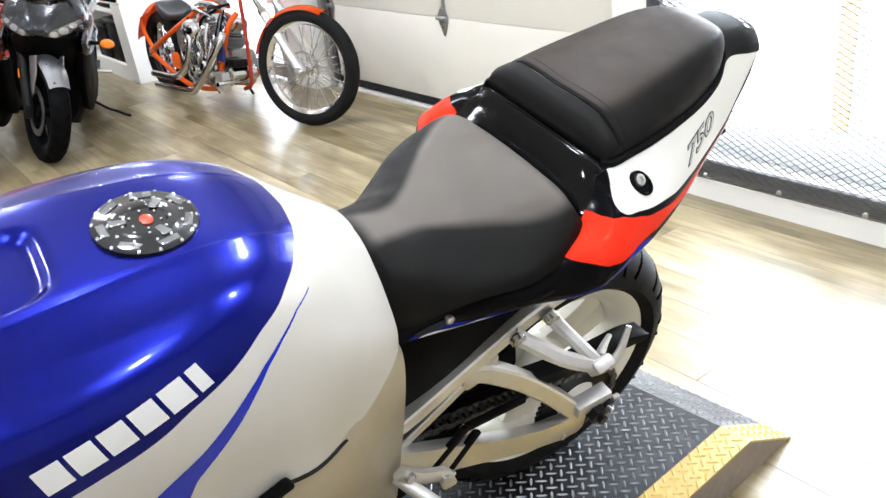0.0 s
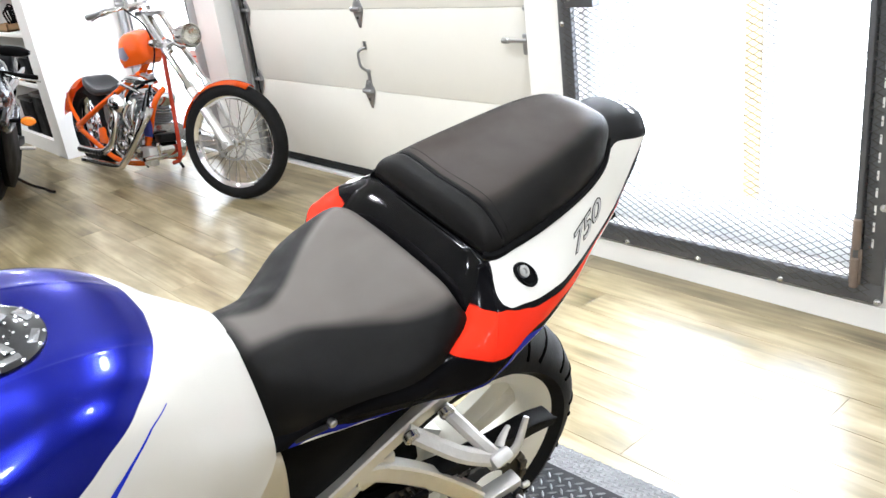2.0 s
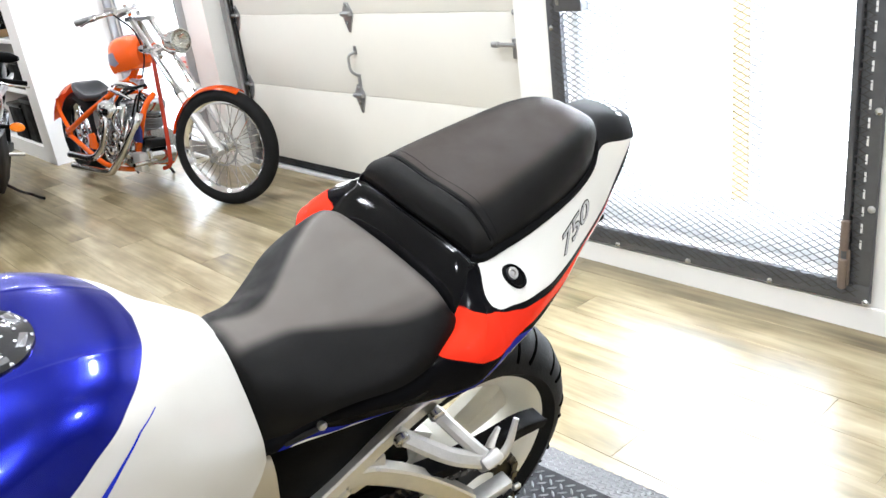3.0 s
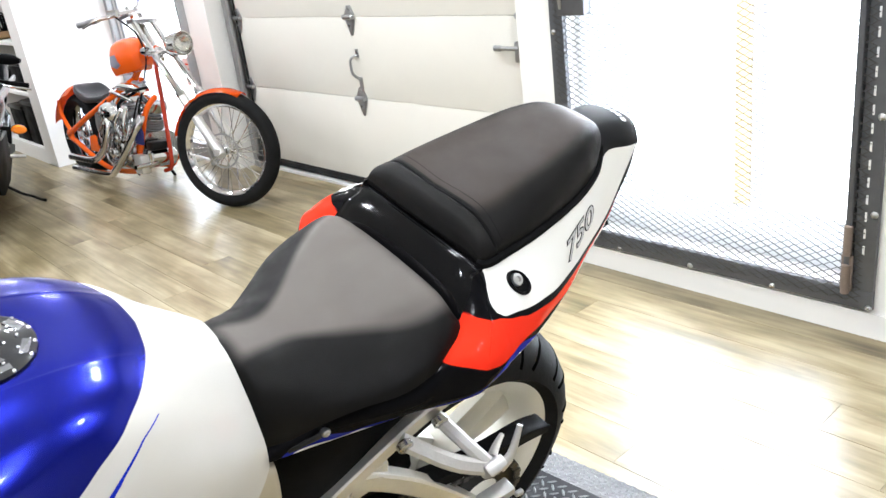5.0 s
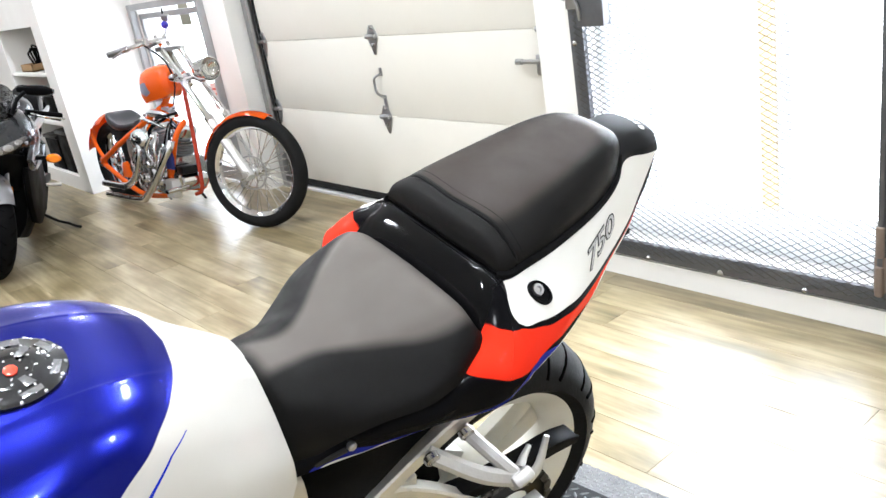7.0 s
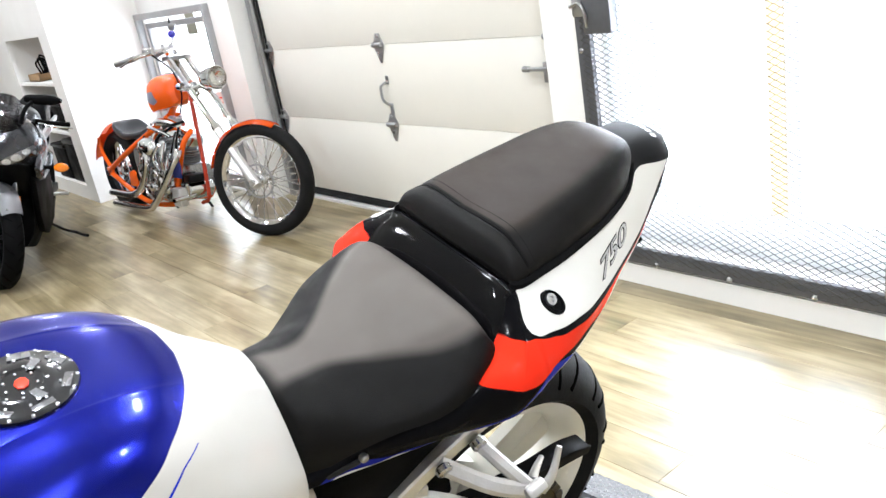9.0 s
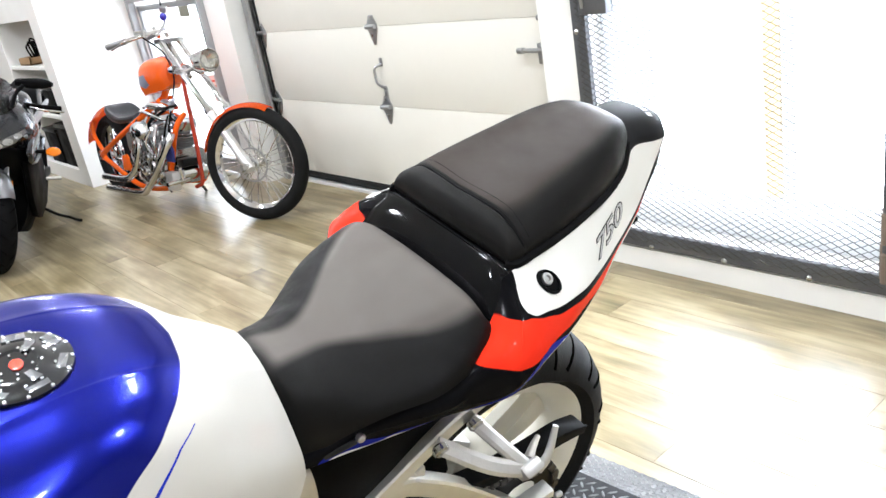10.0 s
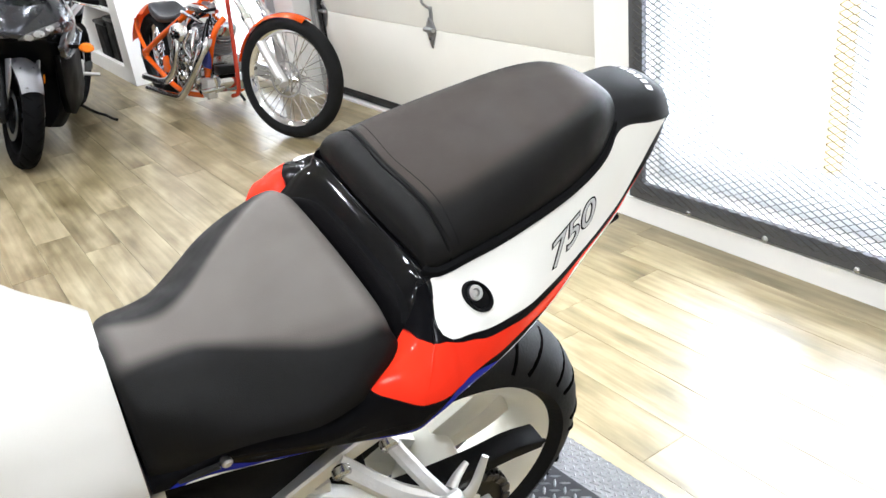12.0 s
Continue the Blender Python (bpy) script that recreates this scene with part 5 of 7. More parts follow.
part("mud_flap", plate(B(), [(-0.52, .22), (-0.40, .24), (-0.36, .31), (-0.29, .38), (-0.22, .43), (-0.185, .48), (-0.20, .58), (-0.24, .66), (-0.52, .66)], pose(.04, 0, 0, 90, 0, 90), 0.02, 0.005), BLACKPLASTIC, bike, "black plastic mud flap")
part("chain_cover", plate(B(), [(-0.50, .44), (-0.30, .405), (-0.16, .385), (-0.07, .375), (-0.07, .425), (-0.16, .445), (-0.30, .465), (-0.50, .50)], pose(.060, 0, 0, 90, 0, 90), 0.006, 0.002), BLACKPLASTIC, bike, "black inner chain cover")
part("shock_absorber", cyl(B(), (.0, -0.43, .36), (.0, -0.40, .60), 0.045, seg=20, bevel=0.008), BLACKMETAL, bike)

for p in ((.118, -0.385, .378), (.118, -0.352, .355)):
    part("slider_bolt", cyl(B(), p, (p[0] + .010, p[1], p[2]), 0.006, seg=12, bevel=0.002), STEELBOLT, bike)

# rider's foot rest and shift lever
b = tube(B(), [(.135, -0.47, .452), (.165, -0.455, .445), (.205, -0.43, .43)], 0.012, 12, 5)
part("foot_rest", b, ALUCAST, bike)
b = bar(B(), [(.150, -0.475, .485), (.155, -0.44, .455), (.158, -0.40, .435), (.160, -0.385, .40)], 0.014, 0.026, 5)
part("heel_bracket", b, ALUCAST, bike)
for p in ((.156, -0.462, .478), (.160, -0.398, .432)):
    part("bracket_bolt", cyl(B(), p, (p[0] + .012, p[1], p[2]), 0.009, seg=14, bevel=0.002), STEELBOLT, bike)

# tail fasteners, filler cap, side bolts
TB = UNIT @ pose(.163, -0.110, .902, 0, 44, 6)
b = lathe(B(), [(0.0, -0.004), (0.0125, -0.004), (0.0155, 0.0025), (0.0175, 0.0035), (0.0185, 0.001), (0.0185, -0.006)], TB @ pose(0.0045, 0.003, 0, 0, 0, 25) @ Matrix.Diagonal((1.12, 0.80, 1, 1)), 28)
part("lock_rim", b, BLACKPLASTIC, bike)
part("lock_recess", lathe(B(), [(0, 0.0008), (0.0135, 0.0008), (0.0145, -0.003), (0, -0.003)], TB @ pose(0.0045, 0.003, 0, 0, 0, 25) @ Matrix.Diagonal((1.12, 0.80, 1, 1)), 28), BLACKPLASTIC, bike)
part("tail_bolt", lathe(B(), [(0, 0.002), (0.0035, 0.002), (0.005, 0.005), (0.0085, 0.0045), (0.0095, 0.0), (0.0095, -0.004)], TB @ pose(-0.001, 0, 0), 24), STEELBOLT, bike, "bright hex bolt in the tail")
part("seat_strap", bar(B(), [(.1075, -0.458, .742), (.117, -0.43, .751), (.1235, -0.404, .757)], 0.005, 0.008, 4), mat("strap_rubber", (0.016, 0.016, 0.0165), 0.6, grain=0.2, spec=0.2), bike, "dark grey strap beside the seat", m=UNIT)
part("seat_bolt", cyl(B(), (.112, -0.396, .757), (.1265, -0.396, .7555), 0.0065, seg=16, bevel=0.002), STEELBOLT, bike, m=UNIT)

CAP = pose(0.0110, -0.7230, 0.9738, -3.4, 0, 0)
CARBON = mat("cap_resin", (0.012, 0.012, 0.014), 0.14, 0.3, grain=0.4, wear=0.3, scale=150, coat=0.6)
cap = part("filler_cap", lathe(B(), [(0, 0.006), (0.022, 0.006), (0.024, 0.008), (0.036, 0.008), (0.038, 0.0065), (0.052, 0.0065), (0.057, 0.004), (0.058, -0.006), (0.0, -0.006)], CAP, 48), CARBON, bike, "domed carbon-look filler cap cover")
rng = random.Random(11)
for k in range(7):                       # outer windows of bright metal under the resin
    a = 2 * math.pi * (k + 0.3) / 7
    b = plate(B(), [(-0.0045, -0.012), (0.0045, -0.011), (0.0045, 0.011), (-0.0045, 0.012)], CAP @ pose(0.046 * math.cos(a), 0.046 * math.sin(a), 0.0063, 0, 0, math.degrees(a)), 0.0008, 0.0003)
    part("cap_segment", b, mat("cap_metal", (0.30, 0.30, 0.31), 0.25, 0.9, grain=0.6, wear=0.6, scale=400) if k == 0 else bpy.data.materials["cap_metal"], cap)
for ring, n, r in ((0.0545, 14, 0.0026), (0.0395, 12, 0.0022), (0.026, 9, 0.0024), (0.017, 6, 0.0018)):
    for k in range(n):
        a = 2 * math.pi * (k + rng.uniform(-0.15, 0.15)) / n
        z = 0.0045 if ring > 0.05 else 0.0065
        part("cap_bolt", lathe(B(), [(0, r * 0.9), (r * 0.6, r * 0.75), (r, 0.0004), (r, -0.001), (0, -0.001)], CAP @ pose(ring * math.cos(a), ring * math.sin(a), z), 10), CHROME, cap)
for k in range(3):
    a = 2 * math.pi * k / 3 + 0.4
    b = plate(B(), [(-0.010, -0.004), (0.008, -0.006), (0.008, 0.006), (-0.010, 0.004)], CAP @ pose(0.030 * math.cos(a), 0.030 * math.sin(a), 0.0078, 0, 0, math.degrees(a)), 0.0008, 0.0003)
    part("cap_segment", b, bpy.data.materials["cap_metal"], cap)
b = plate(B(), [(0.0095 * math.cos(2 * math.pi * k / 8), 0.0075 * math.sin(2 * math.pi * k / 8)) for k in range(8)], CAP @ pose(0.001, 0.001, 0.006), 0.0018, 0.0005)
part("cap_badge", b, REDPAINT, cap, "small red badge")
b = box(B(), (0.008, 0.016, 0.010), (.103, 0.158, .856), (20, 10, 0), bevel=0.002)
part("tail_tab", b, BLACKPLASTIC, bike, "black rubber tab under the tail", m=UNIT)

# ---- marks laid on the painted bodywork ----


def surface(ob):
    return BVHTree.FromPolygons([v.co for v in ob.data.vertices], [p.vertices for p in ob.data.polygons])


def on_side(bm, tree, lift, side=1):
    """Lays a flat (y, z) mesh onto a body's left side."""
    for v in bm.verts:
        y, z = v.co.x, v.co.y
        hit, n, *_ = tree.ray_cast(Vector((side * 0.5, y, z)), Vector((-side, 0, 0)))
        if hit is None:
            hit, n, *_ = tree.find_nearest(Vector((side * 0.2, y, z)))
        if n.x * side < 0:
            n = -n
        v.co = hit + n * lift
    return bm


def outline(pts, cut=0.012):
    bm = B()
    f = bm.faces.new([bm.verts.new((y, z, 0)) for y, z in pts])
    bmesh.ops.triangulate(bm, faces=[f])
    for _ in range(3):
        long = [e for e in bm.edges if e.calc_length() > cut]
        if not long:
            break
        bmesh.ops.subdivide_edges(bm, edges=long, cuts=1)
        bmesh.ops.triangulate(bm, faces=bm.faces[:])
    return bm


def strip(a, b, n=48, m=4):
    """A flat band between two edge lines that run the same way."""
    def along(pts):
        p = np.array(pts, float)
        l = np.concatenate([[0], np.cumsum(np.hypot(*np.diff(p, axis=0).T))])
        q = np.linspace(0, l[-1], n)
        return np.stack([np.interp(q, l, p[:, 0]), np.interp(q, l, p[:, 1])], 1)
    bm, rows = B(), []
    for p, q in zip(along(a), along(b)):
        rows.append([bm.verts.new((*(p + (q - p) * k / m), 0)) for k in range(m + 1)])
    for r0, r1 in zip(rows, rows[1:]):
        for k in range(m):
            bm.faces.new((r0[k], r0[k + 1], r1[k + 1], r1[k]))
    return bm


def text_mesh(body, size, shear=0.0, offset=0.0):
    cu = bpy.data.curves.new("numerals", 'FONT')
    cu.body, cu.size, cu.shear, cu.offset, cu.align_x = body, size, shear, offset, 'LEFT'
    ob = new("numerals", cu)
    me = bpy.data.meshes.new_from_object(ob.evaluated_get(bpy.context.evaluated_depsgraph_get()))
    bpy.data.objects.remove(ob)
    bm = B()
    bm.from_mesh(me)
    bmesh.ops.triangulate(bm, faces=bm.faces[:])
    return bm


tank_tree, tail_tree = surface(tank), surface(tail)
STRIPE_UP = [(-0.5889, 0.9133), (-0.613, 0.9106), (-0.6433, 0.8968), (-0.6702, 0.8833), (-0.6963, 0.8655), (-0.7233, 0.844), (-0.7529, 0.8193), (-0.7886, 0.7957), (-0.8104, 0.7805), (-0.835, 0.745)]
STRIPE_LOW = [(-0.5874, 0.9124), (-0.6109, 0.9093), (-0.6401, 0.8949), (-0.6647, 0.8799), (-0.6868, 0.8592), (-0.7098, 0.834), (-0.7368, 0.8061), (-0.7664, 0.7757), (-0.7781, 0.7496), (-0.79, 0.715)]
SWOOSHBLUE = mat("decal_blue", (0.010, 0.024, 0.42), 0.25, coat=0.3, spec=0.3)
part("side_stripe", on_side(strip(STRIPE_UP, STRIPE_LOW), tank_tree, 0.0006), SWOOSHBLUE, tank, "blue pointed stripe")
# maker's mark as six plain slanting blocks
a0, a1, b0, b1 = Vector((-0.902, .856)), Vector((-0.7085, .902)), Vector((-0.910, .887)), Vector((-0.721, .9275))
for k in range(6):
    f0, f1 = (k + 0.06) / 6, (k + (0.9 if k < 5 else 0.5)) / 6
    q = [a0.lerp(a1, f0), a0.lerp(a1, f1), b0.lerp(b1, f1), b0.lerp(b1, f0)]
    part("mark_block", on_side(outline([tuple(p) for p in q], 0.008), tank_tree, 0.0006), DECAL, tank, "white block of the maker's mark")
# the displacement figures on the tail
def figures(offset, lift, mt, name, label):
    bm = text_mesh("750", 0.0310, 0.34, offset)
    ang = math.atan2(0.8889 - 0.8759, 0.0962 - 0.0058)
    for v in bm.verts:
        x, y = v.co.x * 2.2, v.co.y
        v.co = Vector((0.003 + x * math.cos(ang) - y * math.sin(ang), 0.8765 + x * math.sin(ang) + y * math.cos(ang), 0))
    return part(name, on_side(bm, tail_tree, lift), mt, tail, label, smooth=False)
figures(0.0013, 0.0006, BLACKPLASTIC, "figure_outline", "black outline of the figures")
figures(0.0, 0.0012, DECALGREY, "displacement_mark", "grey figures 750")
# small mark across the rear cap, as plain bars
for k in range(6):
    x = -0.036 + k * 0.0126
    bm = box(B(), (0.0075, 0.0095, 0.0006), (x + 0.006, 0.256 - 4.5 * x ** 2, 0), (0, 0, -440 * x))
    for v in bm.verts:
        hit, n, *_ = tail_tree.ray_cast(Vector((v.co.x, v.co.y, 1.2)), Vector((0, 0, -1)))
        v.co.z += hit.z + 0.0008
    part("mark_bar", bm, DECALGREY, tail, smooth=False)

# ---- the orange custom motorcycle: x forward, y to its left, z up, from the front tyre's footprint ----
chop = thing("chopper_motorcycle", pose(-4.268, 2.065, 0, -6, 0, 5), "orange custom chopper motorcycle with chrome engine and spoked wheels", "motorcycle")
STEER = 24.0
DULLRED = mat("red_orange_paint", (0.42, 0.035, 0.014), 0.25, grain=0.05, wear=0.1, scale=30, coat=0.3)
ENGINE = mat("engine_metal", (0.62, 0.62, 0.63), 0.2, 1.0, grain=0.3, wear=0.5, scale=60, bump=0.1, tint=(0.2, 0.2, 0.21))
FINMETAL = mat("fin_metal", (0.32, 0.32, 0.33), 0.3, 0.9, grain=0.3, wear=0.4, scale=60)


def spoked_wheel(parent, name, m, r, tw, rim_r, n, label):
    """Tyre, chrome rim, hub, laced spokes and a brake disc, about the y axis of m."""
    ax = m @ pose(0, 0, 0, 90, 0, 0)
    wh = part(name, lathe(B(), [(rim_r, -0.030), (rim_r + 0.010, -0.034), (rim_r + 0.010, -0.026), (rim_r - 0.012, -0.010), (rim_r - 0.012, 0.010), (rim_r + 0.010, 0.026), (rim_r + 0.010, 0.034), (rim_r, 0.030),
                                (rim_r - 0.020, 0.012), (rim_r - 0.020, -0.012)], ax, 64, True), CHROME, parent, label)
    prof = [(rim_r, -tw * .36)]
    for k in range(-6, 7):
        a = radians(k * 14)
        prof.append((r - (r - rim_r) * 0.62 * (1 - math.cos(a)) * 1.05, tw / 2 * math.sin(a) / math.sin(radians(84))))
    prof.append((rim_r, tw * .36))
    part("tyre", lathe(B(), prof, ax, 64, True), TYRE, wh, "black rubber tyre")
    part("hub", lathe(B(), [(0, -0.055), (0.022, -0.055), (0.024, -0.042), (0.038, -0.040), (0.038, -0.034), (0.024, -0.030), (0.022, 0.030), (0.038, 0.034), (0.038, 0.040), (0.024, 0.042), (0.022, 0.055), (0, 0.055)], ax, 28), CHROME, wh)
    part("brake_disc", lathe(B(), [(0.092, 0.045), (0.102, 0.045), (0.102, 0.048), (0.092, 0.048)], ax, 40, True), GALV, wh)
    for k in range(n):
        a = 2 * math.pi * k / n
        s = 1 if k % 2 else -1
        t = a + (0.55 if (k // 2) % 2 else -0.55)
        p0 = m @ Vector((0.035 * math.cos(t), s * 0.036, 0.035 * math.sin(t)))
        p1 = m @ Vector(((rim_r - 0.014) * math.cos(a), s * 0.006, (rim_r - 0.014) * math.sin(a)))
        part("spoke", cyl(B(), p0, p1, 0.0026, seg=6), CHROME, wh)
    return wh


FW = pose(0.0, 0, 0.338, 0, 0, STEER)
spoked_wheel(chop, "front_wheel", FW, 0.338, 0.088, 0.266, 40, "tall chrome spoked front wheel")
spoked_wheel(chop, "rear_wheel", pose(-1.83, 0, 0.295), 0.295, 0.17, 0.21, 32, "chrome spoked rear wheel with a fat tyre")
lat = Vector((-math.sin(radians(STEER)), math.cos(radians(STEER)), 0))
fwd = Vector((math.cos(radians(STEER)), math.sin(radians(STEER)), 0))
HUBP, NECK = Vector((0, 0, 0.338)), Vector((-0.80, 0, 1.07))
for s in (1, -1):
    lo, hi = HUBP + lat * s * 0.085, NECK + lat * s * 0.09
    mid = lo.lerp(hi, 0.41)
    part("fork_slider", tube(B(), [tuple(lo - (hi - lo).normalized() * 0.03), tuple(mid)], 0.028, 16), ALUCAST, chop, "grey fork slider")
    part("fork_tube", cyl(B(), mid, hi, 0.0185, seg=18, bevel=0.002), CHROME, chop)
    part("fork_collar", cyl(B(), mid - (hi - lo) * 0.012, mid + (hi - lo) * 0.03, 0.029, seg=18, bevel=0.004), CHROME, chop)
    part("axle_cap", cyl(B(), lo - lat * s * 0.01, lo + lat * s * 0.035, 0.022, seg=16, bevel=0.004), CHROME, chop)
for k in (0.74, 0.99):
    c = HUBP.lerp(NECK, k)
    part("triple_clamp", bar(B(), [tuple(c - lat * 0.115), tuple(c), tuple(c + lat * 0.115)], 0.05, 0.03, 3), CHROME, chop)
part("steering_head", cyl(B(), NECK + Vector((-0.02, 0, -0.03)), Vector((-0.62, 0, 0.83)), 0.026, seg=20, bevel=0.006), CHROME, chop)


def arc_fender(name, m, r, w, a0, a1, mt, label, depth=0.03):
    """A curved mudguard round the y axis of m, with turned-down sides."""
    b, rows = B(), []
    n = 28
    for k in range(n + 1):
        a = radians(a0 + (a1 - a0) * k / n)
        row = []
        for q in range(9):
            u = -1 + q / 4
            rr = r - depth * abs(u) ** 2.5
            row.append(b.verts.new(m @ Vector((rr * math.cos(a), u * w / 2, rr * math.sin(a)))))
        rows.append(row)
    for p, q in zip(rows, rows[1:]):
        for k in range(8):
            b.faces.new((p[k], p[k + 1], q[k + 1], q[k]))
    bmesh.ops.solidify(b, geom=b.faces[:], thickness=0.004)
    return part(name, b, mt, chop, label)


arc_fender("front_fender", FW, 0.352, 0.088, 66, 168, ORANGE, "narrow orange front fender", 0.022)
arc_fender("rear_fender", pose(-1.83, 0, 0.295), 0.355, 0.25, 88, 166, ORANGE, "wide orange rear fender", 0.075)
# frame
part("backbone", tube(B(), [(-0.66, 0, 0.90), (-0.82, 0, 0.85), (-1.02, 0, 0.70), (-1.10, 0, 0.645)], 0.022, 14, 6), ORANGE, chop)
part("down_tube", tube(B(), [(-0.70, 0, 0.86), (-0.70, 0, 0.72), (-0.685, 0, 0.47), (-0.68, 0, 0.24), (-0.70, 0, 0.16), (-0.78, 0, 0.13)], 0.0135, 14, 6), DULLRED, chop, "straight red-orange front down tube")
for s in (1, -1):
    part("seat_stay", tube(B(), [(-0.98, s * 0.03, 0.70), (-1.15, s * 0.10, 0.60), (-1.50, s * 0.13, 0.455), (-1.84, s * 0.135, 0.315)], 0.019, 14, 6), ORANGE, chop, "orange rear frame tube")
    part("cradle_tube", tube(B(), ([(-0.70, -0.03, 0.62), (-0.72, -0.10, 0.53)] if s < 0 else []) + [(-0.80, s * 0.125, 0.32 if s < 0 else 0.22), (-0.87, s * 0.13, 0.18), (-0.96, s * 0.13, 0.13), (-1.35, s * 0.13, 0.125), (-1.83, s * 0.135, 0.285)], 0.0175, 14, 6), ORANGE, chop, "orange lower frame tube")
    part("fender_strut", tube(B(), [(-1.83, s * 0.125, 0.31), (-1.98, s * 0.115, 0.43), (-2.03, s * 0.10, 0.53)], 0.014, 12, 4), ORANGE, chop)
    part("axle_plate", box(B(), (0.09, 0.02, 0.07), (-1.84, s * 0.135, 0.30), bevel=0.008), ORANGE, chop)
    part("axle_nut", cyl(B(), (-1.83, s * 0.14, 0.295), (-1.83, s * 0.17, 0.295), 0.018, seg=6, bevel=0.003), CHROME, chop)

# fuel tank
CT = [(0.86, [(0, .93), (.025, .928), (.042, .90), (.046, .84), (.03, .80)]), (0.90, [(0, .956), (.048, .951), (.076, .918), (.082, .84), (.055, .775)]), (0.98, [(0, .968), (.056, .960), (.088, .922), (.096, .83), (.070, .755)]),
      (1.10, [(0, .958), (.056, .950), (.088, .912), (.097, .815), (.072, .740)]), (1.19, [(0, .928), (.048, .920), (.076, .888), (.084, .79), (.060, .725)]), (1.235, [(0, .88), (.03, .875), (.048, .85), (.05, .78), (.035, .73)])]
ct = part("fuel_tank", loft(CT, 6, 5), ORANGE, chop, "tall orange fuel tank", m=pose(0.05, 0, 0, 0, 0, 90))
part("filler_cap", cyl(B(), (-0.95, 0, 0.955), (-0.95, 0, 0.975), 0.03, seg=24, bevel=0.006), CHROME, chop)
fl = [(1.03, .80), (1.10, .775), (1.17, .79), (1.21, .83), (1.16, .855), (1.08, .865)]
part("tank_flame", on_side(outline(fl, 0.02), surface(ct), 0.0015, -1), mat("flame_grey", (0.22, 0.22, 0.28), 0.25, coat=0.6), ct, "grey painted flame panel")

# seat, oil tank, battery
CS = [(1.30, [(0, .625), (.04, .622), (.06, .61), (.065, .595), (.055, .58)]), (1.38, [(0, .600), (.06, .602), (.085, .60), (.092, .582), (.08, .565)]), (1.48, [(0, .588), (.07, .594), (.105, .602), (.112, .578), (.09, .555)]),
      (1.58, [(0, .610), (.07, .620), (.112, .640), (.116, .60), (.09, .565)]), (1.65, [(0, .662), (.07, .672), (.100, .668), (.104, .625), (.08, .585)]), (1.70, [(0, .676), (.05, .674), (.074, .662), (.078, .62), (.06, .595)])]
part("seat", loft(CS, 6, 5), mat("chopper_vinyl", (0.02, 0.021, 0.024), 0.35, grain=0.2, scale=120, bump=0.2), chop, "black vinyl solo seat with a raised back", m=pose(-0.085, 0, -0.022, 0, 0, 90))
part("oil_tank", loft([(1.28, [(0, .53), (.06, .53), (.10, .50), (.11, .40), (.08, .30)]), (1.38, [(0, .545), (.08, .54), (.125, .505), (.13, .40), (.10, .28)]), (1.47, [(0, .52), (.06, .515), (.095, .48), (.10, .38), (.08, .29)])], 4, 4), GALV, chop, "grey metal oil tank", m=pose(0, 0, 0, 0, 0, 90))
b = plate(B(), [(-0.07, 0.0), (0.05, 0.0), (0.075, 0.07), (0.02, 0.115), (-0.06, 0.10)], pose(-1.47, -0.125, 0.215, 90, 0, 0), 0.012, 0.004)
part("side_cover", b, ORANGE, chop, "orange side cover")

# V-twin engine with finned cylinders
part("crankcase", loft([(0.80, [(0, .38), (.08, .38), (.115, .34), (.12, .24), (.09, .16)]), (0.92, [(0, .40), (.10, .40), (.14, .36), (.145, .24), (.11, .14)]), (1.10, [(0, .40), (.10, .40), (.14, .36), (.145, .25), (.11, .14)]), (1.26, [(0, .37), (.08, .37), (.12, .33), (.125, .24), (.10, .16)])], 4, 4), ENGINE, chop, "polished engine crankcase", m=pose(0, 0, 0, 0, 0, 90))
part("cam_cover", lathe(B(), [(0, 0.035), (0.05, 0.034), (0.085, 0.024), (0.095, 0.008), (0.097, 0), (0, 0)], pose(-0.99, -0.142, 0.27, 90, 0, 0), 32), CHROME, chop)
part("ignition_cover", lathe(B(), [(0, 0.018), (0.028, 0.016), (0.036, 0.008), (0.038, 0), (0, 0)], pose(-0.97, -0.172, 0.285, 90, 0, 0), 24), CHROME, chop)
for ang, nm in ((24, "front"), (-22, "rear")):
    d = Vector((math.sin(radians(ang)), 0, math.cos(radians(ang))))
    base = Vector((-1.0 + 0.10 * (1 if ang > 0 else -1), 0, 0.37))
    cy = part("cylinder", cyl(B(), base - d * 0.02, base + d * 0.17, 0.055, seg=24), FINMETAL, chop)
    for k in range(8):
        part("fin", cyl(B(), base + d * (0.015 + 0.018 * k), base + d * (0.022 + 0.018 * k), 0.082 if k < 7 else 0.078, seg=28, bevel=0.002), FINMETAL if k < 6 else ENGINE, cy)
    m, _ = frame_to(base + d * 0.165, base + d * 0.25)
    part("rocker_box", box(B(), (0.15, 0.13, 0.075), tuple(base + d * 0.205), (0, ang, 0), bevel=0.018), CHROME, chop, "chrome rocker box")
    for s in (-0.035, 0.0):
        part("push_rod", cyl(B(), base + Vector((s, -0.10, -0.03)), base + d * 0.18 + Vector((s * 0.6, -0.075, 0)), 0.010, seg=12), CHROME, chop)
b = lathe(B(), [(0, 0.055), (0.035, 0.053), (0.075, 0.040), (0.092, 0.018), (0.095, 0), (0, 0)], pose(-1.09, -0.165, 0.505, 90, 0, 0) @ Matrix.Diagonal((1.05, 0.72, 1, 1)), 32)
ac = part("air_cleaner", b, CHROME, chop, "oval chrome air cleaner")
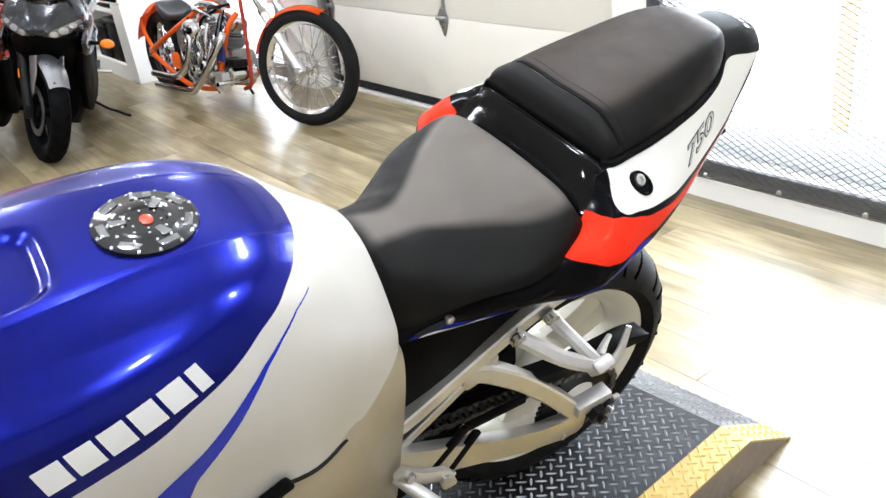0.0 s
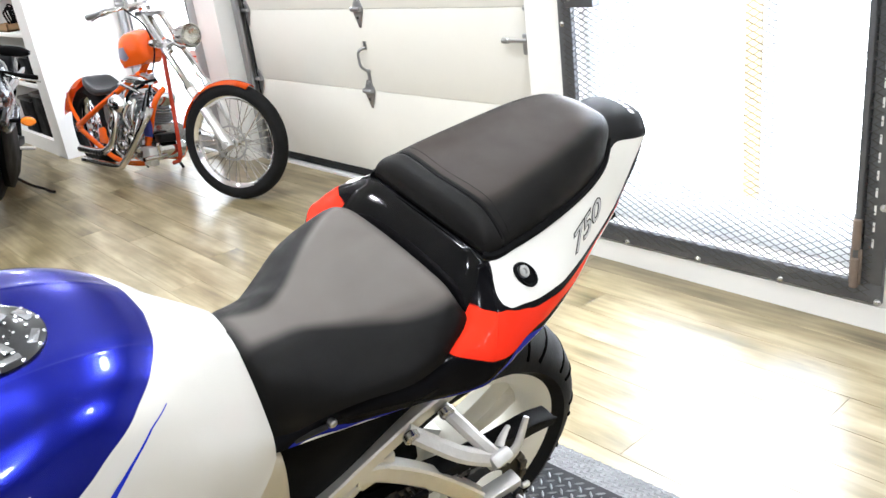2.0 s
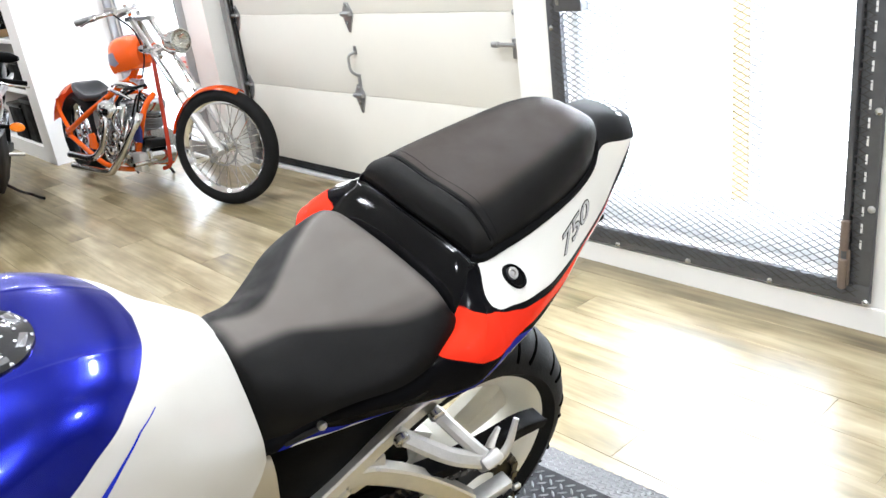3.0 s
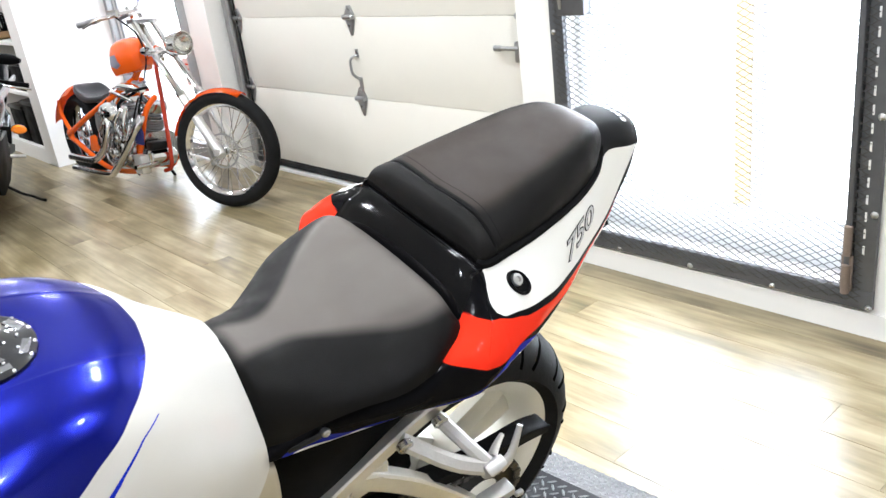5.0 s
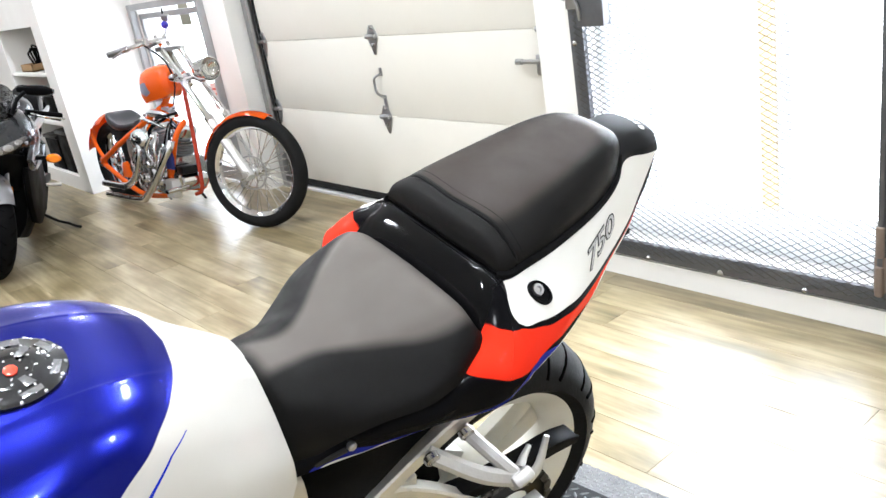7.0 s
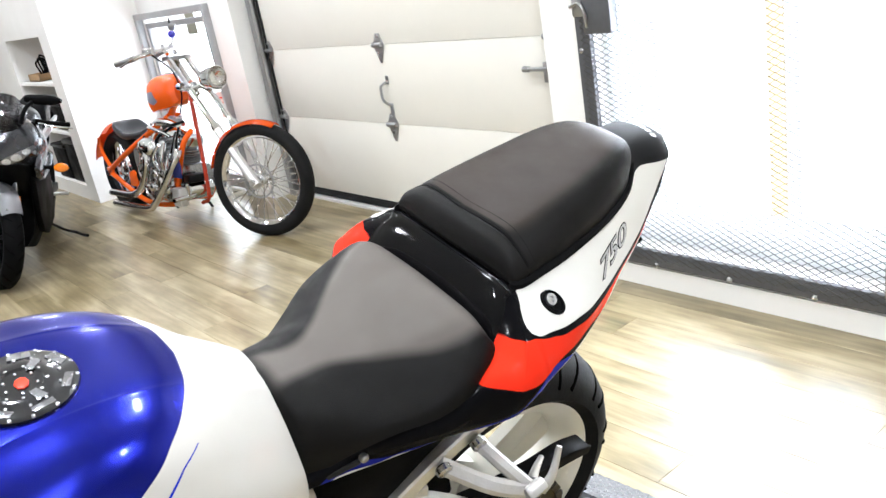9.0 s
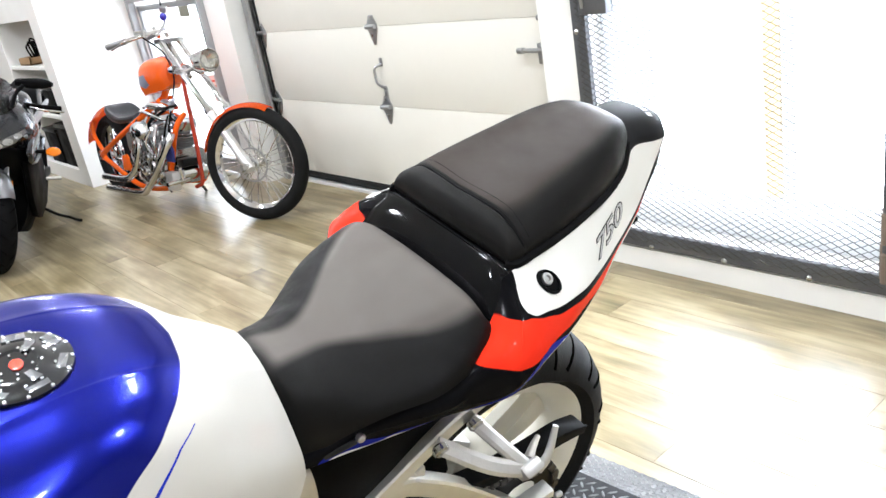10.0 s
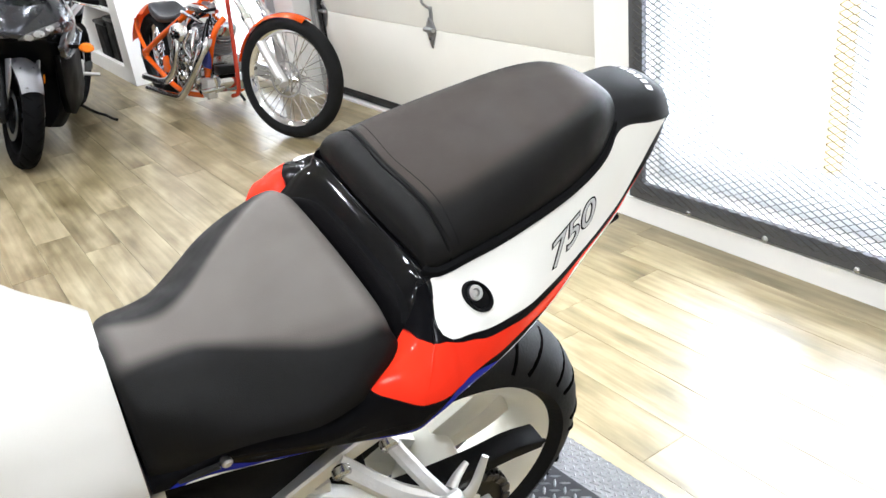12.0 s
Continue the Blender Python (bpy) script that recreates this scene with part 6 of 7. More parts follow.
for k in range(5):
    part("rib", box(B(), (0.15 - abs(k - 2) * 0.022, 0.006, 0.006), (-1.09, -0.218 + abs(k - 2) * 0.006, 0.505 + (k - 2) * 0.018), bevel=0.002), BLACKMETAL, ac)
part("carburettor", cyl(B(), (-1.06, -0.06, 0.50), (-1.12, -0.15, 0.50), 0.04, seg=20, bevel=0.008), ALUCAST, chop)
part("exhaust_pipe", tube(B(), [(-0.80, -0.09, 0.52), (-0.70, -0.16, 0.48), (-0.76, -0.20, 0.37), (-0.89, -0.215, 0.24), (-1.02, -0.22, 0.145), (-1.14, -0.222, 0.105), (-1.64, -0.225, 0.10)], 0.023, 18, 7), CHROME, chop, "chrome drag pipe")
part("exhaust_pipe", tube(B(), [(-1.16, -0.10, 0.52), (-1.08, -0.18, 0.49), (-1.05, -0.215, 0.41), (-1.11, -0.22, 0.30), (-1.20, -0.225, 0.225), (-1.34, -0.228, 0.185), (-1.66, -0.228, 0.178)], 0.024, 18, 7), CHROME, chop, "chrome drag pipe")
for k in range(9):
    part("shield_slot", box(B(), (0.03, 0.006, 0.022), (-1.27 - k * 0.042, -0.254, 0.182), bevel=0.002), BLACKMETAL, chop)
b = cyl(B(), (-0.74, -0.11, 0.235), (-0.74, 0.06, 0.235), 0.045, seg=22, bevel=0.006)
part("oil_filter", b, CHROME, chop)
part("regulator", box(B(), (0.09, 0.12, 0.05), (-0.73, -0.05, 0.31), bevel=0.006), BLACKMETAL, chop)
part("foot_board", tube(B(), [(-0.62, -0.13, 0.22), (-0.58, -0.20, 0.225), (-0.56, -0.30, 0.225)], 0.014, 12, 4), CHROME, chop)
part("brake_pedal", bar(B(), [(-0.62, -0.18, 0.20), (-0.55, -0.20, 0.26), (-0.52, -0.22, 0.31)], 0.014, 0.02, 4), CHROME, chop)
b = plate(B(), [(-0.035, -0.07), (0.035, -0.075), (0.045, 0.0), (0.02, 0.075), (-0.025, 0.06), (-0.045, 0.0)], pose(-0.745, -0.15, 0.40, 90, 0, 8), 0.02, 0.008)
part("tank_cloth", b, mat("navy_cloth", (0.015, 0.02, 0.12), 0.9, grain=0.3, scale=60, bump=0.4), chop, "navy cloth tag tied to the frame")
for pts, r in (([(-0.74, -0.10, 0.64), (-0.72, -0.14, 0.56), (-0.74, -0.15, 0.48)], 0.007), ([(-0.95, -0.10, 0.64), (-0.75, -0.14, 0.66), (-0.62, -0.12, 0.68)], 0.009),
               ([(-1.2, -0.12, 0.40), (-1.28, -0.16, 0.33), (-1.22, -0.17, 0.24)], 0.008), ([(-0.86, -0.08, 0.64), (-0.98, -0.14, 0.57), (-1.05, -0.12, 0.50)], 0.010)):
    part("hose", tube(B(), pts, r, 8), BLACKPLASTIC, chop, "black rubber hose")
part("tool_cover", box(B(), (0.10, 0.06, 0.12), (-0.78, -0.15, 0.20), bevel=0.012), ALUCAST, chop)
part("starter", cyl(B(), (-1.32, -0.05, 0.30), (-1.32, -0.16, 0.30), 0.04, seg=18, bevel=0.006), CHROME, chop)
b = tube(B(), [(-1.05, 0.14, 0.13), (-1.08, 0.20, 0.06), (-1.10, 0.25, -0.02)], 0.010, 10)
part("side_stand", b, BLACKMETAL, chop)
part("drain_hook", tube(B(), [(-1.10, -0.02, 0.13), (-1.11, -0.03, 0.09), (-1.09, -0.03, 0.07)], 0.006, 8), BLACKMETAL, chop)

# bars, mirror, headlamp
TOP = NECK + Vector((-0.06, 0, 0.02))
for s in (1, -1):
    part("riser", cyl(B(), TOP + lat * s * 0.04 + Vector((0, 0, 0.0)), TOP + lat * s * 0.04 + Vector((-0.05, 0, 0.055)), 0.014, seg=14), CHROME, chop)
g0, g1 = Vector((-0.70, -0.27, 1.095)), Vector((-0.86, -0.36, 1.06))
h0, h1 = Vector((-1.12, 0.14, 1.13)), Vector((-1.27, 0.10, 1.09))
part("handlebar", tube(B(), [tuple(g1), tuple(g0), (-0.70, -0.14, 1.12), (-0.82, 0, 1.125), (-0.97, 0.10, 1.13), tuple(h0), tuple(h1)], 0.0125, 14, 7), CHROME, chop)
part("grip", tube(B(), [tuple(g0.lerp(g1, 0.3)), tuple(g1 + (g1 - g0) * 0.05)], 0.019, 16), FINMETAL, chop, "ribbed metal grip")
part("grip", tube(B(), [tuple(h0.lerp(h1, 0.3)), tuple(h1 + (h1 - h0) * 0.05)], 0.019, 16), FINMETAL, chop, "ribbed metal grip")
part("brake_lever", tube(B(), [tuple(g0 + Vector((0.05, 0, 0))), tuple(g0 + Vector((0.02, -0.06, -0.01))), tuple(g1 + Vector((0.06, -0.01, -0.02)))], 0.006, 8), CHROME, chop)
part("master_cylinder", box(B(), (0.07, 0.05, 0.045), tuple(g0 + Vector((0.0, 0.05, 0.02))), (0, 0, 30), bevel=0.008), CHROME, chop)
mr = part("mirror_stem", tube(B(), [tuple(h0 + Vector((0.03, -0.02, 0))), tuple(h0 + Vector((0.01, 0.02, 0.07))), tuple(h0 + Vector((-0.01, 0.03, 0.13)))], 0.006, 8), CHROME, chop)
part("switch_block", box(B(), (0.05, 0.035, 0.04), tuple(h0 + Vector((-0.005, 0.03, 0.13))), (20, 10, 40), bevel=0.008), GALV, mr)
part("stem_tip", tube(B(), [tuple(h0 + Vector((-0.03, 0.03, 0.14))), tuple(h0 + Vector((-0.045, 0.035, 0.19)))], 0.006, 8), BLACKMETAL, mr)
part("cable", tube(B(), [tuple(g0 + Vector((0.02, 0.05, 0.0))), (-0.58, -0.16, 1.0), (-0.62, -0.10, 0.86), (-0.78, -0.05, 0.72)], 0.005, 8), BLACKPLASTIC, chop)
HL = Vector((-0.415, 0.02, 0.93))
hm = Matrix.Translation(HL) @ (fwd * 0.9 + Vector((0.25, -0.25, 0))).to_track_quat('Z', 'Y').to_matrix().to_4x4()
hl = part("headlamp", lathe(B(), [(0, -0.125), (0.026, -0.12), (0.05, -0.09), (0.066, -0.03), (0.072, 0.02), (0.074, 0.03), (0.068, 0.033), (0.066, 0.026), (0.05, 0.0), (0.0, -0.03)], hm, 36), CHROME, chop, "chrome bullet headlamp")
part("lens", lathe(B(), [(0, 0.036), (0.04, 0.034), (0.065, 0.028), (0.065, 0.0265), (0, 0.033)], hm, 32), glass("headlamp_glass", (0.95, 0.95, 0.92), 0.05), hl)
part("lamp_bracket", tube(B(), [tuple(HL + Vector((-0.04, 0, -0.06))), tuple(HL + Vector((-0.10, 0, -0.07))), tuple(NECK.lerp(HUBP, 0.22))], 0.012, 10), CHROME, chop)
for s in (1, -1):
    p = NECK.lerp(HUBP, 0.24) + lat * s * 0.14
    part("turn_signal", lathe(B(), [(0, -0.04), (0.018, -0.03), (0.026, 0.0), (0.026, 0.01), (0, 0.012)], Matrix.Translation(p) @ fwd.to_track_quat('Z', 'Y').to_matrix().to_4x4(), 20), CHROME, chop)

# engine dressing: oil lines, plug leads, bolts, covers
for pts, rr, mt, nm in (([(-1.25, -0.15, 0.25), (-1.15, -0.19, 0.19), (-1.0, -0.185, 0.17), (-0.88, -0.16, 0.22)], 0.009, CHROME, "oil_line"), ([(-1.24, -0.13, 0.45), (-1.28, -0.17, 0.36), (-1.22, -0.18, 0.28)], 0.008, CHROME, "oil_line"),
                        ([(-0.86, -0.07, 0.60), (-0.80, -0.12, 0.56), (-0.82, -0.14, 0.48)], 0.006, BLACKPLASTIC, "plug_lead"), ([(-1.14, -0.07, 0.60), (-1.20, -0.13, 0.57), (-1.16, -0.15, 0.50)], 0.006, BLACKPLASTIC, "plug_lead"),
                        ([(-0.92, -0.15, 0.30), (-0.86, -0.20, 0.33), (-0.84, -0.17, 0.42), (-0.90, -0.12, 0.47)], 0.010, CHROME, "breather_pipe"), ([(-1.06, -0.15, 0.22), (-1.12, -0.20, 0.27), (-1.18, -0.18, 0.36)], 0.010, CHROME, "breather_pipe"),
                        ([(-0.83, -0.02, 0.70), (-0.92, -0.06, 0.665), (-1.02, -0.09, 0.60), (-1.06, -0.11, 0.53)], 0.012, CHROME, "intake_pipe")):
    part(nm, tube(B(), pts, rr, 10, 5), mt, chop)
for k in range(8):
    a = 2 * math.pi * k / 8 + 0.2
    part("cover_bolt", cyl(B(), (-0.99 + 0.080 * math.cos(a), -0.155, 0.27 + 0.080 * math.sin(a)), (-0.99 + 0.080 * math.cos(a), -0.175, 0.27 + 0.080 * math.sin(a)), 0.007, seg=10, bevel=0.002), STEELBOLT, chop)
for x, z, w, h in ((-0.86, 0.30, 0.07, 0.06), (-1.16, 0.31, 0.06, 0.07), (-0.90, 0.19, 0.09, 0.05), (-1.12, 0.18, 0.10, 0.05)):
    part("engine_cover", box(B(), (w, 0.05, h), (x, -0.15, z), (0, 12, 0), bevel=0.012), ENGINE, chop)
for x, z in ((-0.84, 0.66), (-0.93, 0.675), (-1.08, 0.67), (-1.17, 0.655)):
    part("rocker_bolt", cyl(B(), (x, -0.055, z - 0.04), (x, -0.055, z - 0.012), 0.008, seg=10, bevel=0.002), STEELBOLT, chop)
part("chrome_scoop", loft([(0.78, [(0, .665), (.02, .664), (.035, .655), (.03, .64)]), (0.90, [(0, .690), (.035, .688), (.055, .67), (.045, .645)]), (1.05, [(0, .690), (.035, .688), (.055, .67), (.045, .645)]), (1.15, [(0, .665), (.02, .664), (.035, .655), (.03, .64)])], 4, 4), CHROME, chop, m=pose(0, -0.06, 0, 0, 0, 90))
for pts, rr in (([(-1.22, -0.08, 0.60), (-1.10, -0.13, 0.635), (-0.96, -0.14, 0.62), (-0.86, -0.11, 0.58)], 0.011), ([(-0.98, -0.16, 0.36), (-1.00, -0.185, 0.44), (-0.96, -0.15, 0.53)], 0.013), ([(-0.90, -0.16, 0.36), (-0.88, -0.185, 0.44), (-0.90, -0.14, 0.54)], 0.013), ([(-1.18, -0.14, 0.36), (-1.22, -0.17, 0.42), (-1.20, -0.13, 0.50)], 0.012)):
    part("chrome_pipe", tube(B(), pts, rr, 12, 5), CHROME, chop)
for x, z, rr in ((-0.88, 0.245, 0.030), (-1.10, 0.245, 0.034), (-1.02, 0.345, 0.026), (-1.17, 0.42, 0.024), (-0.80, 0.36, 0.022)):
    part("round_cover", lathe(B(), [(0, 0.022), (rr * 0.5, 0.020), (rr * 0.85, 0.012), (rr, 0.004), (rr, -0.02), (0, -0.02)], pose(x, -0.175, z, 90, 0, 0), 20), CHROME, chop)
part("coil", cyl(B(), (-0.80, -0.05, 0.665), (-0.93, -0.05, 0.680), 0.026, seg=18, bevel=0.006), FINMETAL, chop)
part("blue_reflector", lathe(B(), [(0, 0.020), (0.016, 0.016), (0.024, 0.004), (0.024, -0.01), (0, -0.012)], pose(*(h0 + Vector((0.03, 0.0, 0.085))), 60, 0, 40), 18), mat("blue_lens", (0.03, 0.03, 0.35), 0.2, coat=0.5), chop, "small blue lens on the mirror stem")

# ---- two parked sport motorcycles nose to the room: x forward, y left, z up, from the front tyre's footprint ----
GREYPAINT = mat("grey_metallic", (0.040, 0.041, 0.046), 0.24, 0.7, grain=0.1, scale=300, coat=0.3, spec=0.3)
SILVER = mat("silver_metallic", (0.36, 0.365, 0.38), 0.34, 0.75, grain=0.06, scale=300, coat=0.2)
DISCSTEEL = mat("disc_steel", (0.26, 0.26, 0.27), 0.35, 1.0, grain=0.3, wear=0.3, scale=80)
BIKEBLACK = mat("bike_black", (0.0020, 0.0020, 0.0023), 0.5, grain=0.3, wear=0.3, scale=60, spec=0.05)
BIKETYRE = mat("parked_tyre", (0.0028, 0.0028, 0.003), 0.75, grain=0.3, wear=0.3, scale=90, bump=0.3, spec=0.06)
LAMPBOWL = mat("lamp_reflector", (0.82, 0.83, 0.84), 0.3, 0.4, grain=0.35, scale=250)
HEADGLASS = glass("lamp_glass", (0.97, 0.98, 1.0), 0.02)


def cast_wheel(parent, name, m, r, w, rim_r, mt, n=5):
    ax = m @ pose(0, 0, 0, 90, 0, 0)
    wh = part(name, lathe(B(), [(rim_r - 0.01, -w * .34), (rim_r + 0.006, -w * .38), (rim_r + 0.004, -w * .28), (rim_r - 0.016, -w * .1), (rim_r - 0.016, w * .1), (rim_r + 0.004, w * .28), (rim_r + 0.006, w * .38), (rim_r - 0.01, w * .34),
                                (rim_r - 0.03, w * .1), (rim_r - 0.03, -w * .1)], ax, 52, True), mt, parent, "dark cast alloy wheel")
    prof = [(rim_r, -w * .36), (rim_r + 0.012, -w * .44)]
    for k in range(-6, 7):
        a = radians(k * 13)
        prof.append((r - w / 2 * 0.9 * (1 - math.cos(a)), w / 2 * math.sin(a) / math.sin(radians(78))))
    prof += [(rim_r + 0.012, w * .44), (rim_r, w * .36)]
    ty = part("tyre", lathe(B(), prof, ax, 60, True), BIKETYRE, wh, "black grooved tyre")
    part("hub", lathe(B(), [(0, -0.05), (0.03, -0.05), (0.04, -0.02), (0.04, 0.02), (0.03, 0.05), (0, 0.05)], ax, 28), mt, wh)
    for k in range(n):
        a = 2 * math.pi * k / n + 0.3
        c, s = math.cos(a), math.sin(a)
        part("spoke", bar(B(), [tuple(m @ Vector((0.03 * c, 0, 0.03 * s))), tuple(m @ Vector(((rim_r - 0.02) * c, 0, (rim_r - 0.02) * s)))], 0.026, 0.03, up=(0.1, 0.9, 0.2)), mt, wh)
    for s in (-1, 1):
        part("brake_disc", lathe(B(), [(0.105, s * 0.052), (0.142, s * 0.052), (0.142, s * 0.056), (0.105, s * 0.056)], ax, 44, True), DISCSTEEL, wh)
    for k in range(20):
        a0 = 2 * math.pi * k / 20
        for s in (-1, 1):
            pts = []
            for q in range(5):
                ang = radians(78) * s * (0.12 + 0.7 * q / 4)
                rr = r - w / 2 * 0.9 * (1 - math.cos(ang)) + 0.0004
                a = a0 + 0.09 * s + 0.13 * q / 4
                pts.append(tuple(m @ Vector((rr * math.cos(a), w / 2 * math.sin(ang) / math.sin(radians(78)), rr * math.sin(a)))))
            part("groove", tube(B(), pts, 0.0022, 5, 2), GROOVE, ty)
    return wh


def on_nose(bm, tree, lift):
    """Lays a flat (y, z) mesh onto the front of a nose."""
    for v in bm.verts:
        y, z = v.co.x, v.co.y
        hit, n, *_ = tree.ray_cast(Vector((0.8, y, z)), Vector((-1, 0, 0)))
        if hit is None:
            hit, n, *_ = tree.find_nearest(Vector((0.1, y, z)))
        v.co = hit + (n if n.x > 0 else -n) * lift
    return bm


def parked_sport_bike(m, label, body, under, steer, wheel_mat):
    bk = thing("parked_motorcycle", m, label, "motorcycle", "parked sport motorcycles")
    fw = pose(0, 0, 0, 0, 0, steer) @ pose(0, 0, 0, -4, 0, 0) @ pose(0, -0.02, 0.30)
    cast_wheel(bk, "front_wheel", fw, 0.30, 0.108, 0.215, wheel_mat)
    cast_wheel(bk, "rear_wheel", pose(-1.38, 0, 0.31), 0.31, 0.16, 0.215, wheel_mat)
    # front fender: a shell over the wheel with side blades
    b, rows = B(), []
    for k in range(19):
        a = radians(38 + 92 * k / 18)
        hw = 0.055 + 0.012 * math.sin(math.pi * k / 18)
        row = []
        for q in range(9):
            u = -1 + q / 4
            row.append(b.verts.new(fw @ Vector(((0.325 - 0.035 * abs(u) ** 2.2) * math.cos(a), u * hw, (0.325 - 0.035 * abs(u) ** 2.2) * math.sin(a)))))
        rows.append(row)
    for p, q in zip(rows, rows[1:]):
        for k in range(8):
            b.faces.new((p[k], p[k + 1], q[k + 1], q[k]))
    bmesh.ops.solidify(b, geom=b.faces[:], thickness=0.004)
    part("front_fender", b, SILVER if body is GREYPAINT else body, bk, "painted front fender")
    for s in (1, -1):
        b = plate(B(), [(-0.07, 0.30), (0.05, 0.33), (0.06, 0.24), (0.0, 0.10), (-0.035, 0.12)], fw @ pose(0, s * 0.072 + 0.004, 0, 90, 0, 0), 0.008, 0.003)
        part("fender_blade", b, SILVER if body is GREYPAINT else body, bk)
        lo = fw @ Vector((0.0, s * 0.095, 0.0))
        hi = fw @ Vector((-0.20, s * 0.10, 0.46))
        part("fork_leg", tube(B(), [tuple(lo), tuple(hi)], 0.026, 16), BLACKMETAL, bk)
        part("axle_clamp", box(B(), (0.06, 0.035, 0.08), tuple(lo), bevel=0.01), BLACKMETAL, bk)
        part("caliper", box(B(), (0.05, 0.04, 0.10), tuple(fw @ Vector((-0.12, s * 0.075, 0.06))), (0, 20, steer), bevel=0.012), BLACKMETAL, bk)
        part("reflector", box(B(), (0.012, 0.008, 0.05), tuple(fw @ Vector((-0.07, s * 0.128, 0.20))), bevel=0.002), AMBER, bk)
    # nose: upper cowl tapering to the headlamps (keys run from the tip back)
    NOSE = [(-0.115, [(0, .790), (.02, .788), (.035, .78), (.04, .765), (.03, .75)]), (-0.06, [(0, .845), (.06, .838), (.10, .80), (.115, .765), (.09, .735)]), (0.02, [(0, .90), (.09, .89), (.15, .845), (.185, .79), (.15, .725)]),
            (0.12, [(0, .955), (.11, .94), (.185, .885), (.225, .81), (.19, .70)]), (0.24, [(0, .975), (.12, .96), (.20, .895), (.235, .80), (.20, .67)]), (0.36, [(0, .96), (.12, .94), (.20, .87), (.23, .77), (.20, .64)])]
    turn = pose(0, 0, 0, 0, 0, 90)
    nose = part("nose_fairing", loft(NOSE, 6, 5), body, bk, "painted nose fairing", m=turn, sharp=50)
    nose_tree = BVHTree.FromPolygons([turn @ v.co for v in nose.data.vertices], [p.vertices for p in nose.data.polygons])
    part("nose_underside", loft([(-0.09, [(0, .75), (.03, .75), (.05, .745), (.05, .735), (.03, .725)]), (0.0, [(0, .74), (.08, .74), (.14, .735), (.145, .70), (.10, .64)]), (0.12, [(0, .71), (.10, .71), (.17, .70), (.17, .62), (.12, .54)]), (0.25, [(0, .69), (.10, .69), (.18, .67), (.18, .56), (.12, .45)])], 5, 4), BIKEBLACK, bk, m=turn)
    b = loft([(0.02, [(0, .905), (.05, .90), (.08, .885)]), (0.10, [(0, .985), (.08, .97), (.13, .93)]), (0.20, [(0, 1.05), (.09, 1.03), (.15, .96)]), (0.30, [(0, 1.09), (.085, 1.07), (.14, .98)])], 5, 4, bottom=False, caps=(False, False))
    bmesh.ops.solidify(b, geom=b.faces[:], thickness=0.003)
    part("windscreen", b, glass("smoked_screen", (0.25, 0.26, 0.28), 0.02), bk, "smoked windscreen", m=turn)
    for s in (1, -1):
        # headlamp: a slanting dark housing, bright bowls and a clear lens laid on the nose
        out = [(.030, .748), (.085, .738), (.150, .762), (.206, .812), (.196, .828), (.140, .806), (.070, .775)]
        hl = part("headlamp", on_nose(outline([(s * y, z) for y, z in out], 0.02), nose_tree, 0.002), DISCSTEEL, bk, "clear slanting headlamp")
        for cy, cz, r in ((.078, .757, .021), (.122, .774, .024), (.166, .798, .018)):
            ring = [(s * (cy + r * math.cos(2 * math.pi * k / 12)), cz + 0.72 * r * math.sin(2 * math.pi * k / 12)) for k in range(12)]
            part("reflector_bowl", on_nose(outline(ring, 0.02), nose_tree, 0.004), LAMPBOWL, hl)
        part("lens", on_nose(outline([(s * y, z) for y, z in out], 0.02), nose_tree, 0.007), HEADGLASS, hl)
        # side fairing panel, painted above, dark below
        sp = [(0.0, .70), (-0.12, .765), (-0.40, .77), (-0.60, .70), (-0.50, .64), (-0.34, .61), (-0.18, .60), (-0.06, .64)]
        b = B()
        rows = []
        for q in range(5):
            f = 1 - q * 0.06
            off = (0.205, 0.222, 0.228, 0.222, 0.20)[q]
            rows.append([b.verts.new((-0.28 + (x + 0.28) * f, s * off, 0.685 + (z - 0.685) * f)) for x, z in sp])
        for p, q in zip(rows, rows[1:]):
            for k in range(len(sp)):
                n = (k + 1) % len(sp)
                b.faces.new((p[k], p[n], q[n], q[k]))
        b.faces.new(rows[-1])
        b.faces.new(rows[0][::-1])
        part("side_fairing", b, body, bk, sharp=55)
        trim = plate(B(), [(-0.02, .795), (-0.30, .835), (-0.62, .862), (-0.98, .885), (-0.96, .855), (-0.62, .815), (-0.30, .79), (-0.06, .775)], pose(0, s * 0.198 + 0.01, 0, 90, 0, 0), 0.02, 0.006)
        part("flank_trim", trim, SILVER if body is GREYPAINT else body, bk, "bright strip along the flank")
        low = [(-0.08, .64), (-0.20, .62), (-0.36, .63), (-0.54, .65), (-0.66, .52), (-0.76, .34), (-0.70, .24), (-0.48, .20), (-0.32, .25), (-0.20, .38)]
        part("lower_fairing", plate(B(), low, pose(0, s * 0.175 + 0.02, 0, 90, 0, 0), 0.04, 0.012), BIKEBLACK, bk, "black lower fairing")
        st = part("signal_stalk", tube(B(), [(-0.14, s * 0.23, 0.685), (-0.14, s * 0.29, 0.688)], 0.012, 10), BIKEBLACK, bk)
        part("turn_signal", lathe(B(), [(0, -0.055), (0.018, -0.045), (0.030, -0.01), (0.031, 0.02), (0.022, 0.032), (0, 0.036)], pose(-0.14, s * 0.325, 0.688, 0, 90, s * 90 - 90 + s * 10) @ Matrix.Diagonal((0.85, 1.3, 1, 1)), 22), AMBER, st, "amber turn signal")
        ms = part("mirror_arm", tube(B(), [(-0.10, s * 0.13, 0.94), (-0.13, s * 0.155, 1.02), (-0.17, s * 0.19, 1.06)], 0.012, 10), BIKEBLACK, bk)
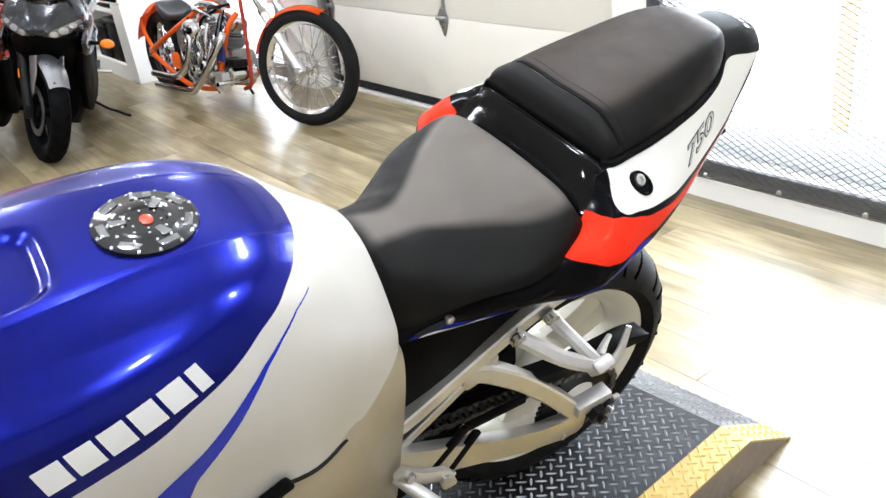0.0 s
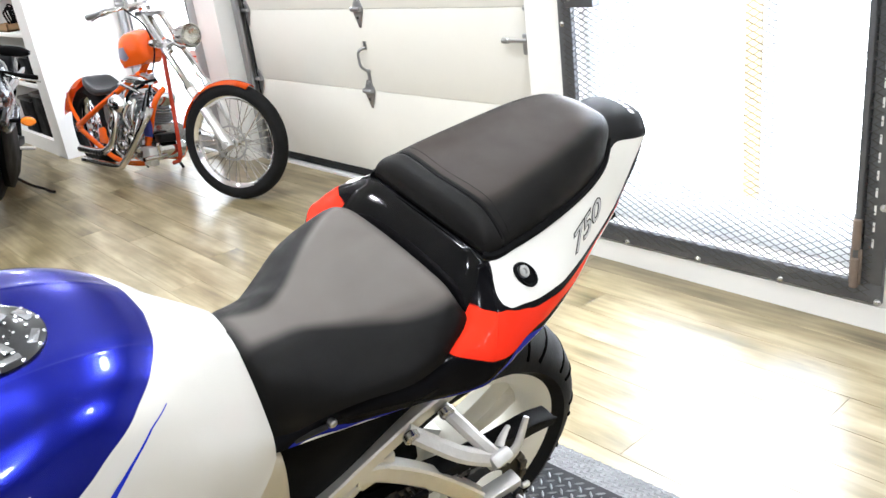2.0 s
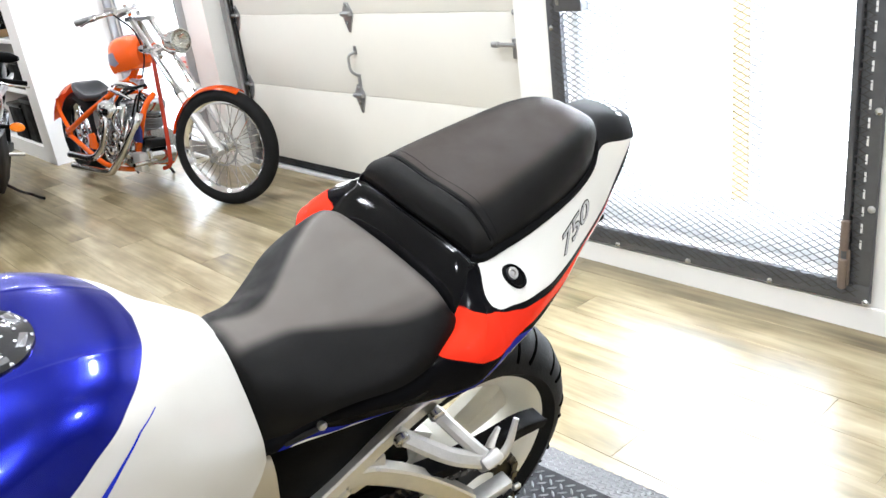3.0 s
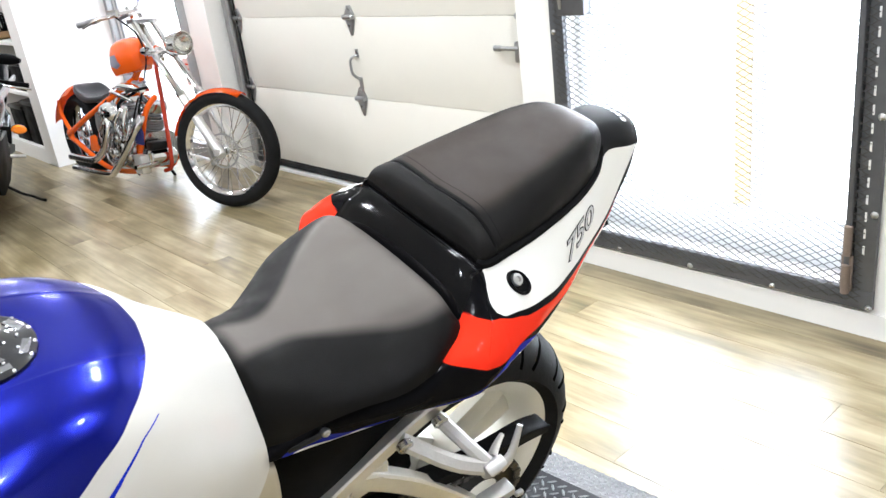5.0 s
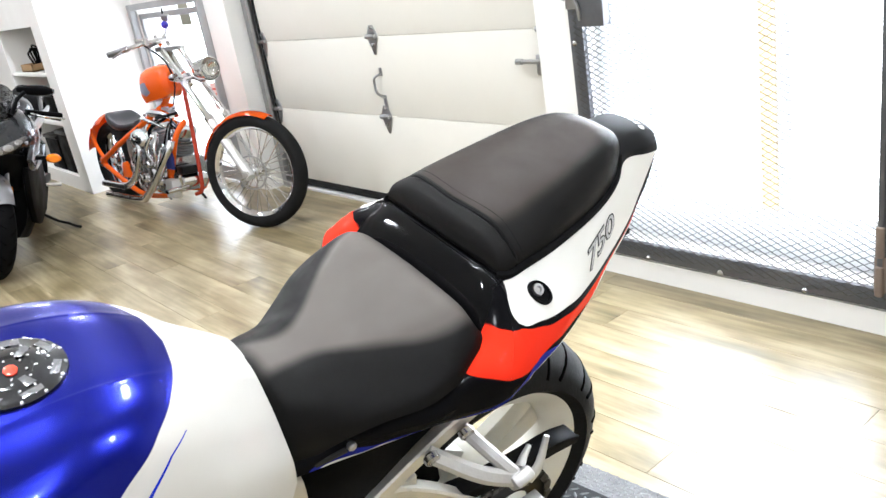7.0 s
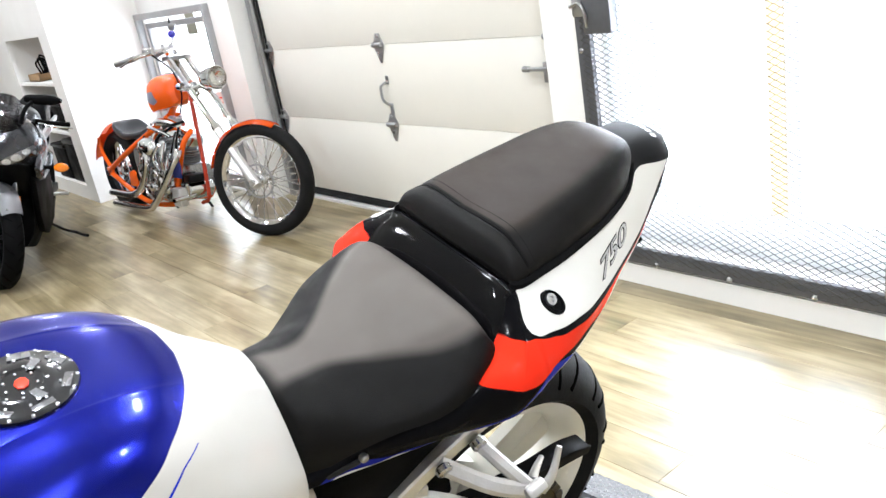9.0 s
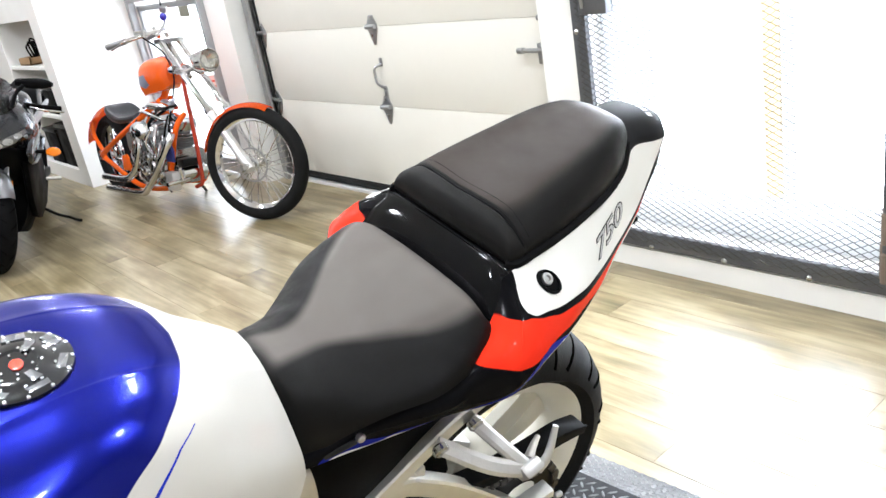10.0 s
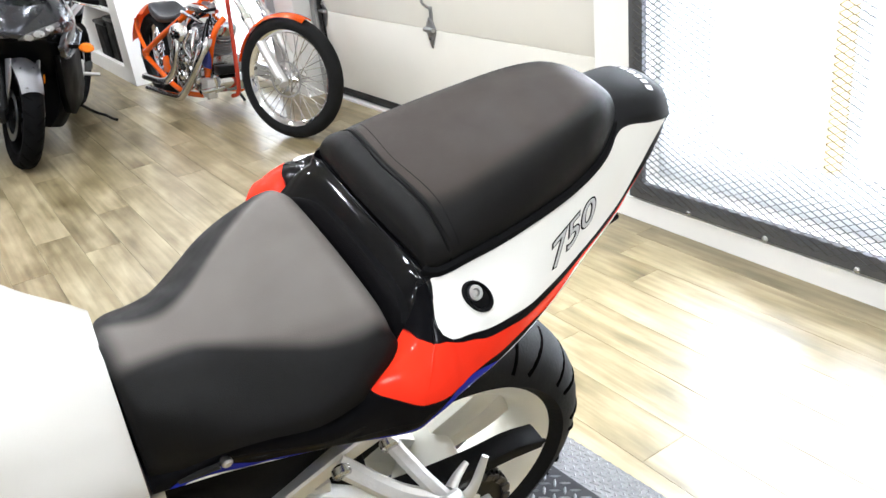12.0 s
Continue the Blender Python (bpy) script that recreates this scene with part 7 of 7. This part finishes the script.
        part("mirror_head", loft([(-0.1, [(0, .018), (.010, .017), (.016, .008), (.014, -.012), (.008, -.02)]), (-0.03, [(0, .034), (.016, .032), (.026, .014), (.024, -.022), (.014, -.034)]), (0.05, [(0, .034), (.016, .032), (.026, .014), (.024, -.022), (.014, -.034)]), (0.10, [(0, .012), (.01, .011), (.014, .004), (.012, -.01), (.008, -.016)])], 4, 4), BIKEBLACK, ms, m=pose(-0.19, s * 0.245, 1.072, 0, 0, -s * 12) @ Matrix.Diagonal((1, 1, 0.8, 1)))
        part("handlebar_grip", tube(B(), [(-0.30, s * 0.17, 0.93), (-0.36, s * 0.27, 0.91), (-0.40, s * 0.35, 0.90)], 0.018, 12), BIKEBLACK, bk)
        part("lever", tube(B(), [(-0.27, s * 0.20, 0.925), (-0.26, s * 0.27, 0.91), (-0.30, s * 0.38, 0.895)], 0.006, 8), CHROME, bk)
        part("frame_spar", bar(B(), [(-0.35, s * 0.12, 0.84), (-0.60, s * 0.16, 0.72), (-0.85, s * 0.14, 0.48), (-0.92, s * 0.12, 0.38)], 0.03, 0.08, 5), wheel_mat, bk)
        part("swing_arm", bar(B(), [(-0.90, s * 0.11, 0.38), (-1.15, s * 0.115, 0.34), (-1.40, s * 0.115, 0.31)], 0.03, 0.06, 5), BLACKMETAL, bk)
        part("foot_peg", tube(B(), [(-0.90, s * 0.15, 0.36), (-0.92, s * 0.26, 0.36)], 0.012, 10), ALUCAST, bk)
        part("foot_peg_bracket", box(B(), (0.12, 0.02, 0.10), (-0.91, s * 0.145, 0.39), bevel=0.008), ALUCAST, bk)
    part("engine", loft([(0.22, [(0, .60), (.10, .60), (.15, .56), (.15, .30), (.10, .18)]), (0.45, [(0, .66), (.12, .65), (.165, .58), (.165, .28), (.12, .13)]), (0.75, [(0, .60), (.11, .59), (.15, .52), (.15, .28), (.11, .16)]), (0.95, [(0, .50), (.08, .49), (.12, .45), (.12, .33), (.09, .26)])], 5, 4), BIKEBLACK, bk, m=turn)
    part("fuel_tank", loft([(0.40, [(0, .93), (.06, .92), (.10, .88), (.11, .80), (.09, .74)]), (0.52, [(0, .985), (.10, .97), (.155, .92), (.165, .82), (.13, .73)]), (0.66, [(0, .985), (.10, .97), (.15, .92), (.155, .82), (.12, .72)]), (0.80, [(0, .90), (.07, .89), (.11, .85), (.11, .78), (.09, .71)]), (0.87, [(0, .82), (.05, .81), (.08, .79), (.08, .74), (.06, .70)])], 5, 4), body, bk, "painted fuel tank", m=turn)
    part("seat", loft([(0.83, [(0, .81), (.06, .80), (.09, .77), (.095, .73)]), (1.0, [(0, .79), (.09, .785), (.13, .76), (.135, .72)]), (1.15, [(0, .82), (.09, .81), (.12, .78), (.12, .74)]), (1.25, [(0, .91), (.08, .905), (.10, .88), (.10, .84)]), (1.48, [(0, .96), (.06, .955), (.08, .93), (.08, .90)])], 5, 4), BIKEBLACK, bk, "black seat", m=turn)
    part("tail_fairing", loft([(1.05, [(0, .74), (.10, .74), (.14, .72), (.13, .66)]), (1.25, [(0, .83), (.09, .83), (.125, .80), (.11, .72)]), (1.5, [(0, .90), (.06, .90), (.09, .87), (.08, .80)]), (1.66, [(0, .93), (.03, .93), (.045, .91), (.04, .88)])], 5, 4), body, bk, m=turn)
    b = tube(B(), [(-0.72, 0.13, 0.22), (-0.79, 0.235, 0.14), (-0.845, 0.30, 0.105), (-0.80, 0.345, 0.100), (-0.75, 0.385, 0.105)], 0.010, 10, 4)
    part("side_stand", b, BLACKMETAL, bk, "black side stand")
    return bk


parked_sport_bike(pose(-5.13, 0.745, 0.004, -14, 0, -23), "grey and black sport motorcycle parked on its side stand", GREYPAINT, BIKEBLACK, 26, BIKEBLACK)
parked_sport_bike(pose(-5.55, 0.38, 0.004, -12, 0, -23), "red and black sport motorcycle parked beside the grey one", REDPAINT, BIKEBLACK, 20, BIKEBLACK)

# ---- floor planks, laid along the outer wall ----
PWID, PLEN = 0.152, 1.22
plank_me = bpy.data.meshes.new("plank")
bm = box(B(), (PLEN - 0.0007, PWID - 0.0007, 0.008), (0, 0, -0.004), bevel=0.0007, seg=1)
bm.to_mesh(plank_me)
bm.free()
plank_me.materials.append(OAK)
rng = random.Random(5)
near, rest = [], []
for j in range(int((2.74 - Y0) / PWID) + 1):
    y = 2.70 - (j + 0.5) * PWID
    off = rng.random() * PLEN
    for i in range(int((X1 - X0) / PLEN) + 2):
        x = X0 - PLEN + off + i * PLEN
        if x - PLEN / 2 < X0 - 0.15 or x + PLEN / 2 > X1 + 0.15:
            continue
        (near if (-8.2 < x < 0.3 and y > -0.1) else rest).append((x, y))
for x, y in near:
    ob = new("plank", plank_me)
    ob.parent = floor
    ob.location = (x, y, 0)
bm = B()
for x, y in rest:
    box(bm, (PLEN - 0.0007, PWID - 0.0007, 0.008), (x, y, -0.004))
tagged(part("plank_field", bm, OAK, floor, smooth=False), kind="stuff")
